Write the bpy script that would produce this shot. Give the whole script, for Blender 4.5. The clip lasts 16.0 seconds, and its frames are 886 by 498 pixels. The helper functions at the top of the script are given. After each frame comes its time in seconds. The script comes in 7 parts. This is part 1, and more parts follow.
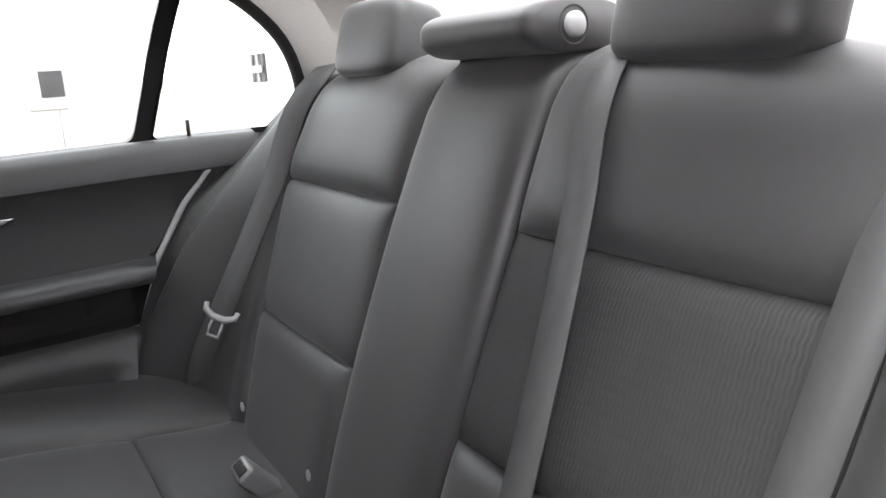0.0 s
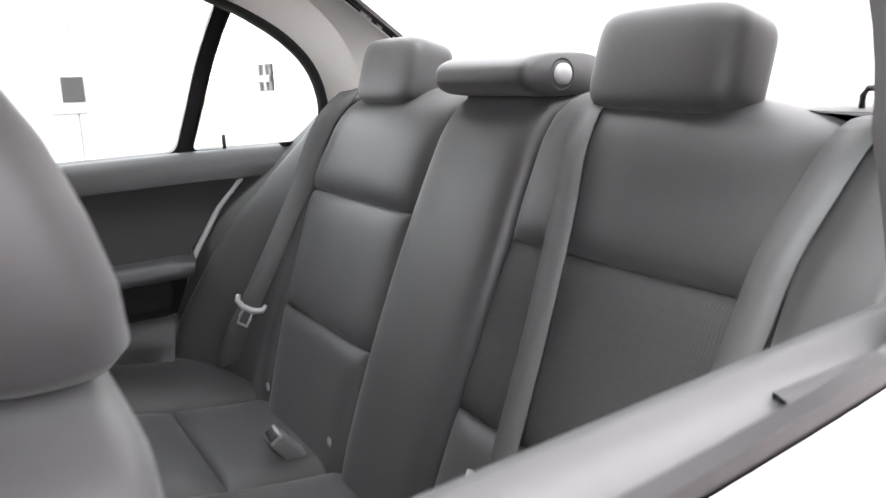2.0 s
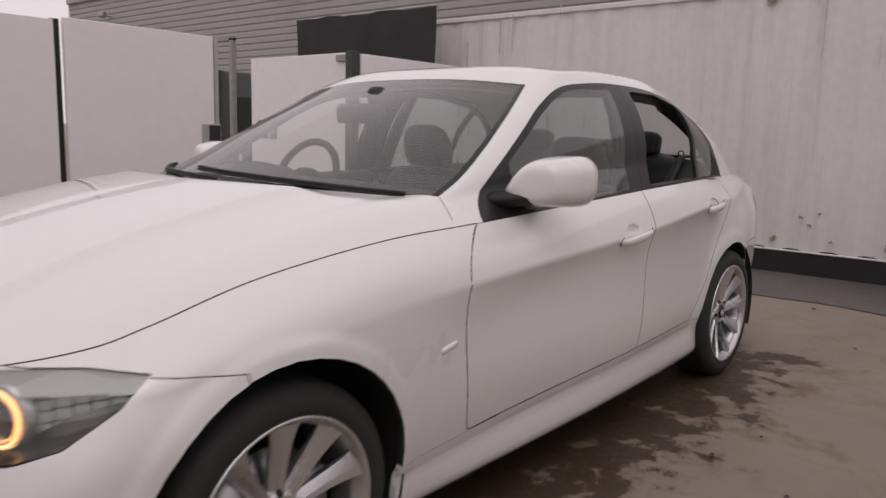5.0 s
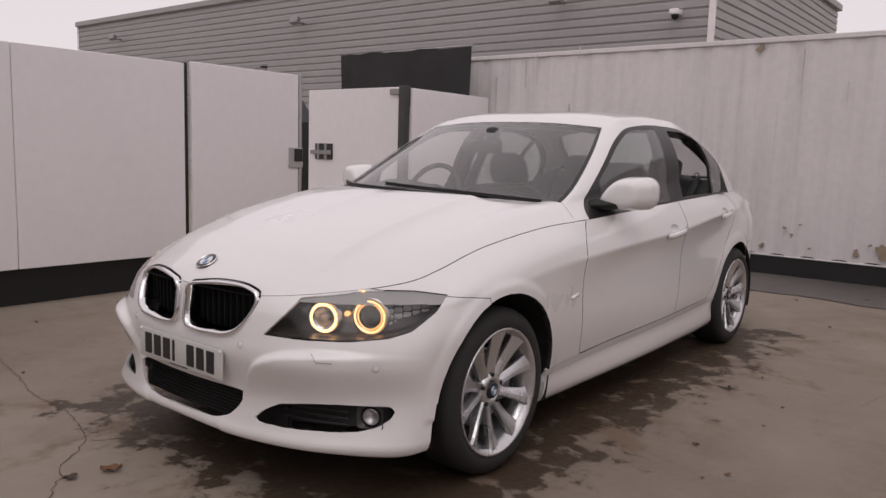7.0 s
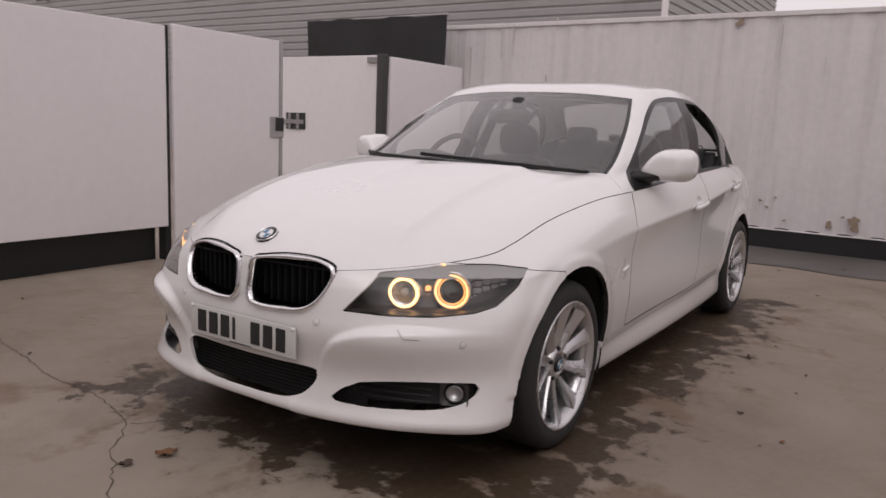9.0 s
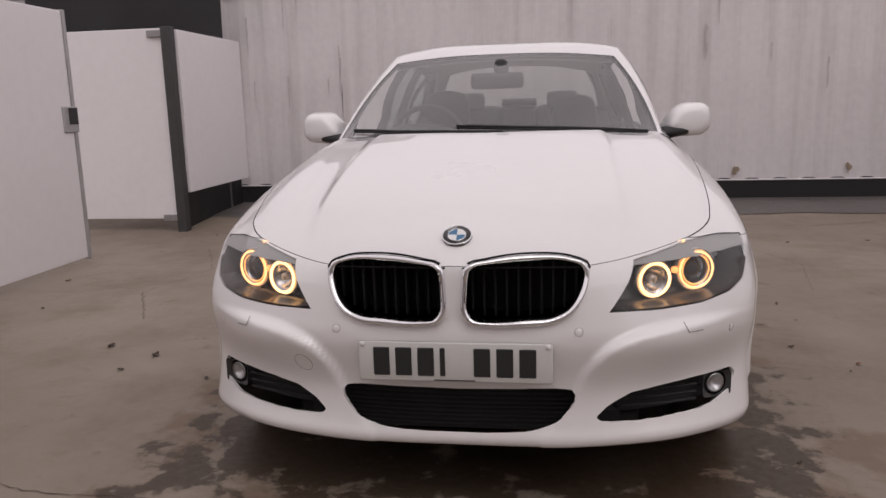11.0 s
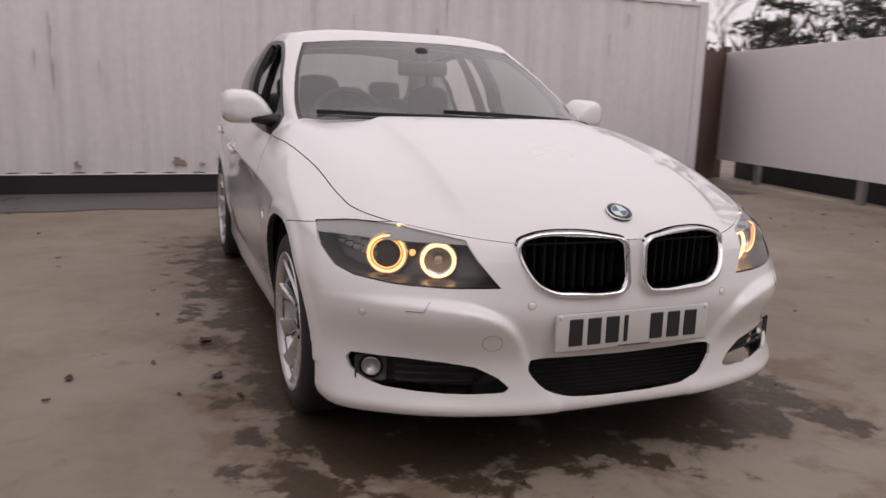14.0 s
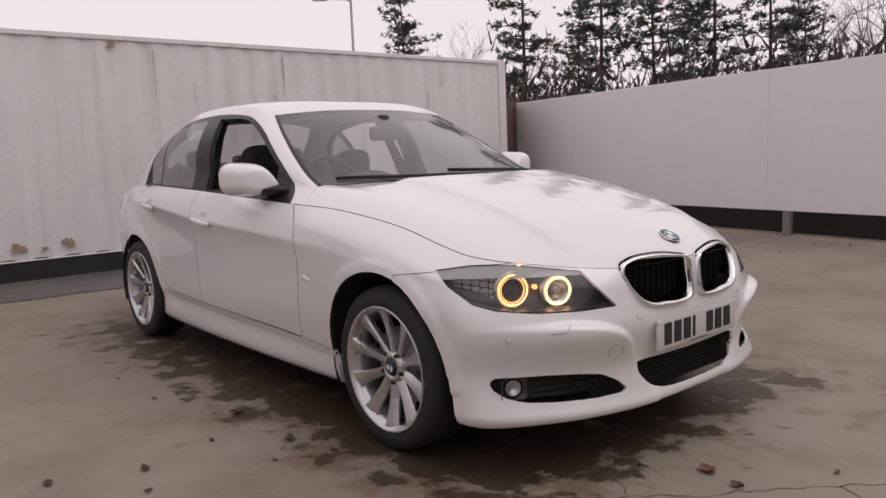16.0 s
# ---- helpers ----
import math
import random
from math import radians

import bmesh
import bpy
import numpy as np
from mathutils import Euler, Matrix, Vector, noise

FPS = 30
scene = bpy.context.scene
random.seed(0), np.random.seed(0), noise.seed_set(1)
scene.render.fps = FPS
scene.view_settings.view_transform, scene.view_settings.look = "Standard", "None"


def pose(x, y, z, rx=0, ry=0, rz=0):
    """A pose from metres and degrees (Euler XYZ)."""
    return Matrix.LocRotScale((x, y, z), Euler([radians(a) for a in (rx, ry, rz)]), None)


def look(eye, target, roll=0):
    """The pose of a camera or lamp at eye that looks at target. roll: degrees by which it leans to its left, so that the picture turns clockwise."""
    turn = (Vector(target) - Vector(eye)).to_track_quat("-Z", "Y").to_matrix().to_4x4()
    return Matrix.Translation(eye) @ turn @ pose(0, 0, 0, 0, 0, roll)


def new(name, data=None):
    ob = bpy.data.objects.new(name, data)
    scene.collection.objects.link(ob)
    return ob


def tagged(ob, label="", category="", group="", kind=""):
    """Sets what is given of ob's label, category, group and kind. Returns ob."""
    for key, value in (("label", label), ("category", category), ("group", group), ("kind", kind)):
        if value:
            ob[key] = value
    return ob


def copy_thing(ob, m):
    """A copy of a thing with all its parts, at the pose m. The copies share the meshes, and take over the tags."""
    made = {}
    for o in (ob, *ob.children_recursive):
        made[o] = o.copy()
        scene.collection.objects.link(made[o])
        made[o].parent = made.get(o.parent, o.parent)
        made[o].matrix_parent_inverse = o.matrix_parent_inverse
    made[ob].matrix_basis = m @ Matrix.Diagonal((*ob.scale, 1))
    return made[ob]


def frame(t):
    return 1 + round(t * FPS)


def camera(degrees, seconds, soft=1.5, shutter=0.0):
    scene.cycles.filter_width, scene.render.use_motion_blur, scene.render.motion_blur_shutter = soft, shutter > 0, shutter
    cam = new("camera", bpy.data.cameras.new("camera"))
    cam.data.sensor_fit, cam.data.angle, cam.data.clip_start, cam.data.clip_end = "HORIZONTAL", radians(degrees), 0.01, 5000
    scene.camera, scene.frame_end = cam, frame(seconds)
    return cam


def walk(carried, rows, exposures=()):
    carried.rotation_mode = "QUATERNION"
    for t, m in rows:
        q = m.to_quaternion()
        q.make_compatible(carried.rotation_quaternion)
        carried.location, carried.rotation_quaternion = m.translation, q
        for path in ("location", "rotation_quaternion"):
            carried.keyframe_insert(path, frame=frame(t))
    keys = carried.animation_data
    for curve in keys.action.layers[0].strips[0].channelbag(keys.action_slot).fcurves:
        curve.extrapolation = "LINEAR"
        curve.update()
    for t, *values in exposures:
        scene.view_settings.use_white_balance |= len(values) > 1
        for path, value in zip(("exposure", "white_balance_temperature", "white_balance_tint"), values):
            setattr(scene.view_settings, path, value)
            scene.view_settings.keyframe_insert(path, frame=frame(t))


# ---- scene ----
cam = camera(60.4, 16.0, shutter=0.35)
PATH = [
    (0, (0.778, 2.12, 1.093), (-0.872, 3.149, 0.625), -3.6),
    (0.5, (0.78, 2.121, 1.095), (-0.875, 3.147, 0.639), -3.0),
    (1, (0.789, 2.112, 1.1), (-0.869, 3.134, 0.647), -2.6),
    (1.5, (0.823, 2.088, 1.113), (-0.84, 3.106, 0.668), -2.5),
    (2, (0.93, 1.999, 1.132), (-0.714, 3.048, 0.686), -1.9),
    (2.3, (1.025, 1.88, 1.132), (-0.562, 3.014, 0.691), -1.2),
    (2.5, (1.121, 1.8, 1.121), (-0.457, 2.96, 0.717), -0.2),
    (2.8, (1.245, 1.549, 1.122), (-0.218, 2.858, 0.74), -0.1),
    (3, (1.344, 1.375, 1.151), (-0.087, 2.726, 0.795), -1.5),
    (3.5, (1.569, 0.809, 1.157), (0.239, 2.268, 0.835), -0.2),
    (4, (1.775, 0.26, 1.142), (0.462, 1.75, 0.869), -0.5),
    (4.5, (1.952, -0.368, 1.174), (0.672, 1.142, 0.888), 0.8),
    (5, (2.095, -0.985, 1.172), (0.828, 0.532, 0.868), 1.4),
    (7.5, (2.4, -2.339, 1.202), (1.169, -0.783, 0.953), 1.8),
    (8, (2.384, -2.33, 1.199), (1.154, -0.774, 0.943), 1.9),
    (8.5, (2.293, -2.354, 1.191), (1.084, -0.787, 0.901), 1.9),
    (9, (1.956, -2.515, 1.173), (0.866, -0.869, 0.852), 2.3),
    (9.5, (1.438, -2.582, 1.135), (0.574, -0.818, 0.758), 1.6),
    (10, (0.88, -2.663, 1.126), (0.258, -0.803, 0.735), -0.5),
    (12.5, (-0.056, -2.708, 1.112), (-0.065, -0.74, 0.754), 1.1),
    (13, (-0.277, -2.713, 1.09), (-0.149, -0.749, 0.734), 1.6),
    (13.5, (-0.708, -2.612, 1.092), (-0.327, -0.687, 0.707), 2.1),
    (14, (-1.3, -2.557, 1.083), (-0.578, -0.731, 0.7), 1.7),
    (14.5, (-1.793, -2.364, 1.068), (-0.73, -0.71, 0.705), -0.4),
    (15, (-2.225, -2.271, 1.087), (-1.012, -0.71, 0.782), -2.1),
    (15.5, (-2.425, -2.28, 1.12), (-1.153, -0.763, 0.836), -1.8),
    (16, (-2.466, -2.29, 1.114), (-1.189, -0.77, 0.865), -2.3),
]
EXPOSURE = [(0, 3.5, 6200, 4), (1.9, 3.55, 6200, 4), (2.3, 3.3, 6250, 6), (2.6, 2.5, 6300, 8), (3.0, 1.3, 6500, 10), (3.5, 0.46, 6500, 10), (4.2, 0.05, 6500, 10), (5.0, -0.12, 6500, 10), (9.0, -0.05, 6500, 10), (12.5, -0.05, 6500, 10), (14.5, 0.06, 6500, 10), (16, 0.06, 6500, 10)]
walk(cam, [(t, look(eye, target, roll)) for t, eye, target, roll in PATH], EXPOSURE)

# ==== world and light: overcast daylight ====
world = bpy.data.worlds.new("overcast")
scene.world = world
world.use_nodes = True
wn, wl = world.node_tree.nodes, world.node_tree.links
wn.clear()
w_out = wn.new("ShaderNodeOutputWorld")
w_bg = wn.new("ShaderNodeBackground")
w_sky = wn.new("ShaderNodeTexSky")
w_sky.sky_type = "NISHITA"
w_sky.sun_disc = False
w_sky.sun_elevation = radians(42)
w_sky.sun_rotation = radians(151)
w_scale = wn.new("ShaderNodeMix")
w_scale.data_type = "RGBA"
w_scale.blend_type = "MULTIPLY"
w_scale.inputs[0].default_value = 1.0
w_scale.inputs[7].default_value = (0.1, 0.1, 0.1, 1)
w_mix = wn.new("ShaderNodeMix")
w_mix.data_type = "RGBA"
w_mix.inputs[0].default_value = 0.9
w_mix.inputs[7].default_value = (0.90, 0.80, 0.815, 1)
wl.new(w_sky.outputs[0], w_scale.inputs[6])
wl.new(w_scale.outputs[2], w_mix.inputs[6])
wl.new(w_mix.outputs[2], w_bg.inputs[0])
w_bg.inputs[1].default_value = 1.0
wl.new(w_bg.outputs[0], w_out.inputs[0])

sun_data = bpy.data.lights.new("sun", "SUN")
sun_data.energy = 0.6
sun_data.angle = radians(40)
sun_data.color = (1.0, 0.96, 0.93)
sun = new("sun", sun_data)
sun.matrix_world = look((0, 0, 10), (-2.2, 4.0, 2.5))


# ==== materials ====
def mat(name, color, rough=0.5, metal=0.0, var=0.08, scale=6.0, bump=0.0, bscale=200.0, coat=0.0, spec=0.5, island=0.0, trans=0.0, emit=None, estr=0.0, sheen=0.0):
    """Principled surface with colour variation at two scales and a fine bump."""
    m = bpy.data.materials.new(name)
    m.use_nodes = True
    n, l = m.node_tree.nodes, m.node_tree.links
    b = n["Principled BSDF"]
    b.inputs["Roughness"].default_value = rough
    b.inputs["Metallic"].default_value = metal
    b.inputs["Specular IOR Level"].default_value = spec
    b.inputs["Coat Weight"].default_value = coat
    b.inputs["Coat Roughness"].default_value = 0.025
    b.inputs["Transmission Weight"].default_value = trans
    b.inputs["Sheen Weight"].default_value = sheen
    if emit:
        b.inputs["Emission Color"].default_value = (*emit, 1)
        b.inputs["Emission Strength"].default_value = estr
    tc = n.new("ShaderNodeTexCoord")
    if var > 0:
        n1 = n.new("ShaderNodeTexNoise")
        n1.inputs["Scale"].default_value = scale
        n1.inputs["Detail"].default_value = 6
        n2 = n.new("ShaderNodeTexNoise")
        n2.inputs["Scale"].default_value = scale * 14
        n2.inputs["Detail"].default_value = 3
        l.new(tc.outputs["Object"], n1.inputs["Vector"])
        l.new(tc.outputs["Object"], n2.inputs["Vector"])
        add = n.new("ShaderNodeMath")
        add.operation = "ADD"
        l.new(n1.outputs["Fac"], add.inputs[0])
        l.new(n2.outputs["Fac"], add.inputs[1])
        mr = n.new("ShaderNodeMapRange")
        mr.inputs["From Min"].default_value = 0.7
        mr.inputs["From Max"].default_value = 1.3
        mr.inputs["To Min"].default_value = 1 - var
        mr.inputs["To Max"].default_value = 1 + var
        l.new(add.outputs[0], mr.inputs["Value"])
        mul = n.new("ShaderNodeMix")
        mul.data_type = "RGBA"
        mul.blend_type = "MULTIPLY"
        mul.inputs[0].default_value = 1
        mul.inputs[6].default_value = (*color, 1)
        l.new(mr.outputs[0], mul.inputs[7])
        l.new(mul.outputs[2], b.inputs["Base Color"])
        mr2 = n.new("ShaderNodeMapRange")
        mr2.inputs["From Min"].default_value = 0.3
        mr2.inputs["From Max"].default_value = 0.7
        mr2.inputs["To Min"].default_value = max(0.0, rough * 0.85)
        mr2.inputs["To Max"].default_value = min(1.0, rough * 1.15)
        l.new(n1.outputs["Fac"], mr2.inputs["Value"])
        l.new(mr2.outputs[0], b.inputs["Roughness"])
    else:
        b.inputs["Base Color"].default_value = (*color, 1)
    if bump > 0:
        n3 = n.new("ShaderNodeTexNoise")
        n3.inputs["Scale"].default_value = bscale
        n3.inputs["Detail"].default_value = 4
        l.new(tc.outputs["Object"], n3.inputs["Vector"])
        bp = n.new("ShaderNodeBump")
        bp.inputs["Strength"].default_value = bump
        bp.inputs["Distance"].default_value = 0.002
        l.new(n3.outputs["Fac"], bp.inputs["Height"])
        l.new(bp.outputs[0], b.inputs["Normal"])
    return m


def glass(name, color, rough=0.0, gloss=0.08, dust_haze=0.0):
    """A thin tinted pane: clear with the gloss of glass and a film of dust and painted haze."""
    m = bpy.data.materials.new(name)
    m.use_nodes = True
    n, l = m.node_tree.nodes, m.node_tree.links
    n.clear()
    out = n.new("ShaderNodeOutputMaterial")
    tr = n.new("ShaderNodeBsdfTransparent")
    tr.inputs[0].default_value = (*color, 1)
    gl = n.new("ShaderNodeBsdfGlossy")
    gl.inputs["Roughness"].default_value = rough
    lw = n.new("ShaderNodeLayerWeight")
    lw.inputs["Blend"].default_value = 0.5
    pw = n.new("ShaderNodeMath")
    pw.operation = "POWER"
    pw.inputs[1].default_value = 4.2
    l.new(lw.outputs["Facing"], pw.inputs[0])
    fr = n.new("ShaderNodeMapRange")
    fr.inputs["To Min"].default_value = gloss
    fr.inputs["To Max"].default_value = 1.0
    l.new(pw.outputs[0], fr.inputs["Value"])
    mx = n.new("ShaderNodeMixShader")
    l.new(fr.outputs[0], mx.inputs[0])
    l.new(tr.outputs[0], mx.inputs[1])
    l.new(gl.outputs[0], mx.inputs[2])
    df = n.new("ShaderNodeBsdfDiffuse")
    df.inputs[0].default_value = (0.62, 0.61, 0.60, 1)
    film = n.new("ShaderNodeMixShader")
    film.inputs[0].default_value = dust_haze
    l.new(mx.outputs[0], film.inputs[1])
    l.new(df.outputs[0], film.inputs[2])
    l.new(film.outputs[0], out.inputs[0])
    return m


M = {}
M["paint"] = mat("white_car_paint", (0.80, 0.785, 0.785), 0.32, var=0.012, scale=1.5, coat=1.0)
M["black_trim"] = mat("black_trim", (0.018, 0.018, 0.019), 0.35, var=0.1, scale=8)
M["gloss_black"] = mat("gloss_black", (0.012, 0.012, 0.013), 0.12, var=0.05, scale=8)
M["rubber"] = mat("tyre_rubber", (0.022, 0.021, 0.021), 0.75, var=0.2, scale=9, bump=0.2, bscale=120)
M["plastic"] = mat("black_plastic", (0.012, 0.012, 0.012), 0.6, var=0.15, scale=12, bump=0.06, bscale=500)
M["dark_void"] = mat("dark_underbody", (0.02, 0.0195, 0.019), 0.9, var=0.1)
M["alloy"] = mat("silver_alloy", (0.62, 0.62, 0.63), 0.28, metal=0.85, var=0.04, scale=5)
M["chrome"] = mat("chrome", (0.85, 0.85, 0.86), 0.08, metal=1.0, var=0.02)
M["satin"] = mat("satin_metal", (0.55, 0.55, 0.56), 0.3, metal=1.0, var=0.03)
M["glass"] = glass("tinted_glass", (0.60, 0.665, 0.65), 0.0, 0.105, 0.06)
# stronger white film put into the right rear panes in place of glare
M["glare_hazed"] = glass("glare_hazed_tinted_glass", (0.70, 0.77, 0.755), 0.0, 0.085, 0.20)
M["screen"] = glass("windscreen_glass", (0.76, 0.78, 0.77), 0.0, 0.10, 0.07)
M["lens"] = glass("lamp_lens", (0.95, 0.95, 0.95), 0.0, 0.05)
M["container"] = mat("white_container_paint", (0.675, 0.64, 0.645), 0.55, var=0.05, scale=1.1, bump=0.04, bscale=30)
n_, l_ = M["container"].node_tree.nodes, M["container"].node_tree.links
b_ = n_["Principled BSDF"]
tc_, mp_, no_, mr_, mx_ = n_.new("ShaderNodeTexCoord"), n_.new("ShaderNodeMapping"), n_.new("ShaderNodeTexNoise"), n_.new("ShaderNodeMapRange"), n_.new("ShaderNodeMix")
mp_.inputs["Scale"].default_value = (7.0, 7.0, 0.35)
no_.inputs["Scale"].default_value = 1.0
no_.inputs["Detail"].default_value = 7
no_.inputs["Roughness"].default_value = 0.62
mr_.inputs["From Min"].default_value, mr_.inputs["From Max"].default_value = 0.50, 0.74
mr_.inputs["To Max"].default_value = 0.36
mx_.data_type = "RGBA"
mx_.inputs[7].default_value = (0.40, 0.365, 0.345, 1)
l_.new(tc_.outputs["Object"], mp_.inputs["Vector"])
l_.new(mp_.outputs[0], no_.inputs["Vector"])
l_.new(no_.outputs["Fac"], mr_.inputs["Value"])
l_.new(mr_.outputs[0], mx_.inputs[0])
l_.new(b_.inputs["Base Color"].links[0].from_socket, mx_.inputs[6])
l_.new(mx_.outputs[2], b_.inputs["Base Color"])
M["hoarding"] = mat("white_hoarding_panel", (0.80, 0.765, 0.78), 0.45, var=0.025, scale=0.9)
M["black_base"] = mat("black_painted_base", (0.012, 0.011, 0.012), 0.6, var=0.25, scale=4, bump=0.2, bscale=40)
M["galv"] = mat("galvanised_steel", (0.30, 0.29, 0.29), 0.45, metal=0.6, var=0.15, scale=10)
M["galv_pale"] = mat("pale_galvanised_steel", (0.42, 0.41, 0.41), 0.5, metal=0.4, var=0.12, scale=10)
M["cladding"] = mat("grey_cladding", (0.33, 0.315, 0.32), 0.5, var=0.05, scale=0.6)
M["wood"] = mat("brown_timber", (0.09, 0.05, 0.04), 0.8, var=0.3, scale=12, bump=0.4, bscale=60)
M["tail_red"] = mat("red_lens", (0.25, 0.012, 0.012), 0.15, var=0.05)
M["pillar_black"] = mat("satin_black_pillar", (0.020, 0.0195, 0.020), 0.32, var=0.12, scale=5, spec=0.3)


# ==== mesh helpers ====
def mesh_object(name, bm, material, smooth=True):
    me = bpy.data.meshes.new(name)
    bm.normal_update()
    bm.to_mesh(me)
    bm.free()
    if smooth:
        me.polygons.foreach_set("use_smooth", [True] * len(me.polygons))
    for m in material if isinstance(material, (list, tuple)) else [material]:
        me.materials.append(m)
    return new(name, me)


def part(name, bm, material, parent, label="", smooth=True):
    """Links a bmesh as one mesh object under a thing or a part."""
    ob = mesh_object(name, bm, material, smooth)
    ob.parent = parent
    if label:
        tagged(ob, label)
    return ob


def thing(name, label, category, group="", at=(0, 0, 0), kind=""):
    ob = new(name)
    ob.location = at
    ob.empty_display_size = 0.1
    return tagged(ob, label, category, group, kind)


def box(bm, lo, hi, bevel=0.0, seg=2, m=None):
    """A box from corner to corner, with bevelled edges."""
    c = [(a + b) / 2 for a, b in zip(lo, hi)]
    d = [abs(b - a) for a, b in zip(lo, hi)]
    r = bmesh.ops.create_cube(bm, size=1, matrix=Matrix.Translation(c) @ Matrix.Diagonal((*d, 1)))
    vs = r["verts"]
    if bevel > 0:
        es = list({e for v in vs for e in v.link_edges})
        rb = bmesh.ops.bevel(bm, geom=es, offset=bevel, segments=seg, profile=0.5, affect="EDGES")
        vs = list({v for f in rb["faces"] for v in f.verts} | {v for v in vs if v.is_valid})
    if m is not None:
        bmesh.ops.transform(bm, matrix=m, verts=vs)
    return vs


def lathe(bm, profile, seg=48, axis="x", m=None, closed=False):
    """Turns a profile of (radius, along) round an axis."""
    rings = []
    for k in range(seg):
        a = 2 * math.pi * k / seg
        ring = []
        for r, h in profile:
            p = (h, r * math.cos(a), r * math.sin(a)) if axis == "x" else (r * math.cos(a), h, r * math.sin(a)) if axis == "y" else (r * math.cos(a), r * math.sin(a), h)
            ring.append(bm.verts.new(m @ Vector(p) if m else p))
        rings.append(ring)
    n = len(profile)
    for k in range(seg):
        a, b = rings[k], rings[(k + 1) % seg]
        for i in range(n - 1 + (1 if closed else 0)):
            j = (i + 1) % n
            bm.faces.new((a[i], a[j], b[j], b[i]))
    return rings


def tube(bm, pts, r, seg=8, closed=False, flat=1.0):
    """A round bar along points; r may be a list."""
    pts = [Vector(p) for p in pts]
    n = len(pts)
    rings = []
    up = Vector((0.13, 0.21, 0.97)).normalized()
    for i, p in enumerate(pts):
        a = pts[(i - 1) % n] if closed or i > 0 else p
        b = pts[(i + 1) % n] if closed or i < n - 1 else p
        t = (b - a).normalized()
        u = t.cross(up)
        if u.length < 1e-3:
            u = t.cross(Vector((1, 0, 0)))
        u.normalize()
        w = t.cross(u)
        rr = r[i] if isinstance(r, (list, tuple)) else r
        rings.append([bm.verts.new(p + rr * (math.cos(2 * math.pi * k / seg) * u + flat * math.sin(2 * math.pi * k / seg) * w)) for k in range(seg)])
    for i in range(n if closed else n - 1):
        a, b = rings[i], rings[(i + 1) % n]
        for k in range(seg):
            bm.faces.new((a[k], a[(k + 1) % seg], b[(k + 1) % seg], b[k]))
    if not closed:
        bm.faces.new(rings[0][::-1])
        bm.faces.new(rings[-1])
    return rings


def grid_mesh(bm, P):
    """Faces over a grid of points P[i][j]."""
    V = [[bm.verts.new(p) for p in row] for row in P]
    for i in range(len(V) - 1):
        for j in range(len(V[0]) - 1):
            bm.faces.new((V[i][j], V[i + 1][j], V[i + 1][j + 1], V[i][j + 1]))
    return V


def loft(bm, rings, close=True, cap=True):
    """Skins a list of rings with equal counts."""
    R = [[bm.verts.new(p) for p in ring] for ring in rings]
    k = len(R[0])
    for a, b in zip(R, R[1:]):
        for i in range(k if close else k - 1):
            bm.faces.new((a[i], a[(i + 1) % k], b[(i + 1) % k], b[i]))
    if cap:
        bm.faces.new(R[0][::-1])
        bm.faces.new(R[-1])
    return R


def mirror_x(bm):
    """The same mesh on the other side of the car."""
    for v in bm.verts:
        v.co.x = -v.co.x
    bmesh.ops.reverse_faces(bm, faces=bm.faces[:])
    return bm


def prism(bm, poly, a, b, axis="y"):
    """A polygon of (u, v) pushed from a to b along an axis."""
    def at(u, v, h):
        return (u, h, v) if axis == "y" else (h, u, v) if axis == "x" else (u, v, h)
    lo = [bm.verts.new(at(u, v, a)) for u, v in poly]
    hi = [bm.verts.new(at(u, v, b)) for u, v in poly]
    n = len(poly)
    bm.faces.new(lo)
    bm.faces.new(hi[::-1])
    for i in range(n):
        bm.faces.new((lo[i], hi[i], hi[(i + 1) % n], lo[(i + 1) % n]))
    bmesh.ops.recalc_face_normals(bm, faces=bm.faces[:])


def rounded(poly, r, n=4):
    """Rounds the corners of a polygon."""
    out = []
    k = len(poly)
    for i in range(k):
        p = np.array(poly[i], float)
        a = np.array(poly[i - 1], float) - p
        b = np.array(poly[(i + 1) % k], float) - p
        la, lb = np.linalg.norm(a), np.linalg.norm(b)
        d = min(r, 0.45 * la, 0.45 * lb)
        q0, q1 = p + a / la * d, p + b / lb * d
        for j in range(n + 1):
            t = j / n
            out.append(tuple((1 - t) ** 2 * q0 + 2 * t * (1 - t) * p + t * t * q1))
    return out


def spline(P, knots=None):
    """A smooth curve through points; the knots are lengths along it."""
    P = np.array(P, float)
    if knots is None:
        d = np.linalg.norm(np.diff(P, axis=0), axis=1)
        knots = np.concatenate([[0], np.cumsum(d)])
    k = np.array(knots, float)
    T = np.zeros_like(P)
    h = np.diff(k)
    D = np.diff(P, axis=0) / h[:, None]
    T[1:-1] = (D[:-1] * h[1:, None] + D[1:] * h[:-1, None]) / (h[1:] + h[:-1])[:, None]
    T[0] = 1.5 * D[0] - 0.5 * T[1] if len(P) > 2 else D[0]
    T[-1] = 1.5 * D[-1] - 0.5 * T[-2] if len(P) > 2 else D[-1]

    def f(s):
        s = np.clip(np.asarray(s, float), k[0], k[-1])
        i = np.clip(np.searchsorted(k, s, side="right") - 1, 0, len(k) - 2)
        hh = k[i + 1] - k[i]
        t = ((s - k[i]) / hh)[..., None]
        return (2 * t**3 - 3 * t**2 + 1) * P[i] + (t**3 - 2 * t**2 + t) * hh[..., None] * T[i] + (3 * t**2 - 2 * t**3) * P[i + 1] + (t**3 - t**2) * hh[..., None] * T[i + 1]
    f.knots = k
    return f


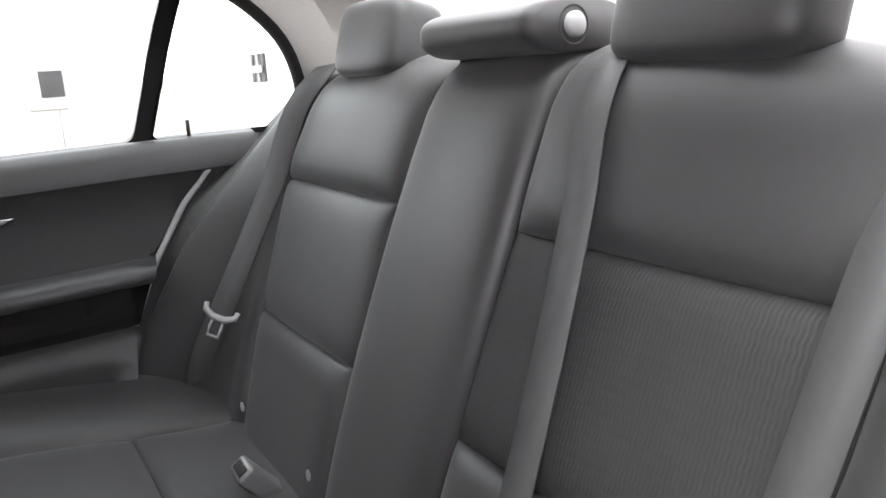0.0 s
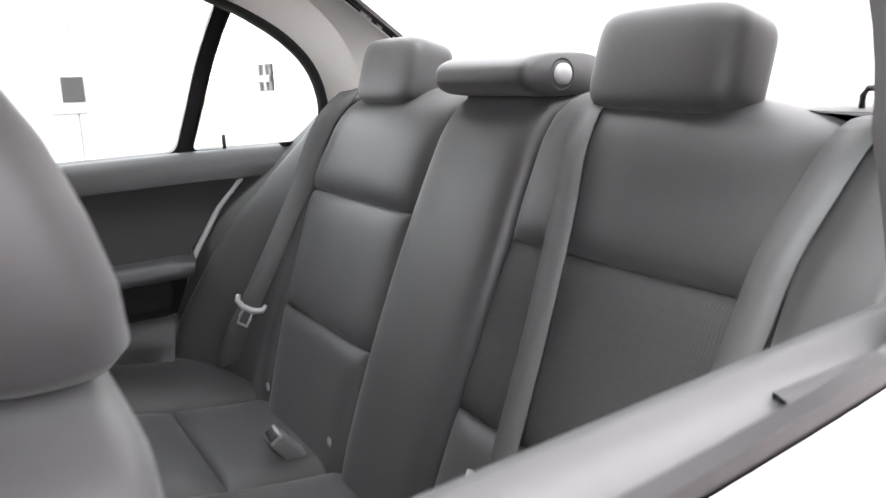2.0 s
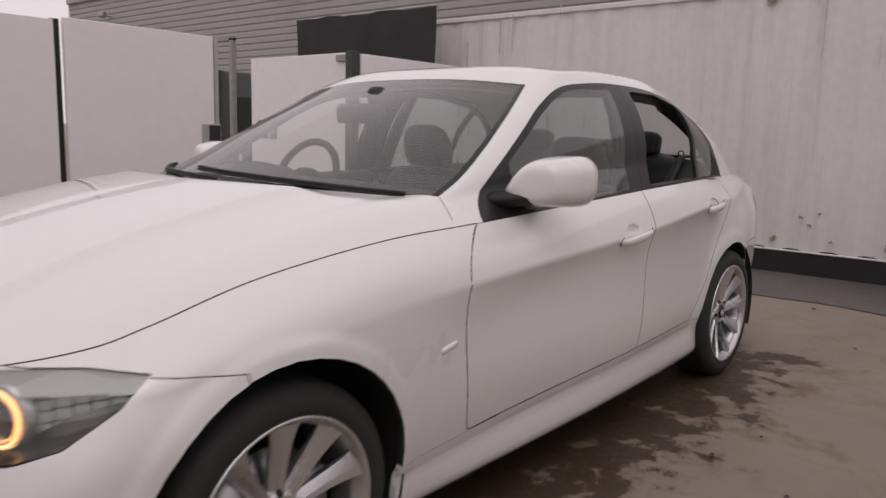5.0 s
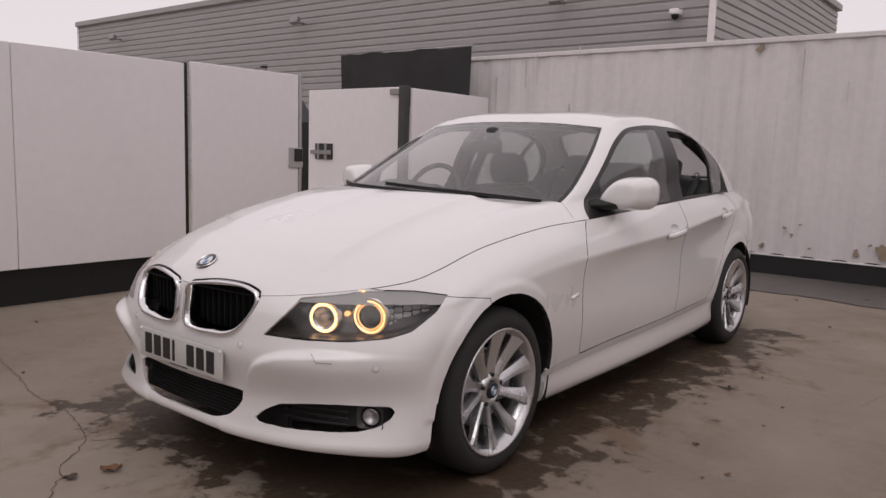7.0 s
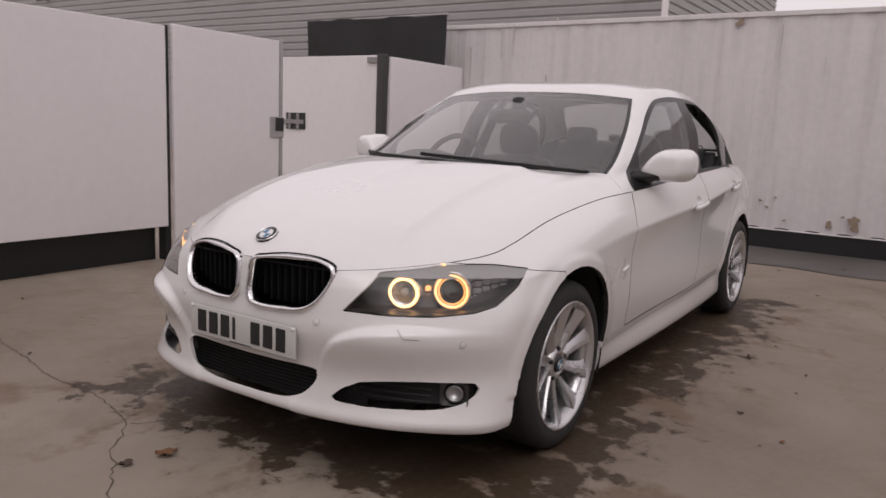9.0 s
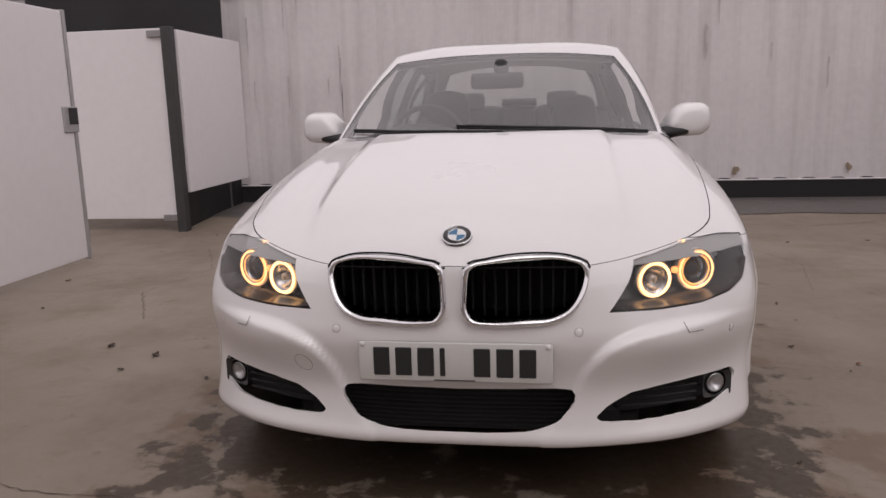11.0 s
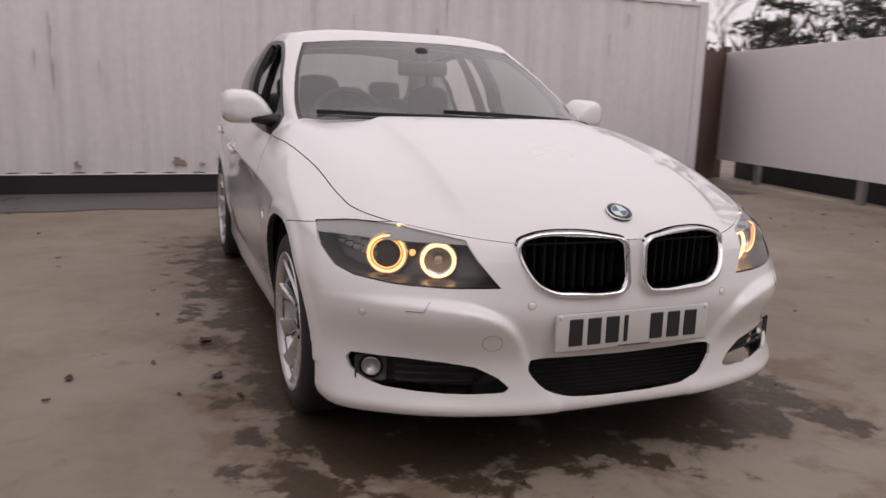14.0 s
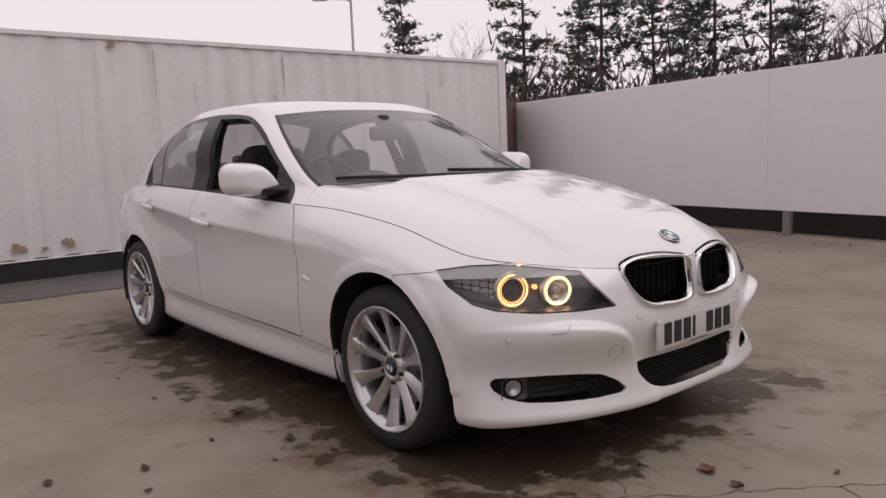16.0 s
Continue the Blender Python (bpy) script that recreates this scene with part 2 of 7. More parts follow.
def sample(curve, n, a=None, b=None):
    k = curve.knots
    return curve(np.linspace(k[0] if a is None else a, k[-1] if b is None else b, n))


def coons(c0, c1, d0, d1):
    """A patch between four sampled edges: c0, c1 run along u, d0, d1 along v."""
    nu, nv = len(c0), len(d0)
    u = np.linspace(0, 1, nu)[:, None, None]
    v = np.linspace(0, 1, nv)[None, :, None]
    lc = (1 - v) * c0[:, None] + v * c1[:, None]
    ld = (1 - u) * d0[None] + u * d1[None]
    bl = (1 - u) * (1 - v) * c0[0] + u * (1 - v) * c0[-1] + (1 - u) * v * c1[0] + u * v * c1[-1]
    return lc + ld - bl


# ==== ground ====
def ground_material():
    m = bpy.data.materials.new("worn_concrete")
    m.use_nodes = True
    n, l = m.node_tree.nodes, m.node_tree.links
    b = n["Principled BSDF"]
    tc = n.new("ShaderNodeTexCoord")

    def noise_node(scale, detail=8, rough=0.6, dist=0.0):
        q = n.new("ShaderNodeTexNoise")
        q.inputs["Scale"].default_value = scale
        q.inputs["Detail"].default_value = detail
        q.inputs["Roughness"].default_value = rough
        q.inputs["Distortion"].default_value = dist
        l.new(tc.outputs["Object"], q.inputs["Vector"])
        return q.outputs["Fac"]

    def ramp(value, a, c, lo=0.0, hi=1.0):
        q = n.new("ShaderNodeMapRange")
        q.inputs["From Min"].default_value = a
        q.inputs["From Max"].default_value = c
        q.inputs["To Min"].default_value = lo
        q.inputs["To Max"].default_value = hi
        l.new(value, q.inputs["Value"])
        return q.outputs[0]

    def mix(f, a, c, kind="MIX"):
        q = n.new("ShaderNodeMix")
        q.data_type = "RGBA"
        q.blend_type = kind
        for i, x in ((0, f), (6, a), (7, c)):
            if isinstance(x, tuple):
                q.inputs[i].default_value = (*x, 1)
            elif isinstance(x, float):
                q.inputs[i].default_value = x
            else:
                l.new(x, q.inputs[i])
        return q.outputs[2]

    def math_node(op, a, c=None):
        q = n.new("ShaderNodeMath")
        q.operation = op
        q.use_clamp = op in ("MULTIPLY", "ADD")
        for i, x in enumerate((a, c)):
            if x is None:
                continue
            if isinstance(x, float):
                q.inputs[i].default_value = x
            else:
                l.new(x, q.inputs[i])
        return q.outputs[0]

    broad, mid, fine = noise_node(0.35, 5), noise_node(1.7, 8, 0.65), noise_node(28, 4)
    base = mix(ramp(broad, 0.35, 0.65), (0.182, 0.145, 0.110), (0.300, 0.256, 0.205))
    base = mix(ramp(mid, 0.48, 0.68, 0.0, 0.6), base, (0.160, 0.120, 0.090))
    base = mix(ramp(fine, 0.3, 0.7, 0.0, 0.35), base, (0.25, 0.215, 0.19))
    speck = noise_node(160, 2)
    base = mix(ramp(speck, 0.62, 0.75, 0.0, 0.5), base, (0.12, 0.10, 0.09))
    # wet run-off and the car's painted contact shade: blotches within a soft oblong
    mp = n.new("ShaderNodeMapping")
    mp.inputs["Location"].default_value = (0.0, -1.30, 0)
    l.new(tc.outputs["Object"], mp.inputs["Vector"])
    sp = n.new("ShaderNodeSeparateXYZ")
    l.new(mp.outputs[0], sp.inputs[0])
    dx = math_node("SUBTRACT", math_node("ABSOLUTE", sp.outputs[0]), 0.84)
    dy = math_node("SUBTRACT", math_node("ABSOLUTE", sp.outputs[1]), 1.86)
    dd = math_node("MAXIMUM", dx, dy)
    wet_shade_bias = ramp(dd, 0.0, 0.50, 0.315, 0.0)
    blot = math_node("ADD", noise_node(5.6, 9, 0.62, 0.25), wet_shade_bias)
    wet = ramp(blot, 0.69, 0.745)
    damp = ramp(blot, 0.62, 0.70, 0.0, 0.28)
    rust = ramp(math_node("ADD", noise_node(2.2, 7, 0.6, 0.3), ramp(dd, -0.2, 1.0, 0.22, 0.0)), 0.66, 0.74, 0.0, 0.75)
    base = mix(rust, base, (0.155, 0.105, 0.07))
    base = mix(damp, base, (0.105, 0.075, 0.055))
    base = mix(math_node("MULTIPLY", wet, 0.86), base, (0.040, 0.025, 0.013))
    b.inputs["Specular IOR Level"].default_value = 0.3
    l.new(base, b.inputs["Base Color"])
    rg = mix(wet, ramp(mid, 0.3, 0.7, 0.5, 0.75), ramp(fine, 0.3, 0.7, 0.42, 0.6))
    l.new(rg, b.inputs["Roughness"])
    bp = n.new("ShaderNodeBump")
    bp.inputs["Strength"].default_value = 0.35
    bp.inputs["Distance"].default_value = 0.006
    l.new(math_node("ADD", math_node("MULTIPLY", fine, 0.5), math_node("MULTIPLY", mid, 0.5)), bp.inputs["Height"])
    l.new(bp.outputs[0], b.inputs["Normal"])
    return m


M["ground"] = ground_material()
M["strip"] = mat("damp_grey_strip", (0.105, 0.095, 0.09), 0.5, var=0.2, scale=1.5, bump=0.3, bscale=60)
bm = bmesh.new()
R = 900
steps = [-R, -80, -14, -8, -4, -2, 0, 2, *np.arange(3.0, 6.01, 0.2), 8, 14, 80, R]
def lie(x, y):
    """Height of the yard, which rises gently to the container and to the long fence."""
    t = max((y - 3.3) / 2.2, (x - 3.2) / 2.0)
    t = min(1.0, max(0.0, t))
    return 0.085 * t * t * (3 - 2 * t)


grid_mesh(bm, [[(x, y, lie(x, y)) for y in steps] for x in steps])
ground = tagged(mesh_object("ground", bm, M["ground"], smooth=True), "worn stained grey-brown concrete yard with wet patches", "ground", kind="structure")

# the darker strip along the container
bm = bmesh.new()
P = []
for x in np.linspace(-3.6, 5.6, 70):
    y0 = 4.62 + 0.03 * math.sin(3.1 * x) + 0.02 * math.sin(7.7 * x + 1)
    P.append([(x, y, lie(x, y) + 0.006) for y in (y0, *np.linspace(4.8, 5.6, 5))])
grid_mesh(bm, P)
tagged(mesh_object("pavement", bm, M["strip"], smooth=False), "damp dark grey strip beside the container", "pavement", kind="structure")


# ==== container ====
def container(x0, x1, y0, y1, z0, z1, label):
    ob = thing("shipping_container", label, "container", at=(x0, y0, 0))
    o = Vector((x0, y0, 0))

    def side(y, sgn):
        bm = bmesh.new()
        pts = []
        pitch, d = 0.278, 0.016
        x = x0 + 0.12
        while x < x1 - 0.3:
            for dx, dep in ((0, 0), (0.072, 0), (0.14, d), (0.21, d)):
                pts.append((x + dx, y + sgn * (0.012 + dep)))
            x += pitch
        pts.append((x1 - 0.12, y + sgn * 0.012))
        grid_mesh(bm, [[(px - o.x, py - o.y, z0 + 0.012), (px - o.x, py - o.y, z1 - 0.035)] for px, py in pts])
        part("side_panel", bm, M["container"], ob, smooth=False)
    side(y0, 1)
    side(y1, -1)
    for name, lo, hi in (("top_rail", (x0, y0 - 0.004, z1 - 0.05), (x1, y0 + 0.06, z1)), ("top_rail", (x0, y1 - 0.06, z1 - 0.07), (x1, y1, z1)),
                         ("bottom_rail", (x0, y0 + 0.006, z0), (x1, y0 + 0.09, z0 + 0.016)), ("bottom_rail", (x0, y1 - 0.09, z0), (x1, y1, z0 + 0.11)),
                         ("corner_post", (x1 - 0.14, y0 - 0.006, z0), (x1, y0 + 0.15, z1 + 0.01)), ("corner_post", (x0, y0 - 0.006, z0), (x0 + 0.14, y0 + 0.15, z1 + 0.01)),
                         ("end_panel", (x1 - 0.05, y0 + 0.15, z0), (x1, y1, z1)), ("end_panel", (x0, y0 + 0.15, z0), (x0 + 0.05, y1, z1)),
                         ("roof", (x0 + 0.02, y0 + 0.02, z1 - 0.03), (x1 - 0.02, y1 - 0.02, z1 - 0.01))):
        bm = bmesh.new()
        box(bm, Vector(lo) - o, Vector(hi) - o, 0.006, 1)
        part(name, bm, M["container"], ob, smooth=False)
    return ob


box_white = container(-5.25, 5.42, 5.56, 8.0, 0.27, 2.385, "long white corrugated steel shipping container with rust-chipped lower edge")
bm = bmesh.new()
box(bm, (-5.2, 5.58, 0), (5.41, 7.95, 0.30), 0.01, 1)
tagged(mesh_object("plinth", bm, M["black_base"], smooth=False), "black painted base under the white container", "plinth")

# ==== warehouse behind ====
def warehouse():
    ob = thing("warehouse", "grey metal-clad warehouse with horizontal profiled sheeting", "building", at=(-17, 14, 0))
    zs = []
    z = 0.0
    while z < 6.0:
        zs += [(z, 0), (z + 0.12, 0), (z + 0.15, 0.03), (z + 0.17, 0.03)]
        z += 0.2
    zs.append((z, 0))
    bm = bmesh.new()
    grid_mesh(bm, [[(-13.9, d, z), (13.45, d, z)] for z, d in zs])
    part("wall", bm, M["cladding"], ob, smooth=False)
    bm = bmesh.new()
    grid_mesh(bm, [[(13.45 - d, 0, z), (13.45 - d, 11, z)] for z, d in zs])
    part("wall", bm, M["cladding"], ob, smooth=False)
    bm = bmesh.new()
    grid_mesh(bm, [[(-13.9 + d, 11, z), (-13.9 + d, 0, z)] for z, d in zs])
    part("wall", bm, M["cladding"], ob, smooth=False)
    for x in (13.45, -13.9):
        bm = bmesh.new()
        box(bm, (x - 0.09, -0.03, 0), (x + 0.03, 0.09, 6.05), 0.01, 1)
        part("corner_trim", bm, M["hoarding"], ob, smooth=False)
    bm = bmesh.new()
    box(bm, (-14, -0.1, 6.0), (13.55, 11.1, 6.2), 0.02, 1)
    part("roof", bm, M["cladding"], ob, smooth=False)
    return ob


warehouse()


# ==== hoardings ====
def panel(parent, a, b, z0, z1, thick=0.03, material=None, name="panel"):
    """An upright board from plan point a to b."""
    a, b = Vector((*a, 0)), Vector((*b, 0))
    d = (b - a).normalized()
    nrm = Vector((-d.y, d.x, 0)) * thick / 2
    bm = bmesh.new()
    lo = [a - nrm, b - nrm, b + nrm, a + nrm]
    V0 = [bm.verts.new((p.x, p.y, z0)) for p in lo]
    V1 = [bm.verts.new((p.x, p.y, z1)) for p in lo]
    bm.faces.new(V0[::-1])
    bm.faces.new(V1)
    for i in range(4):
        bm.faces.new((V0[i], V0[(i + 1) % 4], V1[(i + 1) % 4], V1[i]))
    bmesh.ops.bevel(bm, geom=bm.edges[:], offset=0.004, segments=1, affect="EDGES")
    return part(name, bm, material or M["hoarding"], parent, smooth=False)


right = thing("hoarding", "long white panel hoarding on short posts above a dark gap", "fence")
fa, fb = Vector((3.85, -7.2)), Vector((6.53, 6.42))
fd = (fb - fa).normalized()
L = (fb - fa).length
k = 0
s = 0.0
while s < L - 0.1:
    e = min(s + 1.83, L)
    panel(right, fa + fd * s, fa + fd * (e - 0.002), 0.36, 1.87)
    s = e
for s in np.arange(0.95, L, 2.0):
    p = fa + fd * float(s) + Vector((fd.y, -fd.x)) * 0.07
    bm = bmesh.new()
    box(bm, (p.x - 0.04, p.y - 0.04, 0), (p.x + 0.04, p.y + 0.04, 1.84), 0.004, 1)
    part("post", bm, M["galv"], right, smooth=False)
panel(right, fa + Vector((0.35, 0)), fb + Vector((0.35, 0)), 0.0, 0.42, 0.03, M["black_base"], "backing_board")

left = thing("hoarding", "white panel hoarding over a black base board", "fence")
for a, b in ((-7.0, -4.2), (-4.2, -2.8), (-2.8, -1.4), (-1.4, 0.0), (0.0, 1.335)):
    panel(left, (-3.27, a + 0.003), (-3.27, b - 0.003), 0.28, 1.85)
panel(left, (-3.40, -7), (-3.40, 1.30), 0.0, 0.33, 0.03, M["black_base"], "base_board")
for y in (-4.2, -1.4, 1.355):
    bm = bmesh.new()
    box(bm, (-3.38, y - 0.03, 0), (-3.29, y + 0.03, 1.86), 0.004, 1)
    part("post", bm, M["black_base"], left, smooth=False)

M["dark_steel"] = mat("dark_steel", (0.06, 0.057, 0.057), 0.5, metal=0.3, var=0.2, scale=10)
gate = thing("gate", "white sheeted gate leaf with a galvanised edge and latch", "gate", "gate leaves")
panel(gate, (-3.26, 1.39), (-3.29, 2.56), 0.06, 1.87)
panel(gate, (-3.29, 2.565), (-3.291, 2.60), 0.04, 1.88, 0.045, M["galv_pale"], "edge_post")
bm = bmesh.new()
box(bm, (-3.31, 2.44, 1.00), (-3.26, 2.61, 1.19), 0.006, 1)
lg = part("latch", bm, M["galv_pale"], gate, smooth=False)
bm = bmesh.new()
box(bm, (-3.262, 2.50, 1.06), (-3.254, 2.60, 1.18), 0.002, 1)
part("keeper", bm, M["black_trim"], lg, "dark opening of the latch", smooth=False)

gate2 = thing("gate", "white sheeted gate leaf closed against a steel post", "gate", "gate leaves")
panel(gate2, (-4.75, 4.0), (-3.27, 4.0), 0.14, 1.88)
for z in (0.12, 1.80):
    panel(gate2, (-3.40, 3.97), (-3.26, 3.97), z, z + 0.06, 0.03, M["galv"], "hinge")
bm = bmesh.new()
box(bm, (-4.62, 3.97, 1.06), (-4.32, 4.02, 1.25), 0.006, 1)
lt = part("latch", bm, M["black_trim"], gate2, "dark latch opening with steel bars", smooth=False)
for x in (-4.55, -4.42):
    bm = bmesh.new()
    box(bm, (x - 0.02, 3.955, 1.06), (x + 0.02, 3.972, 1.25), 0.003, 1)
    part("bar", bm, M["galv"], lt, smooth=False)
bm = bmesh.new()
box(bm, (-4.68, 3.95, 1.12), (-4.32, 3.958, 1.17), 0.003, 1)
part("bolt", bm, M["galv"], lt, smooth=False)
post = thing("gate_post", "square dark steel gate post", "post", at=(-3.22, 4.0, 0))
bm = bmesh.new()
box(bm, (-0.045, -0.045, 0), (0.045, 0.045, 1.89), 0.004, 1)
part("shaft", bm, M["dark_steel"], post, smooth=False)
back = thing("hoarding", "white panel hoarding between the gate and the container", "fence")
panel(back, (-3.17, 4.06), (-3.20, 5.53), 0.38, 1.87)
panel(back, (-3.26, 4.06), (-3.29, 5.53), 0.0, 0.42, 0.03, M["black_base"], "base_board")

# a black container's end, drawn as a hanging sheet on added poles
sheet = thing("tarpaulin", "black container end above the fence, drawn as a thin upright sheet", "tarpaulin", at=(-4.31, 5.15, 0))
bm = bmesh.new()
rnd = random.Random(4)
P = []
for i in range(25):
    x = -1.11 + 2.22 * i / 24
    top = 2.47 + rnd.uniform(-0.014, 0.014)
    P.append([(x, 0.012 * math.sin(5 * x + 3 * z), z * (top - 1.78) + 1.78 - 0.03 * i / 24) for z in np.linspace(0, 1, 8)])
grid_mesh(bm, P)
part("cloth", bm, M["black_base"], sheet)
bm = bmesh.new()
tube(bm, [(-1.11, 0.03, 2.45), (1.10, 0.03, 2.46)], 0.02)
tube(bm, [(-1.08, 0.05, 0), (-1.08, 0.05, 2.46)], 0.025)
tube(bm, [(1.03, 0.05, 0), (1.03, 0.05, 2.46)], 0.025)
part("rail", bm, M["galv"], sheet)

# unseen wall added behind the walk: closes the yard and blocks low sky light
bm = bmesh.new()
box(bm, (-6.5, -8.2, 0), (7.0, -7.75, 4.4), 0.01, 1)
tagged(mesh_object("unseen_south_wall", bm, M["cladding"], smooth=False), "plain grey wall added out of view to block low sky light", "wall", kind="structure")


# ==== yard details ====
M["crack"] = mat("crack_dirt", (0.10, 0.08, 0.064), 0.9, var=0.2)
M["leaf"] = mat("dead_leaf", (0.16, 0.075, 0.035), 0.8, var=0.35, scale=30)
M["leaf_dark"] = mat("wet_dead_leaf", (0.05, 0.03, 0.02), 0.6, var=0.3, scale=30)
M["rust"] = mat("bare_rusty_primer", (0.30, 0.23, 0.17), 0.8, var=0.35, scale=14)
M["streak"] = mat("grey_streak", (0.54, 0.505, 0.505), 0.7, var=0.25, scale=9)
rnd = random.Random(11)


def crack(pts, w):
    """A thin dark crack that wanders between the given ground points."""
    out = []
    for (x0, y0), (x1, y1) in zip(pts, pts[1:]):
        n = max(3, int(math.hypot(x1 - x0, y1 - y0) / 0.03))
        for k in range(n):
            t = k / n
            out.append((x0 + (x1 - x0) * t + rnd.uniform(-.010, .010), y0 + (y1 - y0) * t + rnd.uniform(-.010, .010)))
    out.append(pts[-1])
    bm = bmesh.new()
    P = []
    for i, (x, y) in enumerate(out):
        a, b = out[max(0, i - 1)], out[min(len(out) - 1, i + 1)]
        d = Vector((b[0] - a[0], b[1] - a[1])).normalized()
        ww = w * rnd.uniform(.2, .75)
        h = lie(x, y) + .002
        P.append([(x - d.y * ww, y + d.x * ww, h), (x + d.y * ww, y - d.x * ww, h)])
    grid_mesh(bm, P)
    tagged(mesh_object("ground_crack", bm, M["crack"], smooth=False), "thin jagged crack in the concrete", "crack", kind="structure")


crack([(-3.3, -.45), (-2.04, -.62), (-1.59, -.70), (-1.31, -.76), (-1.02, -.76), (-.83, -.79), (-.55, -.87), (-.47, -.95), (-.38, -1.05), (-.27, -1.10), (-.01, -1.31), (.12, -1.41), (.6, -1.7)], .0045)
crack([(-.34, -.63), (-.43, -.73), (-.54, -.86)], .004)
crack([(-.01, -1.31), (-.05, -1.39), (-.09, -1.5)], .003)
crack([(1.2, 4.3), (2.4, 4.1), (3.3, 4.35), (4.6, 4.2)], .006)
crack([(-2.6, 3.2), (-2.2, 2.4), (-2.35, 1.7), (-2.0, 1.1)], .004)
crack([(1.6, 3.6), (1.9, 2.6), (1.75, 1.9)], .003)


def leaf_mesh(bm, x, y, size, ang):
    """A curled dead leaf on the ground."""
    n = 7
    c, s = math.cos(ang), math.sin(ang)
    rows_ = []
    for i in range(n):
        t = i / (n - 1)
        w = size * .36 * math.sin(math.pi * (0.08 + 0.9 * t)) * rnd.uniform(.7, 1.2)
        u = (t - .5) * size
        row = []
        for v in (-1, 0, 1):
            px, py = u, v * w
            z = lie(x, y) + .004 + abs(v) * size * .16 * rnd.uniform(.4, 1.2) + size * .10 * (2 * t - 1) ** 2
            row.append((x + px * c - py * s, y + px * s + py * c, z))
        rows_.append(row)
    grid_mesh(bm, rows_)


spots = [(-.20, -.95, .075), (-.24, -1.08, .05), (-.32, -.76, .03), (.08, -1.26, .03), (-1.08, .83, .07), (-1.07, .37, .06), (-1.30, .60, .03), (-1.90, .62, .05), (-1.60, .50, .05), (-1.27, 1.33, .03)]
for i, (x, y, sz) in enumerate(spots):
    bm = bmesh.new()
    leaf_mesh(bm, x, y, sz, rnd.uniform(0, 6.28))
    tagged(mesh_object("leaf", bm, M["leaf" if i % 3 == 0 else "leaf_dark"]), "curled dead brown leaf lying on the concrete", "leaf", "fallen leaves")
for m_, count, zone in ((M["leaf"], 45, 0), (M["leaf_dark"], 90, 1)):
    bm = bmesh.new()
    for k in range(count):
        if k % 3 == 0:
            x, y = rnd.uniform(-3.1, -2.3), rnd.uniform(4.7, 5.5)
        elif k % 3 == 1:
            x, y = rnd.uniform(4.0, 5.6), rnd.uniform(.5, 4.6)
        else:
            x, y = rnd.uniform(-3.3, 4.5), rnd.uniform(-2.0, 5.0)
            if abs(x) < 1.0 and -0.9 < y < 3.8:
                x += math.copysign(1.2, x)
        leaf_mesh(bm, x, y, rnd.uniform(.015, .040), rnd.uniform(0, 6.28))
    tagged(mesh_object("leaf_litter", bm, m_), "scattered dead leaves and grit on the yard", "leaves", kind="stuff")


# bare patches and dribbles on the container
def blotch(cx, cz, r, material, squash=1.0, name="paint_chip"):
    bm = bmesh.new()
    ph = [rnd.uniform(0, 6.28) for _ in range(4)]
    pts = []
    for a in np.linspace(0, 2 * math.pi, 29)[:-1]:
        q = r * (1 + .32 * math.sin(2 * a + ph[0]) + .22 * math.sin(3 * a + ph[1]) + .16 * math.sin(7 * a + ph[2]))
        pts.append((cx + q * math.cos(a), cz + q * squash * math.sin(a)))
    prism(bm, [(x + 5.25, z) for x, z in pts], 0.006, -0.0065)
    part(name, bm, material, box_white, smooth=False)


for x, z, r in ((1.23, .41, .055), (1.02, .375, .028), (1.13, .46, .012), (-.53, .415, .045), (-.97, .40, .048), (-.75, .375, .022), (.18, .37, .02), (2.1, .38, .035), (.02, 2.29, .032), (3.2, .40, .03), (-1.9, .37, .03), (.45, .5, .012), (.52, .60, .010), (.38, .56, .014), (1.6, .55, .010), (4.2, .42, .025), (-2.6, .36, .03), (.62, .38, .012)):
    blotch(x, z, r, M["rust"])
for k in range(22):
    x = rnd.choice([rnd.uniform(-3.2, -1.8), rnd.uniform(-1.8, 5.2)])
    zt = rnd.uniform(1.2, 2.45)
    ln = rnd.uniform(.12, .5)
    bm = bmesh.new()
    w = rnd.uniform(.003, .009)
    prism(bm, [(x + 5.25 - w, zt), (x + 5.25 + w, zt), (x + 5.25 + w * .5, zt - ln * .6), (x + 5.25 + w * .2, zt - ln), (x + 5.25 - w * .5, zt - ln * .55)], 0.006, -0.0055)
    part("dribble", bm, M["streak"], box_white, smooth=False)


# floodlights and a camera on the warehouse
def floodlight(x, z):
    fl = thing("floodlight", "small dark floodlight on a wall bracket", "lamp", "wall lights", at=(x, 13.98, z))
    bm = bmesh.new()
    box(bm, (-.16, -.46, -.11), (.16, -.30, .11), .02, 2, Euler((radians(-25), 0, 0)).to_matrix().to_4x4())
    part("lamp_head", bm, M["galv"], fl)
    bm = bmesh.new()
    tube(bm, [(0, .02, .12), (0, -.18, .12), (0, -.34, .12)], .025)
    part("bracket", bm, M["galv"], fl)


floodlight(-16.4, 4.9)
floodlight(-7.14, 4.64)
floodlight(-27.4, 5.13)
cc = thing("security_camera", "small white dome camera on the wall", "camera", at=(-4.31, 13.98, 4.26))
bm = bmesh.new()
box(bm, (-.10, -.25, -.02), (.10, .03, .10), .02, 2)
part("housing", bm, M["hoarding"], cc)
bm = bmesh.new()
pillow_r = [(.0001, -.13), (.05, -.115), (.08, -.07), (.085, -.02)]
lathe(bm, pillow_r, 20, "z", Matrix.Translation((0, -.14, 0)))
part("dome", bm, M["gloss_black"], cc)

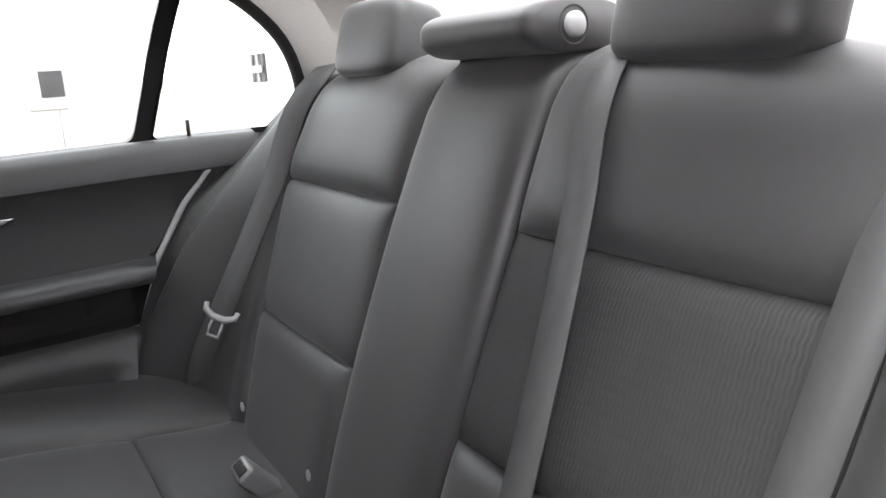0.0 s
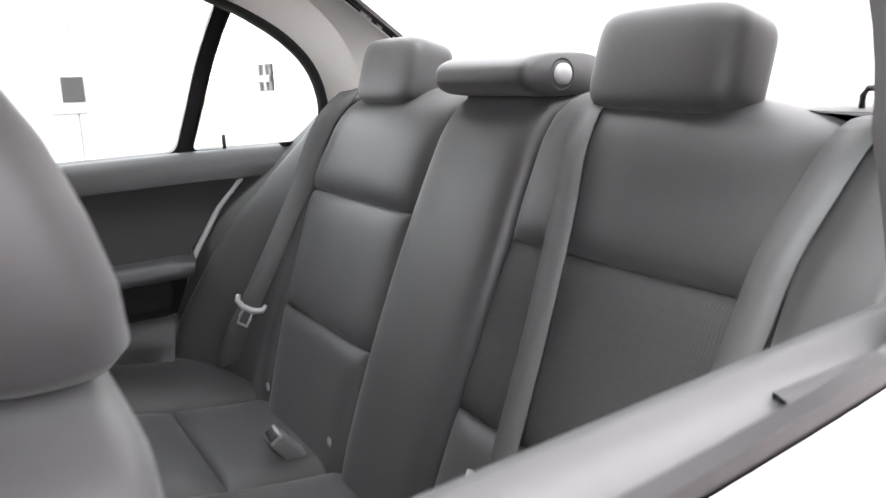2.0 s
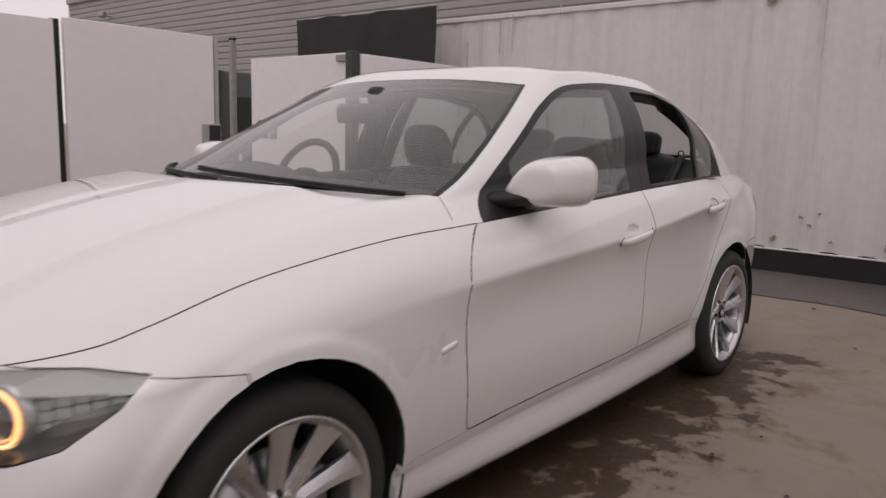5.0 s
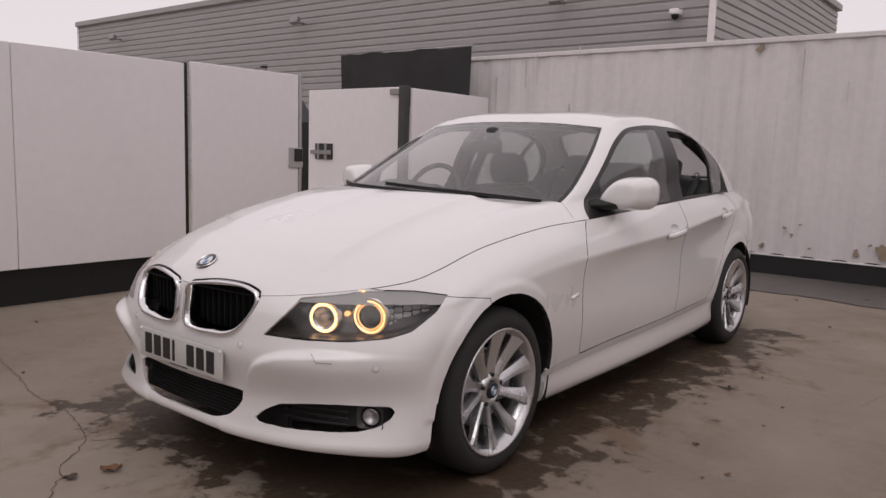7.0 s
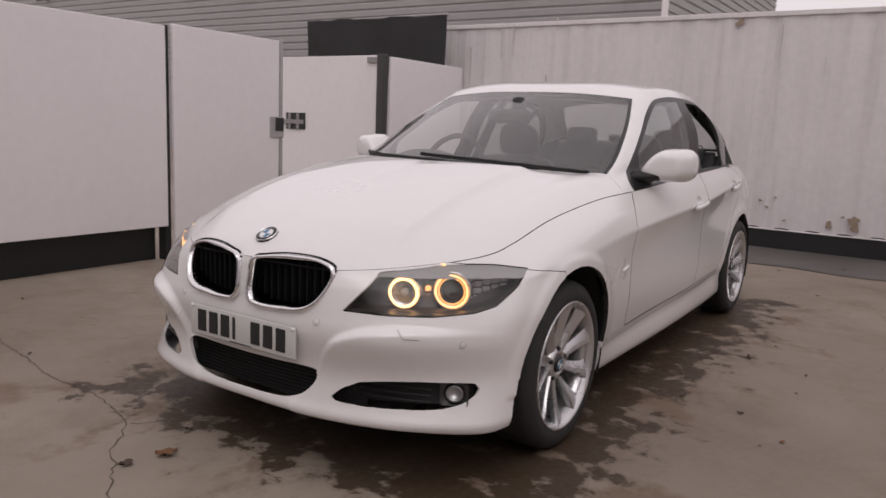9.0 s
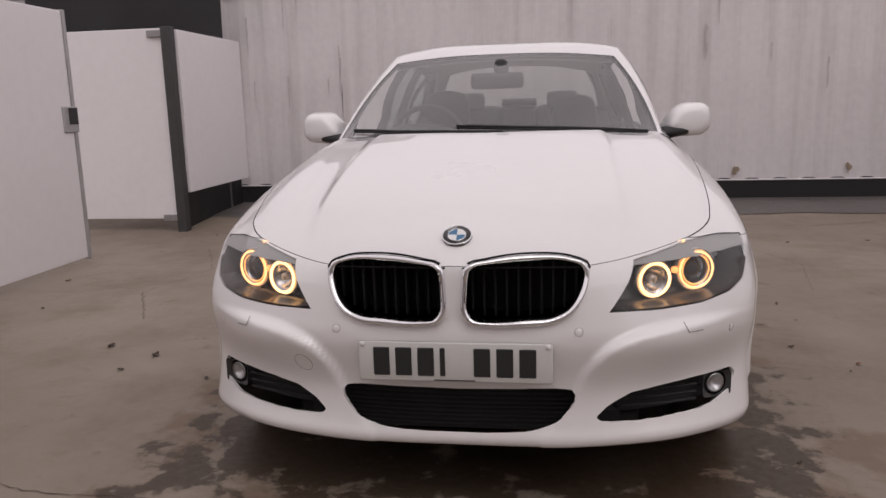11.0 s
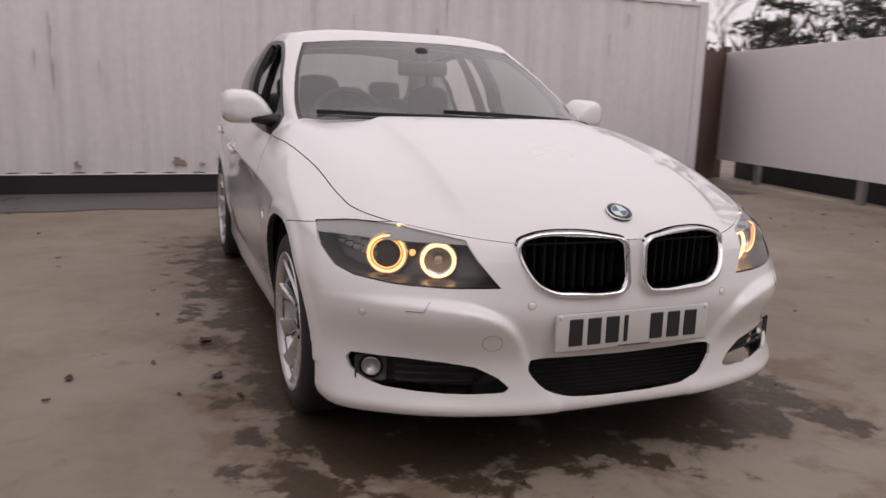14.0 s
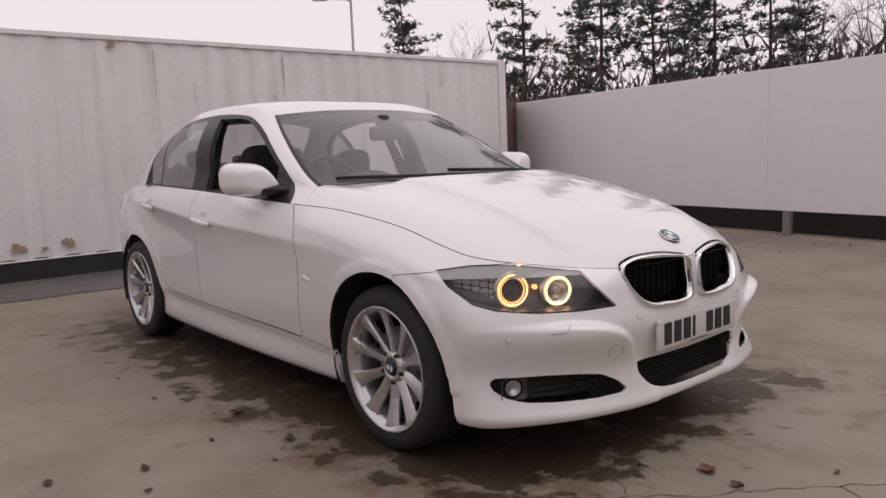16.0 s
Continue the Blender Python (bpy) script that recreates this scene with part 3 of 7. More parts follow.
# machine half hidden behind the gates
mc = thing("machine", "dark machine with a tall frame standing behind the gates", "machine", at=(-10, 7.5, 0))
bm = bmesh.new()
prism(bm, [(-.9, 0), (.42, 0), (.42, 1.7), (.05, 2.15), (-.25, 2.2), (-.9, 1.5)], -.3, .9)
part("body", bm, M["black_trim"], mc, smooth=False)
for x in (-.28, .36):
    bm = bmesh.new()
    box(bm, (x - .05, -.4, 0), (x + .05, -.3, 2.72), .01, 1)
    part("upright", bm, M["galv"], mc, smooth=False)
bm = bmesh.new()
box(bm, (-.33, -.4, 2.66), (.41, -.3, 2.76), .01, 1)
part("cross_bar", bm, M["galv"], mc, smooth=False)

# dark timber boarding between the container's end and the long fence
tb = thing("timber_screen", "dark brown upright timber boards closing the gap beside the container", "fence", at=(5.5, 5.75, 0))
ta, tz = Vector((5.50, 5.75)), Vector((6.60, 6.52))
for k in range(9):
    a, b = ta.lerp(tz, k / 9), ta.lerp(tz, (k + 0.94) / 9)
    ob = panel(tb, a - ta, b - ta, 0.03, 1.88 + 0.03 * math.sin(2.3 * k), 0.025, M["wood"], "board")
bm = bmesh.new()
box(bm, (1.02, .70, 0), (1.14, .82, 1.96), .008, 1)
part("post", bm, M["wood"], tb, smooth=False)

# street lamp beyond the container
sl = thing("street_lamp", "tall grey street lamp with a short arm", "lamp", at=(17.0, 26.5, 0))
bm = bmesh.new()
tube(bm, [(0, 0, 0), (0, 0, 4), (0, 0, 7.95)], [.09, .07, .05], 10)
part("pole", bm, M["galv"], sl)
bm = bmesh.new()
tube(bm, [(0, 0, 7.9), (-.15, .10, 7.98), (-.9, .6, 8.02)], .035, 8)
part("arm", bm, M["galv"], sl)
bm = bmesh.new()
box(bm, (-.35, -.1, -.06), (.30, .1, .06), .04, 2, Matrix.Translation((-1.1, .74, 8.0)) @ Euler((0, 0, radians(-34))).to_matrix().to_4x4())
part("lamp_head", bm, M["hoarding"], sl)


# ==== trees ====
M["bark"] = mat("dark_bark", (0.06, 0.045, 0.038), 0.9, var=0.3, scale=6, bump=0.4, bscale=30)
M["needles"] = mat("pine_needles", (0.066, 0.078, 0.060), 0.8, var=0.35, scale=2.5)
M["needles_pale"] = mat("pale_pine_needles", (0.115, 0.125, 0.098), 0.8, var=0.3, scale=2.5)


def pine(height, seed):
    """Whorls of drooping limbs, each carrying many short sprays of needles; some whorls are thin or missing."""
    r_ = random.Random(seed)
    tr = thing("pine_tree", "tall dark pine with an open ragged crown", "tree", "pines beyond the fence")
    bm = bmesh.new()
    lean = r_.uniform(-.3, .3)
    tube(bm, [(lean * (z / height) ** 2, 0, z) for z in np.linspace(0, height, 9)], [0.11 * (1 - .92 * k / 8) for k in range(9)], 8)
    limbs = []
    z = height * .10
    while z < height * .985:
        top = (height - z) / height
        span = (0.30 + 2.5 * top ** 0.75) * r_.uniform(.55, 1.15)
        for k in range(r_.choice((3, 4, 5, 6))):
            if r_.random() < .16:
                continue
            a = r_.uniform(0, 6.28)
            ln = span * r_.uniform(.45, 1.2)
            rise = r_.uniform(-.15, .35) + .35 * (1 - top) ** 2
            x0 = lean * (z / height) ** 2
            pts = [Vector((x0, 0, z))]
            for t in (.35, .7, 1.0):
                pts.append(Vector((x0 + math.cos(a) * ln * t, math.sin(a) * ln * t, z + ln * (rise * t * t - .06 * t))))
            limbs.append((pts, ln))
            tube(bm, pts, [.028, .02, .012, .004], 4)
        z += r_.uniform(.30, .62)
    part("trunk", bm, M["bark"], tr)
    for mt, first in ((M["needles"], True), (M["needles_pale"], False)):
        verts, faces = [], []
        for i, (pts, ln) in enumerate(limbs):
            if (i % 3 < 2) != first:
                continue
            for q in range(int(6 + 9 * ln)):
                t = r_.uniform(.18, 1.03)
                seg = min(2, int(t * 3))
                base = pts[seg].lerp(pts[seg + 1], min(1.0, t * 3 - seg))
                c = base + Vector((r_.gauss(0, .16), r_.gauss(0, .16), r_.gauss(.02, .10)))
                out = (base - pts[0]).normalized()
                for w in range(10):
                    d = (Vector((r_.gauss(0, 1), r_.gauss(0, 1), r_.gauss(.2, .7))) + out * .7).normalized()
                    nl = r_.uniform(.12, .30)
                    sd = d.cross(Vector((r_.gauss(0, 1), r_.gauss(0, 1), r_.gauss(0, 1)))).normalized() * .03
                    k = len(verts)
                    verts += [tuple(c - sd), tuple(c + sd), tuple(c + d * nl)]
                    faces.append((k, k + 1, k + 2))
        me = bpy.data.meshes.new("crown")
        me.from_pydata(verts, [], faces)
        me.materials.append(mt)
        cr = new("crown", me)
        cr.parent = tr
    return tr


def bare_tree(height, seed, name_label):
    r_ = random.Random(seed)
    tr = thing("bare_tree", name_label, "tree", "bare trees beyond the fence")
    bm = bmesh.new()

    def grow(p, d, ln, rad, depth):
        pts = [p]
        q = p
        dd = d
        for k in range(3):
            dd = (dd + Vector((r_.gauss(0, .12), r_.gauss(0, .12), r_.gauss(.03, .08)))).normalized()
            q = q + dd * ln / 3
            pts.append(q)
        tube(bm, pts, [rad, rad * .85, rad * .7, rad * .5], 4 if depth > 1 else 7)
        if depth >= 5:
            return
        for k in range(r_.choice((2, 3, 3)) + (1 if depth > 2 else 0)):
            nd = (dd + Vector((r_.gauss(0, .45), r_.gauss(0, .45), r_.gauss(.1, .25)))).normalized()
            grow(pts[r_.choice((1, 2, 3, 3))], nd, ln * r_.uniform(.55, .82), rad * .5, depth + 1)

    for k in range(2):
        grow(Vector((r_.uniform(-.3, .3), r_.uniform(-.3, .3), 0)), Vector((r_.uniform(-.15, .15), r_.uniform(-.15, .15), 1)).normalized(), height * .34, height * .011, 0)
    part("trunk", bm, M["bark"], tr)
    return tr


def beyond(deg, dist):
    return (-2.48 + dist * math.cos(radians(deg)), -2.28 + dist * math.sin(radians(deg)))


kinds = [pine(12.5, 3), pine(14.0, 8), pine(11.0, 15)]
places = [(43.4, 33, 0, 1.0), (37.9, 34, 1, .95), (34.2, 36, 2, 1.1), (30.2, 33, 1, .92), (26.6, 35, 0, 1.0), (39.6, 46, 2, 1.0), (32.2, 48, 0, .9), (24.4, 47, 2, 1.0), (52.1, 37, 2, .90)]
used = set()
for i, (deg, dist, k, sc) in enumerate(places):
    x, y = beyond(deg, dist)
    m = pose(x, y, -0.05, 0, 0, 67 * i)
    if k not in used:
        kinds[k].matrix_basis = m
        kinds[k].scale = (1, 1, 1)
        used.add(k)
    else:
        ob = copy_thing(kinds[k], m)
        ob.scale = (sc, sc, sc)
bare = [bare_tree(11, 5, "leafless broad tree with fine grey branches"), bare_tree(9, 9, "leafless broad tree with fine grey branches")]
for i, (deg, dist, k) in enumerate(((22.6, 34, 0), (20.3, 36, 1), (47.3, 40, 1), (18.2, 34, 0), (32.5, 50, 0), (24.0, 47, 1), (39.5, 50, 0))):
    x, y = beyond(deg, dist)
    if i < 2:
        bare[k].matrix_basis = pose(x, y, -0.05, 0, 0, 40 * i)
    else:
        copy_thing(bare[k], pose(x, y, -0.05, 0, 0, 77 * i))
# low brush along the far side of the fence
M["brush"] = mat("winter_brush", (0.05, 0.04, 0.034), 0.9, var=0.4, scale=1.5)
verts, faces = [], []
r_ = random.Random(21)
for k in range(11000):
    deg = r_.uniform(16, 53)
    dist = r_.uniform(26, 44)
    x, y = beyond(deg, dist)
    h = max(.4, r_.gauss(3.1, 0.9)) * (.35 if deg > 46 else 1)
    z = r_.uniform(0, 1) * h
    d = Vector((r_.gauss(0, .5), r_.gauss(0, .5), 1)).normalized()
    sd = d.cross(Vector((r_.gauss(0, 1), r_.gauss(0, 1), 0))).normalized() * r_.uniform(.03, .09)
    c = Vector((x, y, z))
    i = len(verts)
    verts += [tuple(c - sd), tuple(c + sd), tuple(c + d * r_.uniform(.4, 1.0))]
    faces.append((i, i + 1, i + 2))
me = bpy.data.meshes.new("undergrowth")
me.from_pydata(verts, [], faces)
me.materials.append(M["brush"])
tagged(new("undergrowth", me), "brown winter undergrowth below the trees", "undergrowth", kind="stuff")


from mathutils.bvhtree import BVHTree
from mathutils.interpolate import poly_3d_calc
# ==== the car: body lines ====
# the nose points to -y, the car's left side is +x, the front axle stands at y = 0
car = thing("car", "white four-door saloon with lit headlamp rings and silver alloy wheels", "car")
WB = 2.76
S = [0, 0.36, 0.68, 0.90, 1.10, 1.47, 1.84, 2.22, 3.22, 3.88, 4.24, 4.60, 4.98, 5.38, 5.92]


def level(pts):
    """One line of the body from nose to tail, true to its mirror image at both ends."""
    P = [(x * (1 - 0.062 * min(1, max(0, (y - 1.1) / 2.0)) ** 1.2 - 0.10 * min(1, max(0, (y - 2.9) / 0.8)) * (z < 0.95)) - 0.022 * min(1, max(0, (y - 2.45) / 0.5)) * (abs(x) > 0.5), y, z) for x, y, z in pts]
    k = [-S[1], *S, 2 * S[-1] - S[-2]]
    P = [(-P[1][0], *P[1][1:]), *P, (-P[-2][0], *P[-2][1:])]
    return spline(P, k)


LEVELS = [
    # underside of the lip and the sill
    level([(0, -.70, .198), (.34, -.685, .198), (.62, -.585, .20), (.755, -.46, .20), (.80, -.36, .20), (.80, 0, .20), (.785, .36, .17), (.78, .75, .165), (.79, 1.75, .165), (.79, 2.4, .17), (.80, 2.76, .2), (.80, 3.12, .22), (.76, 3.45, .23), (.50, 3.66, .24), (0, 3.71, .24)]),
    # lower edge of the lip, outer edge of the sill
    level([(0, -.775, .216), (.35, -.754, .215), (.64, -.642, .209), (.795, -.492, .195), (.838, -.36, .20), (.85, 0, .22), (.825, .36, .20), (.815, .75, .19), (.825, 1.75, .19), (.825, 2.4, .20), (.85, 2.76, .22), (.845, 3.12, .24), (.80, 3.45, .25), (.53, 3.70, .26), (0, 3.75, .26)]),
    # top of the lip and of the sill
    level([(0, -.788, .246), (.35, -.767, .244), (.648, -.655, .236), (.808, -.503, .228), (.852, -.36, .235), (.862, 0, .29), (.835, .36, .288), (.815, .75, .292), (.825, 1.75, .312), (.825, 2.4, .325), (.855, 2.76, .32), (.85, 3.12, .33), (.81, 3.45, .34), (.54, 3.71, .34), (0, 3.755, .34)]),
    level([(0, -.752, .36), (.35, -.731, .36), (.64, -.605, .36), (.80, -.462, .36), (.85, -.35, .36), (.87, 0, .37), (.848, .36, .35), (.83, .75, .352), (.84, 1.75, .368), (.838, 2.4, .378), (.865, 2.76, .38), (.86, 3.12, .39), (.825, 3.45, .40), (.55, 3.73, .41), (0, 3.77, .41)]),
    # widest line of the bumpers
    level([(0, -.785, .50), (.35, -.765, .50), (.65, -.64, .50), (.815, -.475, .50), (.86, -.345, .50), (.884, 0, .51), (.868, .36, .49), (.850, .75, .49), (.850, 1.75, .50), (.850, 2.4, .51), (.880, 2.76, .53), (.88, 3.12, .54), (.84, 3.46, .55), (.56, 3.735, .56), (0, 3.78, .56)]),
    level([(0, -.775, .575), (.36, -.752, .57), (.655, -.615, .57), (.815, -.455, .575), (.863, -.335, .59), (.888, 0, .62), (.878, .36, .64), (.853, .75, .675), (.848, 1.75, .715), (.847, 2.4, .755), (.878, 2.76, .74), (.885, 3.12, .745), (.84, 3.45, .74), (.56, 3.72, .73), (0, 3.765, .73)]),
    # the swage line
    level([(0, -.768, .655), (.36, -.728, .65), (.655, -.565, .655), (.80, -.405, .665), (.845, -.31, .675), (.880, 0, .715), (.880, .36, .755), (.876, .75, .776), (.874, 1.75, .822), (.872, 2.4, .878), (.868, 2.76, .900), (.852, 3.12, .912), (.82, 3.44, .90), (.55, 3.70, .89), (0, 3.745, .89)]),
    level([(0, -.764, .685), (.36, -.712, .68), (.655, -.52, .695), (.775, -.37, .705), (.825, -.29, .715), (.848, 0, .785), (.850, .36, .835), (.843, .75, .855), (.842, 1.75, .898), (.836, 2.4, .936), (.816, 2.76, .950), (.80, 3.12, .952), (.76, 3.43, .94), (.54, 3.68, .93), (0, 3.725, .93)]),
    # bonnet edge, window line, edge of the boot lid
    level([(0, -.757, .708), (.36, -.695, .70), (.635, -.475, .735), (.715, -.345, .758), (.738, -.25, .784), (.760, 0, .851), (.782, .36, .901), (.795, .70, .918), (.797, 1.75, .965), (.785, 2.4, .984), (.760, 2.76, .988), (.715, 3.12, .986), (.64, 3.42, .975), (.46, 3.63, .968), (0, 3.68, .97)]),
]
EDGE = LEVELS[-1]
s_dense = np.unique(np.concatenate([np.linspace(a, b, max(3, int((b - a) / (0.012 if b < 1.2 else 0.017 if b < 2.0 else 0.030)))) for a, b in zip(S, S[1:])]))
rows = np.array([f(s_dense) for f in LEVELS])
kz = [0, 0.5, 1.0, 2.0, 3.2, 4.2, 5.0, 5.9, 6.8]
v_dense = np.unique(np.concatenate([np.linspace(a, b, n) for a, b, n in zip(kz, kz[1:], (3, 5, 13, 15, 13, 9, 9, 9))]))
strip = np.zeros((len(s_dense), len(v_dense), 3))
for i in range(len(s_dense)):
    lip, lower, upper = spline(rows[:3, i], kz[:3]), spline(rows[2:7, i], kz[2:7]), spline(rows[6:, i], kz[6:])
    strip[i] = np.where((v_dense <= kz[2])[:, None], lip(np.minimum(v_dense, kz[2])), np.where((v_dense <= kz[6])[:, None], lower(np.clip(v_dense, kz[2], kz[6])), upper(np.maximum(v_dense, kz[6]))))


def step(t):
    t = min(1.0, max(0.0, t))
    return t * t * (3 - 2 * t)


# the bumper's outer fields stand proud: a shoulder below the lamp bends down to the intake's corner
SHOULDER = spline([(.235, .235), (.285, .305), (.325, .368), (.350, .422), (.396, .479), (.468, .514), (.568, .529), (.706, .528), (.86, .516), (1.0, .50)])
cz = np.array([SHOULDER(s)[()] for s in np.linspace(0, SHOULDER.knots[-1], 160)])
for i in range(len(s_dense)):
    for j in range(len(v_dense)):
        x, y, z = strip[i, j]
        if y < -0.2 and z < 0.6:
            gap = np.hypot(cz[:, 0] - x, cz[:, 1] - z)
            k = int(np.argmin(gap))
            tx, tz = cz[min(k + 1, 159)] - cz[max(k - 1, 0)]
            into = (1 if tx * (z - cz[k, 1]) - tz * (x - cz[k, 0]) < 0 else -1) * gap[k]
            d = step((into + 0.022) / 0.024) * step((-0.30 - y) / 0.15)
            q = Vector((0.35 * x, -1, 0)).normalized()
            d *= 1 - 0.92 * step((x - 0.52) / 0.28)
            d *= 0.15 + 0.85 * min(1.0, max(0.0, (z - 0.27) / 0.24))
            strip[i, j, 0] += 0.034 * d * q.x
            strip[i, j, 1] += 0.034 * d * q.y

# the tail draws in behind the rear wheels, most at the shoulder
for i in range(len(s_dense)):
    for j in range(len(v_dense)):
        x, y, z = strip[i, j]
        if y > 2.7 and x > .5:
            fade = min(1.0, max(0.0, (6.8 - v_dense[j]) / 1.0))
            strip[i, j, 0] -= fade * (.014 * step((y - 2.8) / .45) + .016 * step((y - 2.6) / .45) * step((z - .78) / .12))

# soft flares round the wheel openings
for i in range(len(s_dense)):
    for j in range(len(v_dense)):
        x, y, z = strip[i, j]
        if z > 0.3:
            r = min(math.hypot(y, z - 0.325), math.hypot(y - WB, z - 0.325))
            strip[i, j, 0] += 0.007 * step((0.425 - r) / 0.035) * step((x - 0.6) / 0.2)

NOSE_S, A_S, C_S = 0.70, S[7] + 0.02, S[11] + 0.02
A0, C0 = EDGE(A_S), EDGE(C_S)
AW = np.array((.708, .675, .984))
# centre line and cross lines
ws_base = spline([(0, .37, 1.006), (.36, .425, 1.002), (.60, .56, .992), tuple(AW)])
cowl = spline([(0, .37, 1.006), (.36, .425, 1.002), (.60, .56, .992), tuple(AW), tuple(A0)])
ws_top = spline([(0, 1.235, 1.370), (.3, 1.25, 1.364), (.566, 1.30, 1.342)])
rg_top = spline([(0, 2.50, 1.398), (.28, 2.53, 1.388), (.50, 2.60, 1.350)])
rg_base = spline([(0, 3.20, 1.045), (.35, 3.19, 1.035), tuple(C0)])
TA, TC = tuple(ws_top(ws_top.knots[-1])), tuple(rg_top(rg_top.knots[-1]))
a_line = spline([tuple(AW), (.702, .78, 1.032), (.680, .92, 1.115), (.641, 1.08, 1.213), TA])
a_side = np.concatenate([np.linspace(A0, AW, 7)[:-1], sample(a_line, 18)])
c_line = spline([tuple(C0), (.625, 2.93, 1.15), TC])
rail = spline([TA, (.577, 1.42, 1.386), (.578, 1.6, 1.406), (.572, 1.95, 1.417), (.550, 2.3, 1.400), TC])
mid_bonnet = spline([(0, -.757, .708), (0, -.70, .752), (0, -.55, .81), (0, -.2, .902), (0, .1, .965), (0, .37, 1.006)])
mid_screen = spline([(0, .37, 1.006), (0, .80, 1.203), (0, 1.235, 1.370)])
mid_roof = spline([(0, 1.235, 1.370), (0, 1.32, 1.404), (0, 1.6, 1.444), (0, 1.95, 1.452), (0, 2.25, 1.432), (0, 2.50, 1.398)])
mid_rear = spline([(0, 2.50, 1.398), (0, 2.87, 1.245), (0, 3.20, 1.045)])
mid_boot = spline([(0, 3.20, 1.045), (0, 3.35, 1.022), (0, 3.55, 1.01), (0, 3.68, .97)])


def patch(bm, P, tag, lay, flip=False):
    V = [[bm.verts.new(p) for p in row] for row in P]
    for i in range(len(V) - 1):
        for j in range(len(V[0]) - 1):
            q = (V[i][j], V[i + 1][j], V[i + 1][j + 1], V[i][j + 1])
            try:
                f = bm.faces.new(q[::-1] if flip else q)
                f[lay] = tag
            except ValueError:
                pass


shell = bmesh.new()
lay = shell.faces.layers.int.new("tag")
BODY, BONNET, SCREEN, ROOF, REAR, BOOT, SIDE, A_POST, RIM, C_POST, RIM_R = range(1, 12)
patch(shell, strip, BODY, lay)
# bonnet with its two raised ridges
nb, nv = 72, 84
bon = coons(sample(mid_bonnet, nb), EDGE(np.linspace(NOSE_S, A_S, nb)), EDGE(np.linspace(0, NOSE_S, nv)), sample(cowl, nv))
for i in range(nb):
    for j in range(nv):
        u, v = i / (nb - 1), j / (nv - 1)
        w = step(u / 0.3) * step((1 - u) / 0.10)
        q = max(0.0, v - (0.58 - 0.10 * u))
        ridge = (0.55 * math.exp(-(q / 0.035) ** 1.5) + 0.45 * math.exp(-q / 0.10)) * step((1 - v) / 0.08)
        bon[i, j, 2] += w * (0.026 * ridge + 0.006 * math.sin(math.pi * v))
patch(shell, bon, BONNET, lay, True)


def zoned(P, mid, rim, post, wu, wv0, wv1):
    """A glass patch with a dark printed rim and a painted post at its outer edge."""
    nu, nv = P.shape[:2]
    V = [[shell.verts.new(p) for p in row] for row in P]
    for i in range(nu - 1):
        for j in range(nv - 1):
            u, v = (i + 0.5) / (nu - 1), (j + 0.5) / (nv - 1)
            e = wv0 + (wv1 - wv0) * u
            f = shell.faces.new((V[i][j], V[i][j + 1], V[i + 1][j + 1], V[i + 1][j]))
            f[lay] = post if v > 1 - e else rim if v > 1 - e - 0.024 or u < wu or u > 1 - wu else mid


scr = coons(sample(mid_screen, 60), sample(a_line, 60), sample(ws_base, 72), sample(ws_top, 72))
zoned(scr, SCREEN, RIM, A_POST, 0.017, 0.03, 0.03)
roof = coons(sample(mid_roof, 24), sample(rail, 24), sample(ws_top, 16), sample(rg_top, 16))
roof[:, :, 2] += np.outer(np.sin(np.pi * np.linspace(0, 1, 24)) ** .6, .010 * np.sin(np.pi * np.linspace(0, 1, 16) ** 2))
patch(shell, roof, ROOF, lay, True)
rear = coons(sample(mid_rear, 40), sample(c_line, 40)[::-1], sample(rg_top, 48), sample(rg_base, 48))
zoned(rear, REAR, RIM_R, C_POST, 0.04, 0.085, 0.085)
boot = coons(sample(mid_boot, 14), EDGE(np.linspace(C_S, S[13], 14)), sample(rg_base, 16), EDGE(np.linspace(S[-1], S[13], 16)))
patch(shell, boot, BOOT, lay, True)
sid = coons(EDGE(np.linspace(A_S, C_S, 70)), sample(rail, 70), a_side, sample(c_line, 24))
for j in range(24):
    v = j / 23
    sid[:, j, 0] += 0.022 * math.sin(math.pi * v) * np.sin(np.pi * np.linspace(0, 1, 70)) ** 0.5
patch(shell, sid, SIDE, lay)
bmesh.ops.remove_doubles(shell, verts=shell.verts[:], dist=0.0005)
shell.normal_update()
for f in shell.faces:
    c = f.calc_center_median()
    if f.normal.dot(c - Vector((0, min(max(c.y, 0.0), 3.0), 0.62))) < 0:
        f.normal_flip()


# the unbroken skin, whose smooth normals every panel takes over
skin = shell.copy()
bmesh.ops.triangulate(skin, faces=skin.faces[:])
skin.normal_update()
skin.faces.ensure_lookup_table()
skin_tree = BVHTree.FromBMesh(skin)


def smooth_normals(ob, count, sgn):
    """Gives a panel the normals of the unbroken skin; its folded rim keeps its own."""
    me = ob.data
    out = []
    for v in me.vertices:
        n = v.normal.copy()
        if v.index < count:
            s = sgn if sgn else (1 if v.co.x >= 0 else -1)
            loc, _, k, dist = skin_tree.find_nearest(Vector((s * v.co.x, v.co.y, v.co.z)))
            if loc is not None and dist < 0.006:
                f = skin.faces[k].verts
                w = poly_3d_calc([q.co for q in f], loc)
                m = f[0].normal * w[0] + f[1].normal * w[1] + f[2].normal * w[2]
                if m.length > 1e-6 and abs(v.co.x) > 0.02:
                    m = Vector((s * m.x, m.y, m.z)).normalized()
                    n = m
        out.append(n)
    me.normals_split_custom_set_from_vertices(out)


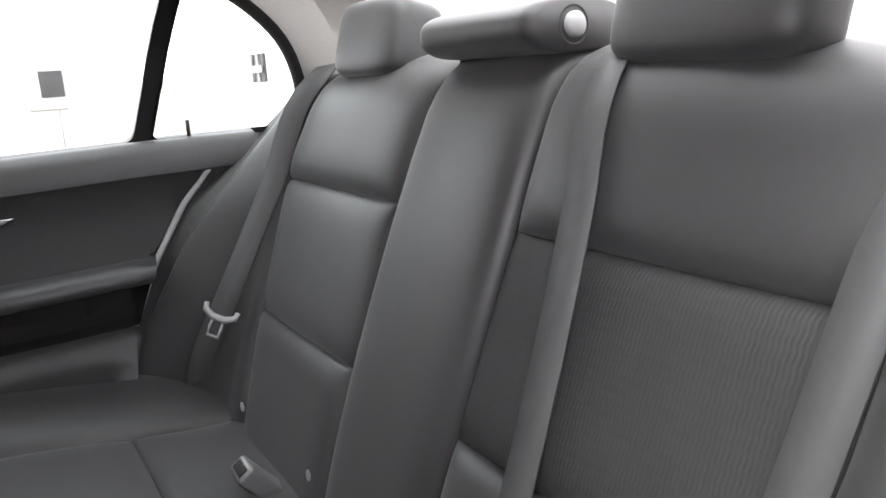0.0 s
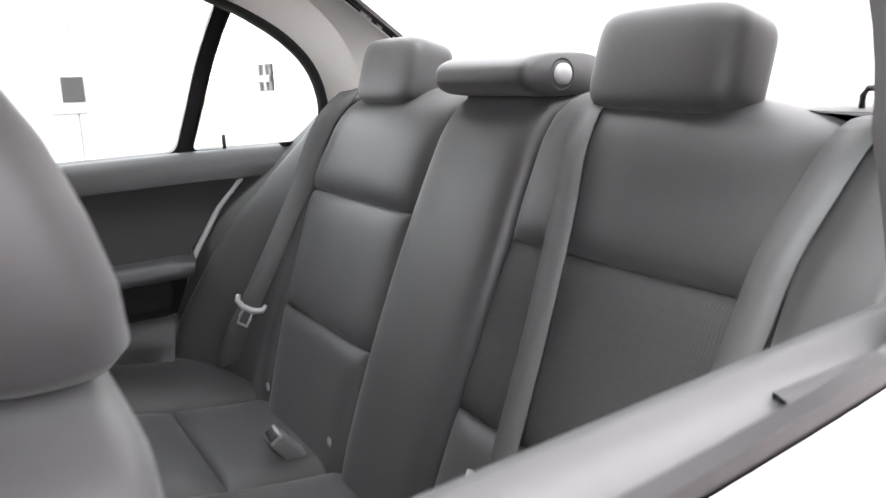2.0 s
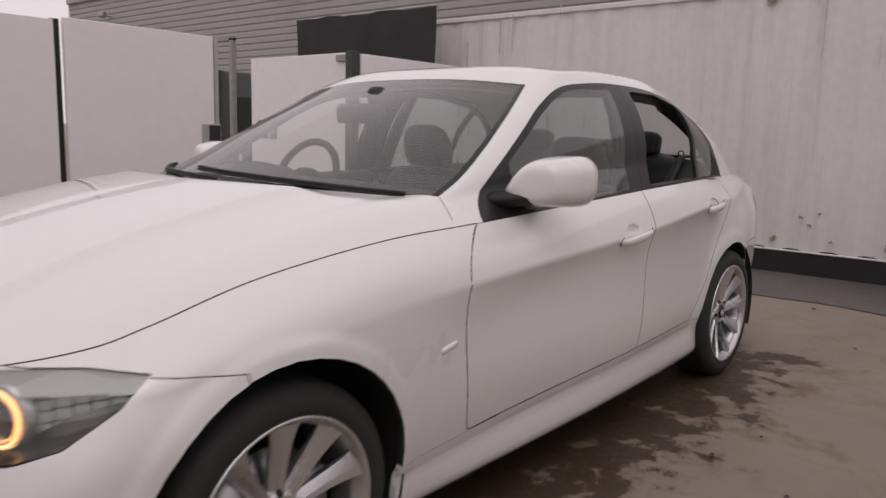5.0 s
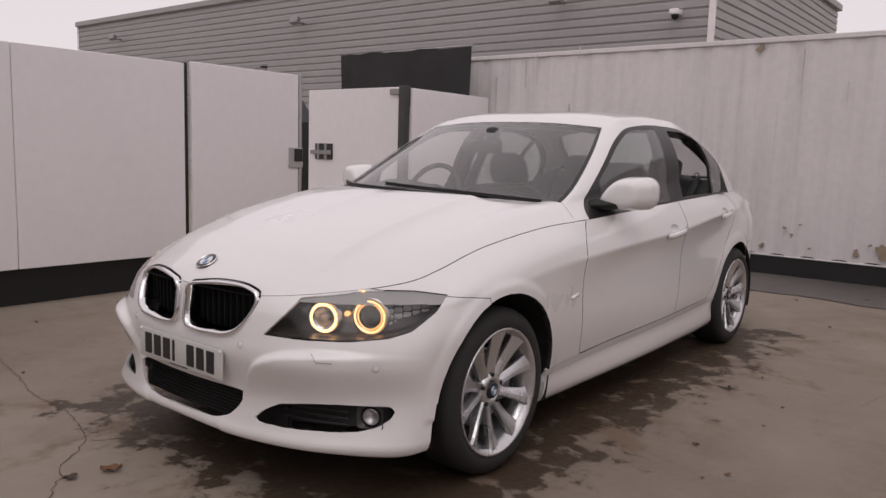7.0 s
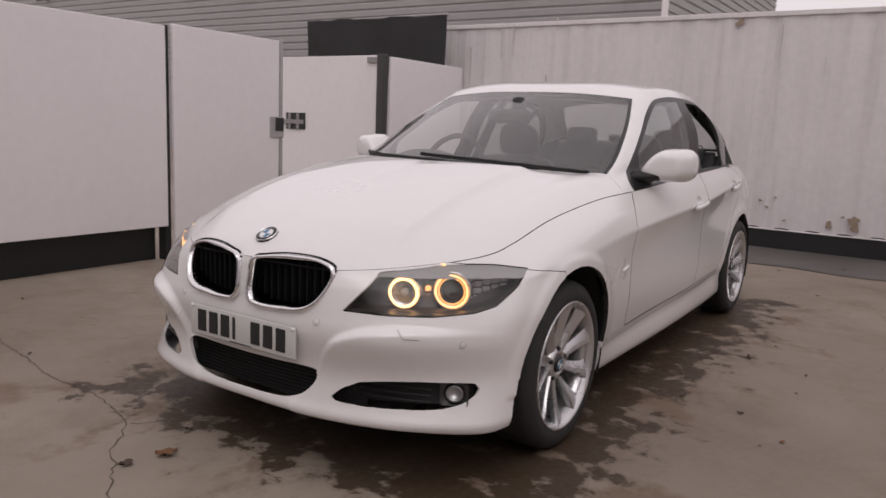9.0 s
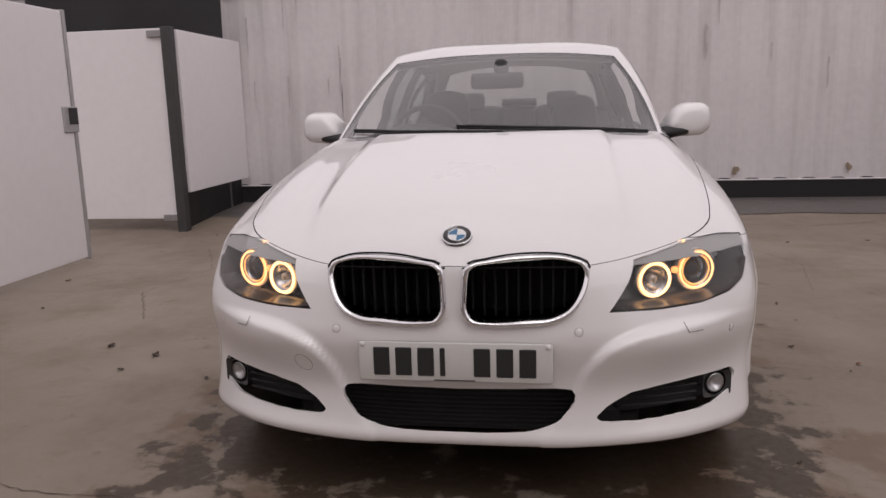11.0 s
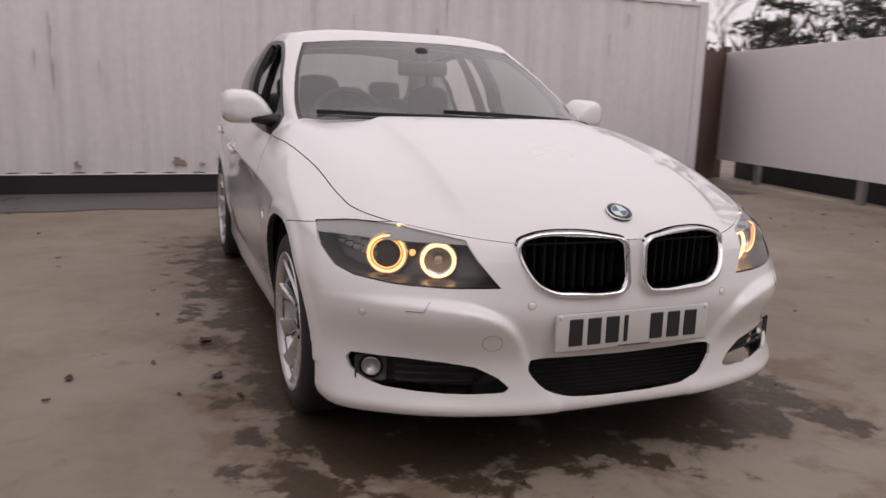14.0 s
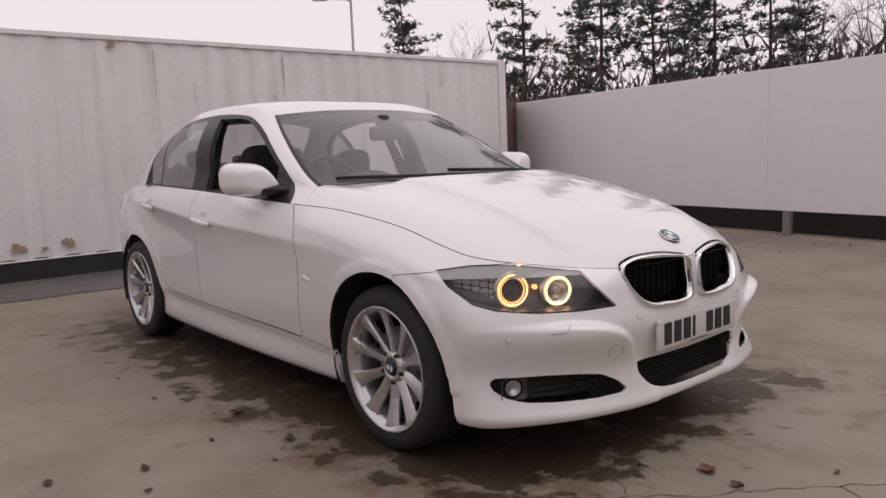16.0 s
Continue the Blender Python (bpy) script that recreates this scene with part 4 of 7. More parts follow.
def hull(pts):
    """The convex outline of plan points."""
    pts = sorted({(round(float(p[0]), 5), round(float(p[1]), 5)) for p in pts})

    def chain(ps):
        out = []
        for p in ps:
            while len(out) > 1 and (out[-1][0] - out[-2][0]) * (p[1] - out[-2][1]) - (out[-1][1] - out[-2][1]) * (p[0] - out[-2][0]) <= 0:
                out.pop()
            out.append(p)
        return out[:-1]
    return chain(pts) + chain(pts[::-1])


def cut(poly, ax, bx, frm, to, keep=lambda c: True):
    """Marks what lies within a convex outline, seen along ax x bx, as a new panel, cutting its edge clean."""
    ax, bx = Vector(ax), Vector(bx)
    pu = [p[0] for p in poly]
    pv = [p[1] for p in poly]
    lo, hi = (min(pu) - 0.08, min(pv) - 0.08), (max(pu) + 0.08, max(pv) + 0.08)
    poly = hull(poly)
    area = sum(poly[i - 1][0] * poly[i][1] - poly[i][0] * poly[i - 1][1] for i in range(len(poly)))
    if area < 0:
        poly = poly[::-1]
    faces = []
    for f in shell.faces:
        if f[lay] in frm:
            c = f.calc_center_median()
            if lo[0] < c.dot(ax) < hi[0] and lo[1] < c.dot(bx) < hi[1] and keep(c):
                faces.append(f)
    for i in range(len(poly)):
        p, q = poly[i - 1], poly[i]
        d = Vector((q[0] - p[0], q[1] - p[1]))
        if d.length < 1e-6:
            continue
        n2 = Vector((-d.y, d.x)).normalized()
        no = ax * n2.x + bx * n2.y
        co = ax * p[0] + bx * p[1]
        if abs(ax.dot(bx)) > 1e-6:
            raise ValueError("axes")
        geom = list(faces) + list({e for f in faces for e in f.edges}) + list({v for f in faces for v in f.verts})
        res = bmesh.ops.bisect_plane(shell, geom=geom, dist=1e-5, plane_co=co, plane_no=no)
        cand = {g for g in res["geom"] if isinstance(g, bmesh.types.BMFace)} | {f for f in faces if f.is_valid}
        faces = [f for f in cand if (f.calc_center_median() - co).dot(no) > 0]
    for f in faces:
        f[lay] = to
    return faces


X, Y, Z = (1, 0, 0), (0, 1, 0), (0, 0, 1)
DIAG = (math.sqrt(0.5), math.sqrt(0.5), 0)


def circle(cx, cz, r, n=40):
    return [(cx + r * math.cos(2 * math.pi * i / n), cz + r * math.sin(2 * math.pi * i / n)) for i in range(n)]


ARCH, DOOR_F, DOOR_R, LAMP, KIDNEY, INTAKE, FOG, BUMPER, WING, DLO, GLASS_F, GLASS_R, GLASS_Q, SCREEN_G, REAR_G, SILL, BUMPER_R, TAIL, DLO_R, SCUTTLE, SCOOP_F, SCOOP_R = range(20, 42)
cut(circle(0.0, 0.325, 0.365), Y, Z, (BODY,), ARCH, lambda c: c.x > 0.6)
cut([(-.368, .36), (-.41, .10), (.36, .10), (.356, .33)], Y, Z, (BODY,), ARCH, lambda c: c.x > 0.6)
cut(circle(WB, 0.325, 0.348), Y, Z, (BODY,), ARCH, lambda c: c.x > 0.6)
cut([(WB - .33, .33), (WB - .34, .10), (WB + .34, .10), (WB + .33, .33)], Y, Z, (BODY,), ARCH, lambda c: c.x > 0.6)
cut(rounded([(.92, 1.06), *[tuple(q) for q in sample(spline([(.716, .918), (.655, .872), (.617, .83), (.598, .775), (.594, .71), (.602, .62), (.618, .50), (.636, .40), (.652, .332)]), 16)], (1.739, .350), (1.749, .55), (1.763, .80), (1.786, 1.05)], 0.02, 3), Y, Z, (BODY,), DOOR_F, lambda c: c.x > 0.6)
cut(rounded([(1.64, 1.05), (1.64, .350), (2.30, .362), (2.37, .48), (2.47, .66), (2.61, .80), (2.67, .88), (2.70, 1.05)], 0.03, 3), Y, Z, (BODY,), DOOR_R, lambda c: c.x > 0.6)
cut([(.33, .322), (.33, .1), (2.45, .1), (2.45, .356)], Y, Z, (BODY,), SILL, lambda c: c.x > 0.6)
def oval(cy, cz_, ry, rz, n=28):
    return [(cy + ry * math.cos(2 * math.pi * k / n), cz_ + rz * math.sin(2 * math.pi * k / n)) for k in range(n)]


cut(oval(1.584, .824, .058, .032), Y, Z, (DOOR_F,), SCOOP_F, lambda c: c.x > 0.6)
cut(oval(2.423, .876, .054, .032), Y, Z, (DOOR_R,), SCOOP_R, lambda c: c.x > 0.6)
cut([(.58, .712), (.86, .598), (.86, .95), (.58, .95)], X, Y, (BONNET,), SCUTTLE, lambda c: c.x > 0.5)
HL = [(-.234, .582), (-.170, .645), (-.114, .702), (-.03, .71), (.10, .729), (.17, .731), (.26, .729), (.375, .717), (.335, .668), (.25, .611), (.175, .591), (.05, .580), (-.10, .578)]
cut(HL, DIAG, Z, (BODY, BONNET), LAMP, lambda c: c.y < -0.1 and c.x > 0.25)
KID = [tuple(q) for q in sample(spline([(.036, .700), (.030, .640), (.034, .582), (.046, .568), (.085, .562), (.19, .564), (.262, .572), (.305, .594), (.330, .630), (.342, .666), (.344, .689), (.335, .704), (.305, .715), (.19, .723), (.09, .717), (.052, .711), (.036, .700)]), 53)[:-1]]
cut(KID, X, Z, (BODY, BONNET), KIDNEY, lambda c: c.y < -0.5)
cut([(-.05, .366), *[tuple(q) for q in sample(spline([(.20, .369), (.290, .370), (.315, .364), (.318, .350), (.300, .318), (.268, .288), (.215, .268), (.12, .259), (.04, .257)]), 30)], (-.05, .257)], X, Z, (BODY,), INTAKE, lambda c: c.y < -0.5)
FOGP = rounded([(.778, .345), (.766, .362), (.64, .368), (.55, .365), (.465, .354), (.405, .325), (.372, .295), (.388, .284), (.47, .280), (.60, .281), (.70, .284), (.745, .297), (.772, .322)], 0.006, 2)
cut(FOGP, X, Z, (BODY,), FOG, lambda c: c.y < -0.3)
cut([(-1.0, .10), (-1.0, .80), (-.30, .712), (-.12, .690), (-.06, .10)], Y, Z, (BODY,), BUMPER, lambda c: c.y < 0)
cut([(3.02, .1), (3.02, .60), (3.12, .64), (4.0, .66), (4.0, .1)], Y, Z, (BODY,), BUMPER_R, lambda c: c.y > 2.8)
cut([(-2.10, .68), (-1.84, .69), (-1.84, .86), (-2.02, .885), (-2.20, .86)], (math.sqrt(.5), -math.sqrt(.5), 0), Z, (BODY, BUMPER_R), TAIL, lambda c: c.y > 3.2 and c.x > 0.3)
DLOP = sample(spline([(.735, .90), (.765, .952), (.83, 1.008), (.92, 1.070), (1.08, 1.172), (1.25, 1.274), (1.40, 1.337), (1.60, 1.366), (1.95, 1.377), (2.20, 1.367), (2.41, 1.338), (2.58, 1.285), (2.715, 1.205), (2.805, 1.10), (2.843, 1.02), (2.848, .90)]), 64)
cut([tuple(q) for q in DLOP], Y, Z, (SIDE,), DLO, lambda c: c.x > 0.3)
GF = rounded([(.975, .941), (1.685, .971), (1.768, 1.351), (1.62, 1.345), (1.52, 1.340), (1.42, 1.322), (1.32, 1.284), (1.22, 1.234), (1.10, 1.160), (.975, 1.082)], 0.012, 3)
GR = rounded([(1.874, .979), (2.40, .993), (2.478, 1.300), (2.42, 1.318), (2.20, 1.352), (1.938, 1.354)], 0.02, 3)
GQ = rounded([(2.437, .996), (2.735, .999), (2.743, 1.05), (2.727, 1.11), (2.69, 1.17), (2.63, 1.225), (2.512, 1.287)], 0.012, 3)
cut([(1.780, .85), (2.95, .85), (2.95, 1.42), (1.868, 1.42)], Y, Z, (DLO,), DLO_R, lambda c: c.x > 0.3)
cut(GF, Y, Z, (DLO,), GLASS_F, lambda c: c.x > 0.3)
cut(GR, Y, Z, (DLO_R,), GLASS_R, lambda c: c.x > 0.3)
cut(GQ, Y, Z, (DLO_R,), GLASS_Q, lambda c: c.x > 0.3)


def take(tags, side="left", where=lambda c: True):
    """A copy of the marked faces: of the left side, the right side, or both joined."""
    b = bmesh.new()
    for sgn in {"left": (1,), "right": (-1,), "both": (1, -1)}[side]:
        vm = {}
        for f in shell.faces:
            if f[lay] in tags and where(f.calc_center_median()):
                vs = []
                for v in f.verts:
                    if v not in vm:
                        vm[v] = b.verts.new((sgn * v.co.x, v.co.y, v.co.z))
                    vs.append(vm[v])
                try:
                    b.faces.new(vs if sgn > 0 else vs[::-1])
                except ValueError:
                    pass
    bmesh.ops.remove_doubles(b, verts=b.verts[:], dist=0.0010)
    b.normal_update()
    return b


def hem(b, gap=0.0018, depth=0.02):
    """Draws a panel's rim in by half a shut line and folds it inwards."""
    b.normal_update()
    rim = [e for e in b.edges if len(e.link_faces) == 1 and not (abs(e.verts[0].co.x) < 1e-3 and abs(e.verts[1].co.x) < 1e-3)]
    rim = [e for e in rim if not any(0.7 < ((m.y - cy) / .056) ** 2 + ((m.z - cz_) / .034) ** 2 < 1.3 for m in [(e.verts[0].co + e.verts[1].co) / 2] for cy, cz_ in ((1.584, .824), (2.423, .876)))]
    def skin_normal(p):
        loc, _, k, _ = skin_tree.find_nearest(Vector((abs(p.x), p.y, p.z)))
        n = skin.faces[k].normal
        return Vector((math.copysign(1, p.x) * n.x, n.y, n.z)).normalized()

    pull = {}
    for e in rim:
        f = e.link_faces[0]
        d = e.verts[1].co - e.verts[0].co
        inn = skin_normal((e.verts[0].co + e.verts[1].co) / 2).cross(d)
        if inn.dot(f.calc_center_median() - e.verts[0].co) < 0:
            inn = -inn
        for v in e.verts:
            pull[v] = pull.get(v, Vector()) + inn
    nrm = {v: skin_normal(v.co) for v in pull}
    for v, d in pull.items():
        if d.length > 1e-6:
            v.co += d.normalized() * gap
    dup = {}
    for v in pull:
        dup[v] = (b.verts.new(v.co), b.verts.new(v.co - nrm[v] * depth))
    for e in rim:
        a, c = e.verts
        f = e.link_faces[0]
        lp = [l for l in f.loops if l.edge == e][0]
        if lp.vert == a:
            a, c = c, a
        try:
            b.faces.new((dup[a][0], dup[c][0], dup[c][1], dup[a][1])).material_index = 1
        except ValueError:
            pass
    return b


def panel_pair(name, tags, material, label, parents=None, gap=0.0018, depth=0.02, where=lambda c: True, shut=False):
    out = []
    for i, side in enumerate(("left", "right")):
        b = take(tags, side, where)
        count = len(b.verts)
        if depth > 0:
            hem(b, gap, depth)
        out.append(part(name, b, [material, M["dark_void"] if shut else material], parents[i] if parents else car, label))
        smooth_normals(out[-1], count, 1 if i == 0 else -1)
    return out


def panel_whole(name, tags, material, label, gap=0.0018, depth=0.02, where=lambda c: True, shut=False):
    b = take(tags, "both", where)
    count = len(b.verts)
    if depth > 0:
        hem(b, gap, depth)
    ob = part(name, b, [material, M["dark_void"] if shut else material], car, label)
    smooth_normals(ob, count, 0)
    return ob


bonnet = panel_whole("bonnet", (BONNET,), M["paint"], "white bonnet with two raised ridges", gap=0.0015, depth=0.012, shut=True)
panel_whole("roof", (ROOF,), M["paint"], "white roof panel", gap=0.0)
panel_whole("boot_lid", (BOOT,), M["paint"], "white boot lid")
panel_pair("scuttle_corner", (SCUTTLE,), M["paint"], "white corner panel at the foot of the windscreen pillar", gap=0.0022)
bumper = panel_whole("front_bumper", (BUMPER,), M["paint"], "white front bumper with open air intakes", gap=0.0006, depth=0.012)
panel_whole("rear_bumper", (BUMPER_R,), M["paint"], "white rear bumper")
wings = panel_pair("wing", (BODY,), M["paint"], "white front wing", gap=0.0022, where=lambda c: c.y < 1.2, shut=True)
quarters = panel_pair("rear_quarter", (BODY,), M["paint"], "white rear quarter panel", gap=0.0014, where=lambda c: c.y > 1.2, shut=True)
panel_pair("tail_lamp", (TAIL,), M["tail_red"], "red tail lamp")
panel_pair("sill", (SILL,), M["paint"], "white side sill", gap=0.001)
panel_pair("roof_pillar", (SIDE, A_POST, C_POST), M["paint"], "white roof pillar and rail", gap=0.0, depth=0.015)
doors_f = panel_pair("front_door", (DOOR_F,), M["paint"], "white front door", gap=0.0022, shut=True)
doors_r = panel_pair("rear_door", (DOOR_R,), M["paint"], "white rear door", gap=0.0017, shut=True)
for doors_, tag_, cy, cz_ in ((doors_f, SCOOP_F, 1.584, .824), (doors_r, SCOOP_R, 2.423, .876)):
    for i_, side_ in enumerate(("left", "right")):
        b = take((tag_,), side_)
        bmesh.ops.subdivide_edges(b, edges=b.edges[:], cuts=2, use_grid_fill=True)
        for v in b.verts:
            r2 = ((v.co.y - cy) / .056) ** 2 + ((v.co.z - cz_) / .034) ** 2
            v.co.x -= (0.019 * max(0.0, 1 - r2) ** 0.8) * (1 if i_ == 0 else -1)
        part("handle_hollow", b, M["paint"], doors_[i_], "shallow hollow behind the handle")
panel_pair("window_frame", (DLO,), M["pillar_black"], "black window frame", parents=doors_f, gap=0.0009, depth=0.03)
panel_pair("window_frame", (DLO_R,), M["pillar_black"], "black window frame", parents=doors_r, gap=0.0009, depth=0.016)
glass_f = [part("window_pane", take((GLASS_F,), "left"), M["glass"], doors_f[0], "closed tinted window")]
glass_r = [part("window_pane", take((GLASS_R,), "right"), M["glare_hazed"], doors_r[1], "closed tinted window, whitened with a film for glare")]
glass_q = [part("quarter_light", take((GLASS_Q,), s), M["glare_hazed" if i else "glass"], doors_r[i], "small fixed tinted window") for i, s in enumerate(("left", "right"))]
screen = part("windscreen", take((SCREEN,), "both"), M["screen"], car, "curved windscreen with a dark rim")
part("rim", hem(take((RIM,), "both"), 0.0, 0.012), M["gloss_black"], screen, "black printed rim")
rear_screen = part("rear_window", take((REAR,), "both"), M["screen"], car, "rear window with a dark rim")
part("rim", hem(take((RIM_R,), "both"), 0.0, 0.012), M["gloss_black"], rear_screen, "black printed rim")
for g in (*glass_f, *glass_r, *glass_q, screen, rear_screen):
    g.visible_shadow = False


# ==== wheels ====
def wheel(name_label):
    """A tyre on a ten-spoke alloy rim; the outer side faces +x, the axle is the x axis."""
    w = new("wheel")
    bm = bmesh.new()
    prof = [(.236, -.100), (.246, -.108), (.268, -.112), (.290, -.106), (.307, -.092), (.315, -.07), (.316, -.04), (.3165, 0), (.316, .04), (.315, .07), (.307, .092), (.290, .106), (.268, .112), (.246, .108), (.236, .100)]
    lathe(bm, prof, 64)
    bmesh.ops.recalc_face_normals(bm, faces=bm.faces[:])
    part("tyre", bm, M["rubber"], w, "black rubber tyre")
    bm = bmesh.new()
    lathe(bm, [(.230, -.10), (.219, -.06), (.210, .0), (.214, .06), (.222, .082), (.228, .088), (.237, .094), (.242, .106), (.240, .111), (.234, .110), (.226, .098), (.219, .088)], 64)
    bmesh.ops.recalc_face_normals(bm, faces=bm.faces[:])
    part("rim", bm, M["alloy"], w, "silver alloy rim")
    for k in range(10):
        a = 2 * math.pi * (k + 0.5) / 10
        bm = bmesh.new()
        rings = []
        for r, h, hw, th in ((.045, .066, .019, .030), (.08, .070, .0180, .026), (.12, .076, .0190, .022), (.16, .085, .0225, .018), (.195, .094, .028, .014), (.214, .099, .034, .011), (.224, .101, .039, .009)):
            prof = [(-hw, h - th - .012), (-hw, h - .009), (-hw * .82, h), (-hw * .1, h - .004), (hw * .55, h - .011), (hw, h - .017), (hw, h - th - .012)]
            rings.append([(hh, r * math.cos(a) - t * math.sin(a), r * math.sin(a) + t * math.cos(a)) for t, hh in prof])
        loft(bm, rings)
        bmesh.ops.recalc_face_normals(bm, faces=bm.faces[:])
        part("spoke", bm, M["alloy"], w, smooth=False)
    bm = bmesh.new()
    lathe(bm, [(.0, .062), (.034, .062), (.038, .072), (.050, .072), (.060, .066), (.066, .052), (.068, .02)], 40)
    bmesh.ops.recalc_face_normals(bm, faces=bm.faces[:])
    part("hub", bm, M["alloy"], w)
    bm = bmesh.new()
    lathe(bm, [(0.0001, .077), (.020, .077), (.031, .075), (.034, .066)], 32)
    bmesh.ops.recalc_face_normals(bm, faces=bm.faces[:])
    part("centre_cap", bm, M["gloss_black"], w, "round centre cap in dark and white quarters")
    for k in range(4):
        bm = bmesh.new()
        a0 = math.pi / 2 * k
        arc = [(.0775, .019 * math.cos(a0 + t), .019 * math.sin(a0 + t)) for t in np.linspace(0, math.pi / 2, 7)]
        vs = [bm.verts.new((.0778, 0, 0))] + [bm.verts.new((p[0] + .0008, p[1], p[2])) for p in arc]
        bm.faces.new(vs)
        part("cap_quarter", bm, M["badge_white" if k % 2 else "badge_blue"], w, smooth=False)
    for k in range(5):
        a = 2 * math.pi * k / 5 + 0.3
        bm = bmesh.new()
        mt = Matrix.Translation((0, .058 * math.cos(a), .058 * math.sin(a)))
        lathe(bm, [(.0001, .074), (.007, .074), (.0085, .070), (.0085, .05)], 12, m=mt)
        bmesh.ops.recalc_face_normals(bm, faces=bm.faces[:])
        part("wheel_bolt", bm, M["plastic"], w)
    bm = bmesh.new()
    lathe(bm, [(.0001, .018), (.150, .018), (.150, .004), (.0001, .004)], 48)
    bmesh.ops.recalc_face_normals(bm, faces=bm.faces[:])
    part("brake_disc", bm, M["satin"], w, "grey steel brake disc")
    bm = bmesh.new()
    box(bm, (-.04, .06, -.07), (.045, .165, .07), 0.015)
    part("brake_caliper", bm, M["galv"], w)
    w.parent = car
    tagged(w, name_label)
    return w


M["badge_white"] = mat("badge_white", (0.75, 0.75, 0.75), 0.3, var=0.0)
M["badge_blue"] = mat("badge_blue", (0.05, 0.16, 0.30), 0.3, var=0.0)
w0 = wheel("ten-spoke silver alloy wheel with a black tyre")
w0.matrix_basis = pose(.752, 0, .3165)
for m in (pose(-.752, 0, .3165, 40, 0, 180), pose(.714, WB, .3165, 25, 0, 0), pose(-.714, WB, .3165, 10, 0, 180)):
    copy_thing(w0, m)
# wheel housings and floor pan
for y in (0, WB):
    for sgn in (1, -1):
        bm = bmesh.new()
        P = []
        for t in np.linspace(-0.35, math.pi + 0.35, 26):
            r = 0.384 if y < 1 else 0.358
            P.append([(sgn * h, y + r * math.cos(t), .325 + r * math.sin(t)) for h in (.48 if y < 1 else .60, .70, .84 if y < 1 else .815)])
        grid_mesh(bm, P)
        if y < 1:
            box(bm, (sgn * .49, y - .36, .16), (sgn * .50, y + .36, .69))
        else:
            box(bm, (sgn * .60, y - .24, .16), (sgn * .61, y + .36, .60))
        part("wheel_arch_liner", bm, M["dark_void"], car, "black wheel arch liner")
bm = bmesh.new()
box(bm, (-.72, .36, .17), (.72, WB - .36, .22), 0.01, 1)
box(bm, (-.50, -.60, .20), (.50, .40, .26), 0.01, 1)
box(bm, (-.50, 2.3, .20), (.50, 3.6, .27), 0.01, 1)
part("floor_pan", bm, M["dark_void"], car, "black underbody")


# ==== outside fittings of the car ====
body_tree = BVHTree.FromBMesh(shell)


def on_body(p, way):
    """The place on the left half of the body met from p along way, and its normal."""
    hit, nrm, _, _ = body_tree.ray_cast(Vector(p), Vector(way).normalized())
    if hit is None:
        hit, nrm, _, _ = body_tree.find_nearest(Vector(p))
    if nrm.dot(Vector(way)) > 0:
        nrm = -nrm
    return hit, nrm


def frame_on(hit, nrm, lift=0.0, up=(0, 0, 1)):
    """A pose on the body: its z points outwards, its y upwards."""
    z = nrm.normalized()
    x = Vector(up).cross(z).normalized()
    y = z.cross(x)
    m = Matrix((x, y, z)).transposed().to_4x4()
    return Matrix.Translation(hit + z * lift) @ m


def flip(m):
    return Matrix.Diagonal((-1, 1, 1, 1)) @ m @ Matrix.Diagonal((-1, 1, 1, 1))


def disc(bm, m, r, h, bev=0.002, seg=24):
    lathe(bm, [(0.0001, h), (r - bev, h), (r, h - bev), (r, -0.01)], seg, "z", m)
    bmesh.ops.recalc_face_normals(bm, faces=bm.faces[:])


def ring(bm, m, r0, r1, h, seg=32):
    lathe(bm, [(r0, -0.004), (r0, h), (r1, h), (r1, -0.004)], seg, "z", m)
    bmesh.ops.recalc_face_normals(bm, faces=bm.faces[:])


def both(name, build, material, parents, label="", smooth=True):
    """The same part on the left and, mirrored, on the right."""
    out = []
    for i in range(2):
        b = bmesh.new()
        build(b)
        if i:
            mirror_x(b)
        out.append(part(name, b, material, parents[i] if isinstance(parents, (list, tuple)) else parents, label, smooth))
    return out


M["void_gloss"] = mat("dark_slat", (0.010, 0.010, 0.010), 0.8, var=0.1, spec=0.15)
M["amber"] = mat("ring_light", (0.9, 0.6, 0.3), 0.4, var=0, emit=(1.0, 0.52, 0.20), estr=2.1)
M["amber_hot"] = mat("bright_ring_light", (0.9, 0.6, 0.3), 0.4, var=0, emit=(1.0, 0.54, 0.22), estr=3.4)
M["amber_dim"] = mat("side_glow", (0.9, 0.6, 0.3), 0.4, var=0, emit=(1.0, 0.40, 0.10), estr=1.4)
M["reflector"] = mat("lamp_reflector", (0.55, 0.55, 0.56), 0.2, metal=0.9, var=0.05)
M["lamp_dark"] = mat("lamp_housing", (0.085, 0.078, 0.072), 0.24, metal=0.45, var=0.1)
M["lamp_brow"] = mat("grey_lamp_brow", (0.36, 0.355, 0.35), 0.4, var=0.06)
M["plate"] = mat("plate_white", (0.62, 0.62, 0.60), 0.4, var=0.02)
M["ink"] = mat("plate_black", (0.02, 0.02, 0.022), 0.5, var=0)
M["led_clear"] = mat("clear_reflector", (0.80, 0.80, 0.81), 0.22, metal=0.2, var=0.1, scale=60)

# ---- kidney grilles ----
def kidney_outline(d):
    c = np.array([.19, .640])
    out = []
    for p in KID:
        q = np.array(p) - c
        out.append(c + q * (1 + d / np.linalg.norm(q)))
    return out


def kidney_point(p, lift):
    y = -0.768 + 0.20 * max(0, p[0] - .03) ** 1.6 + 0.02 * (p[1] - .63)
    return Vector((p[0], y - lift, p[1]))


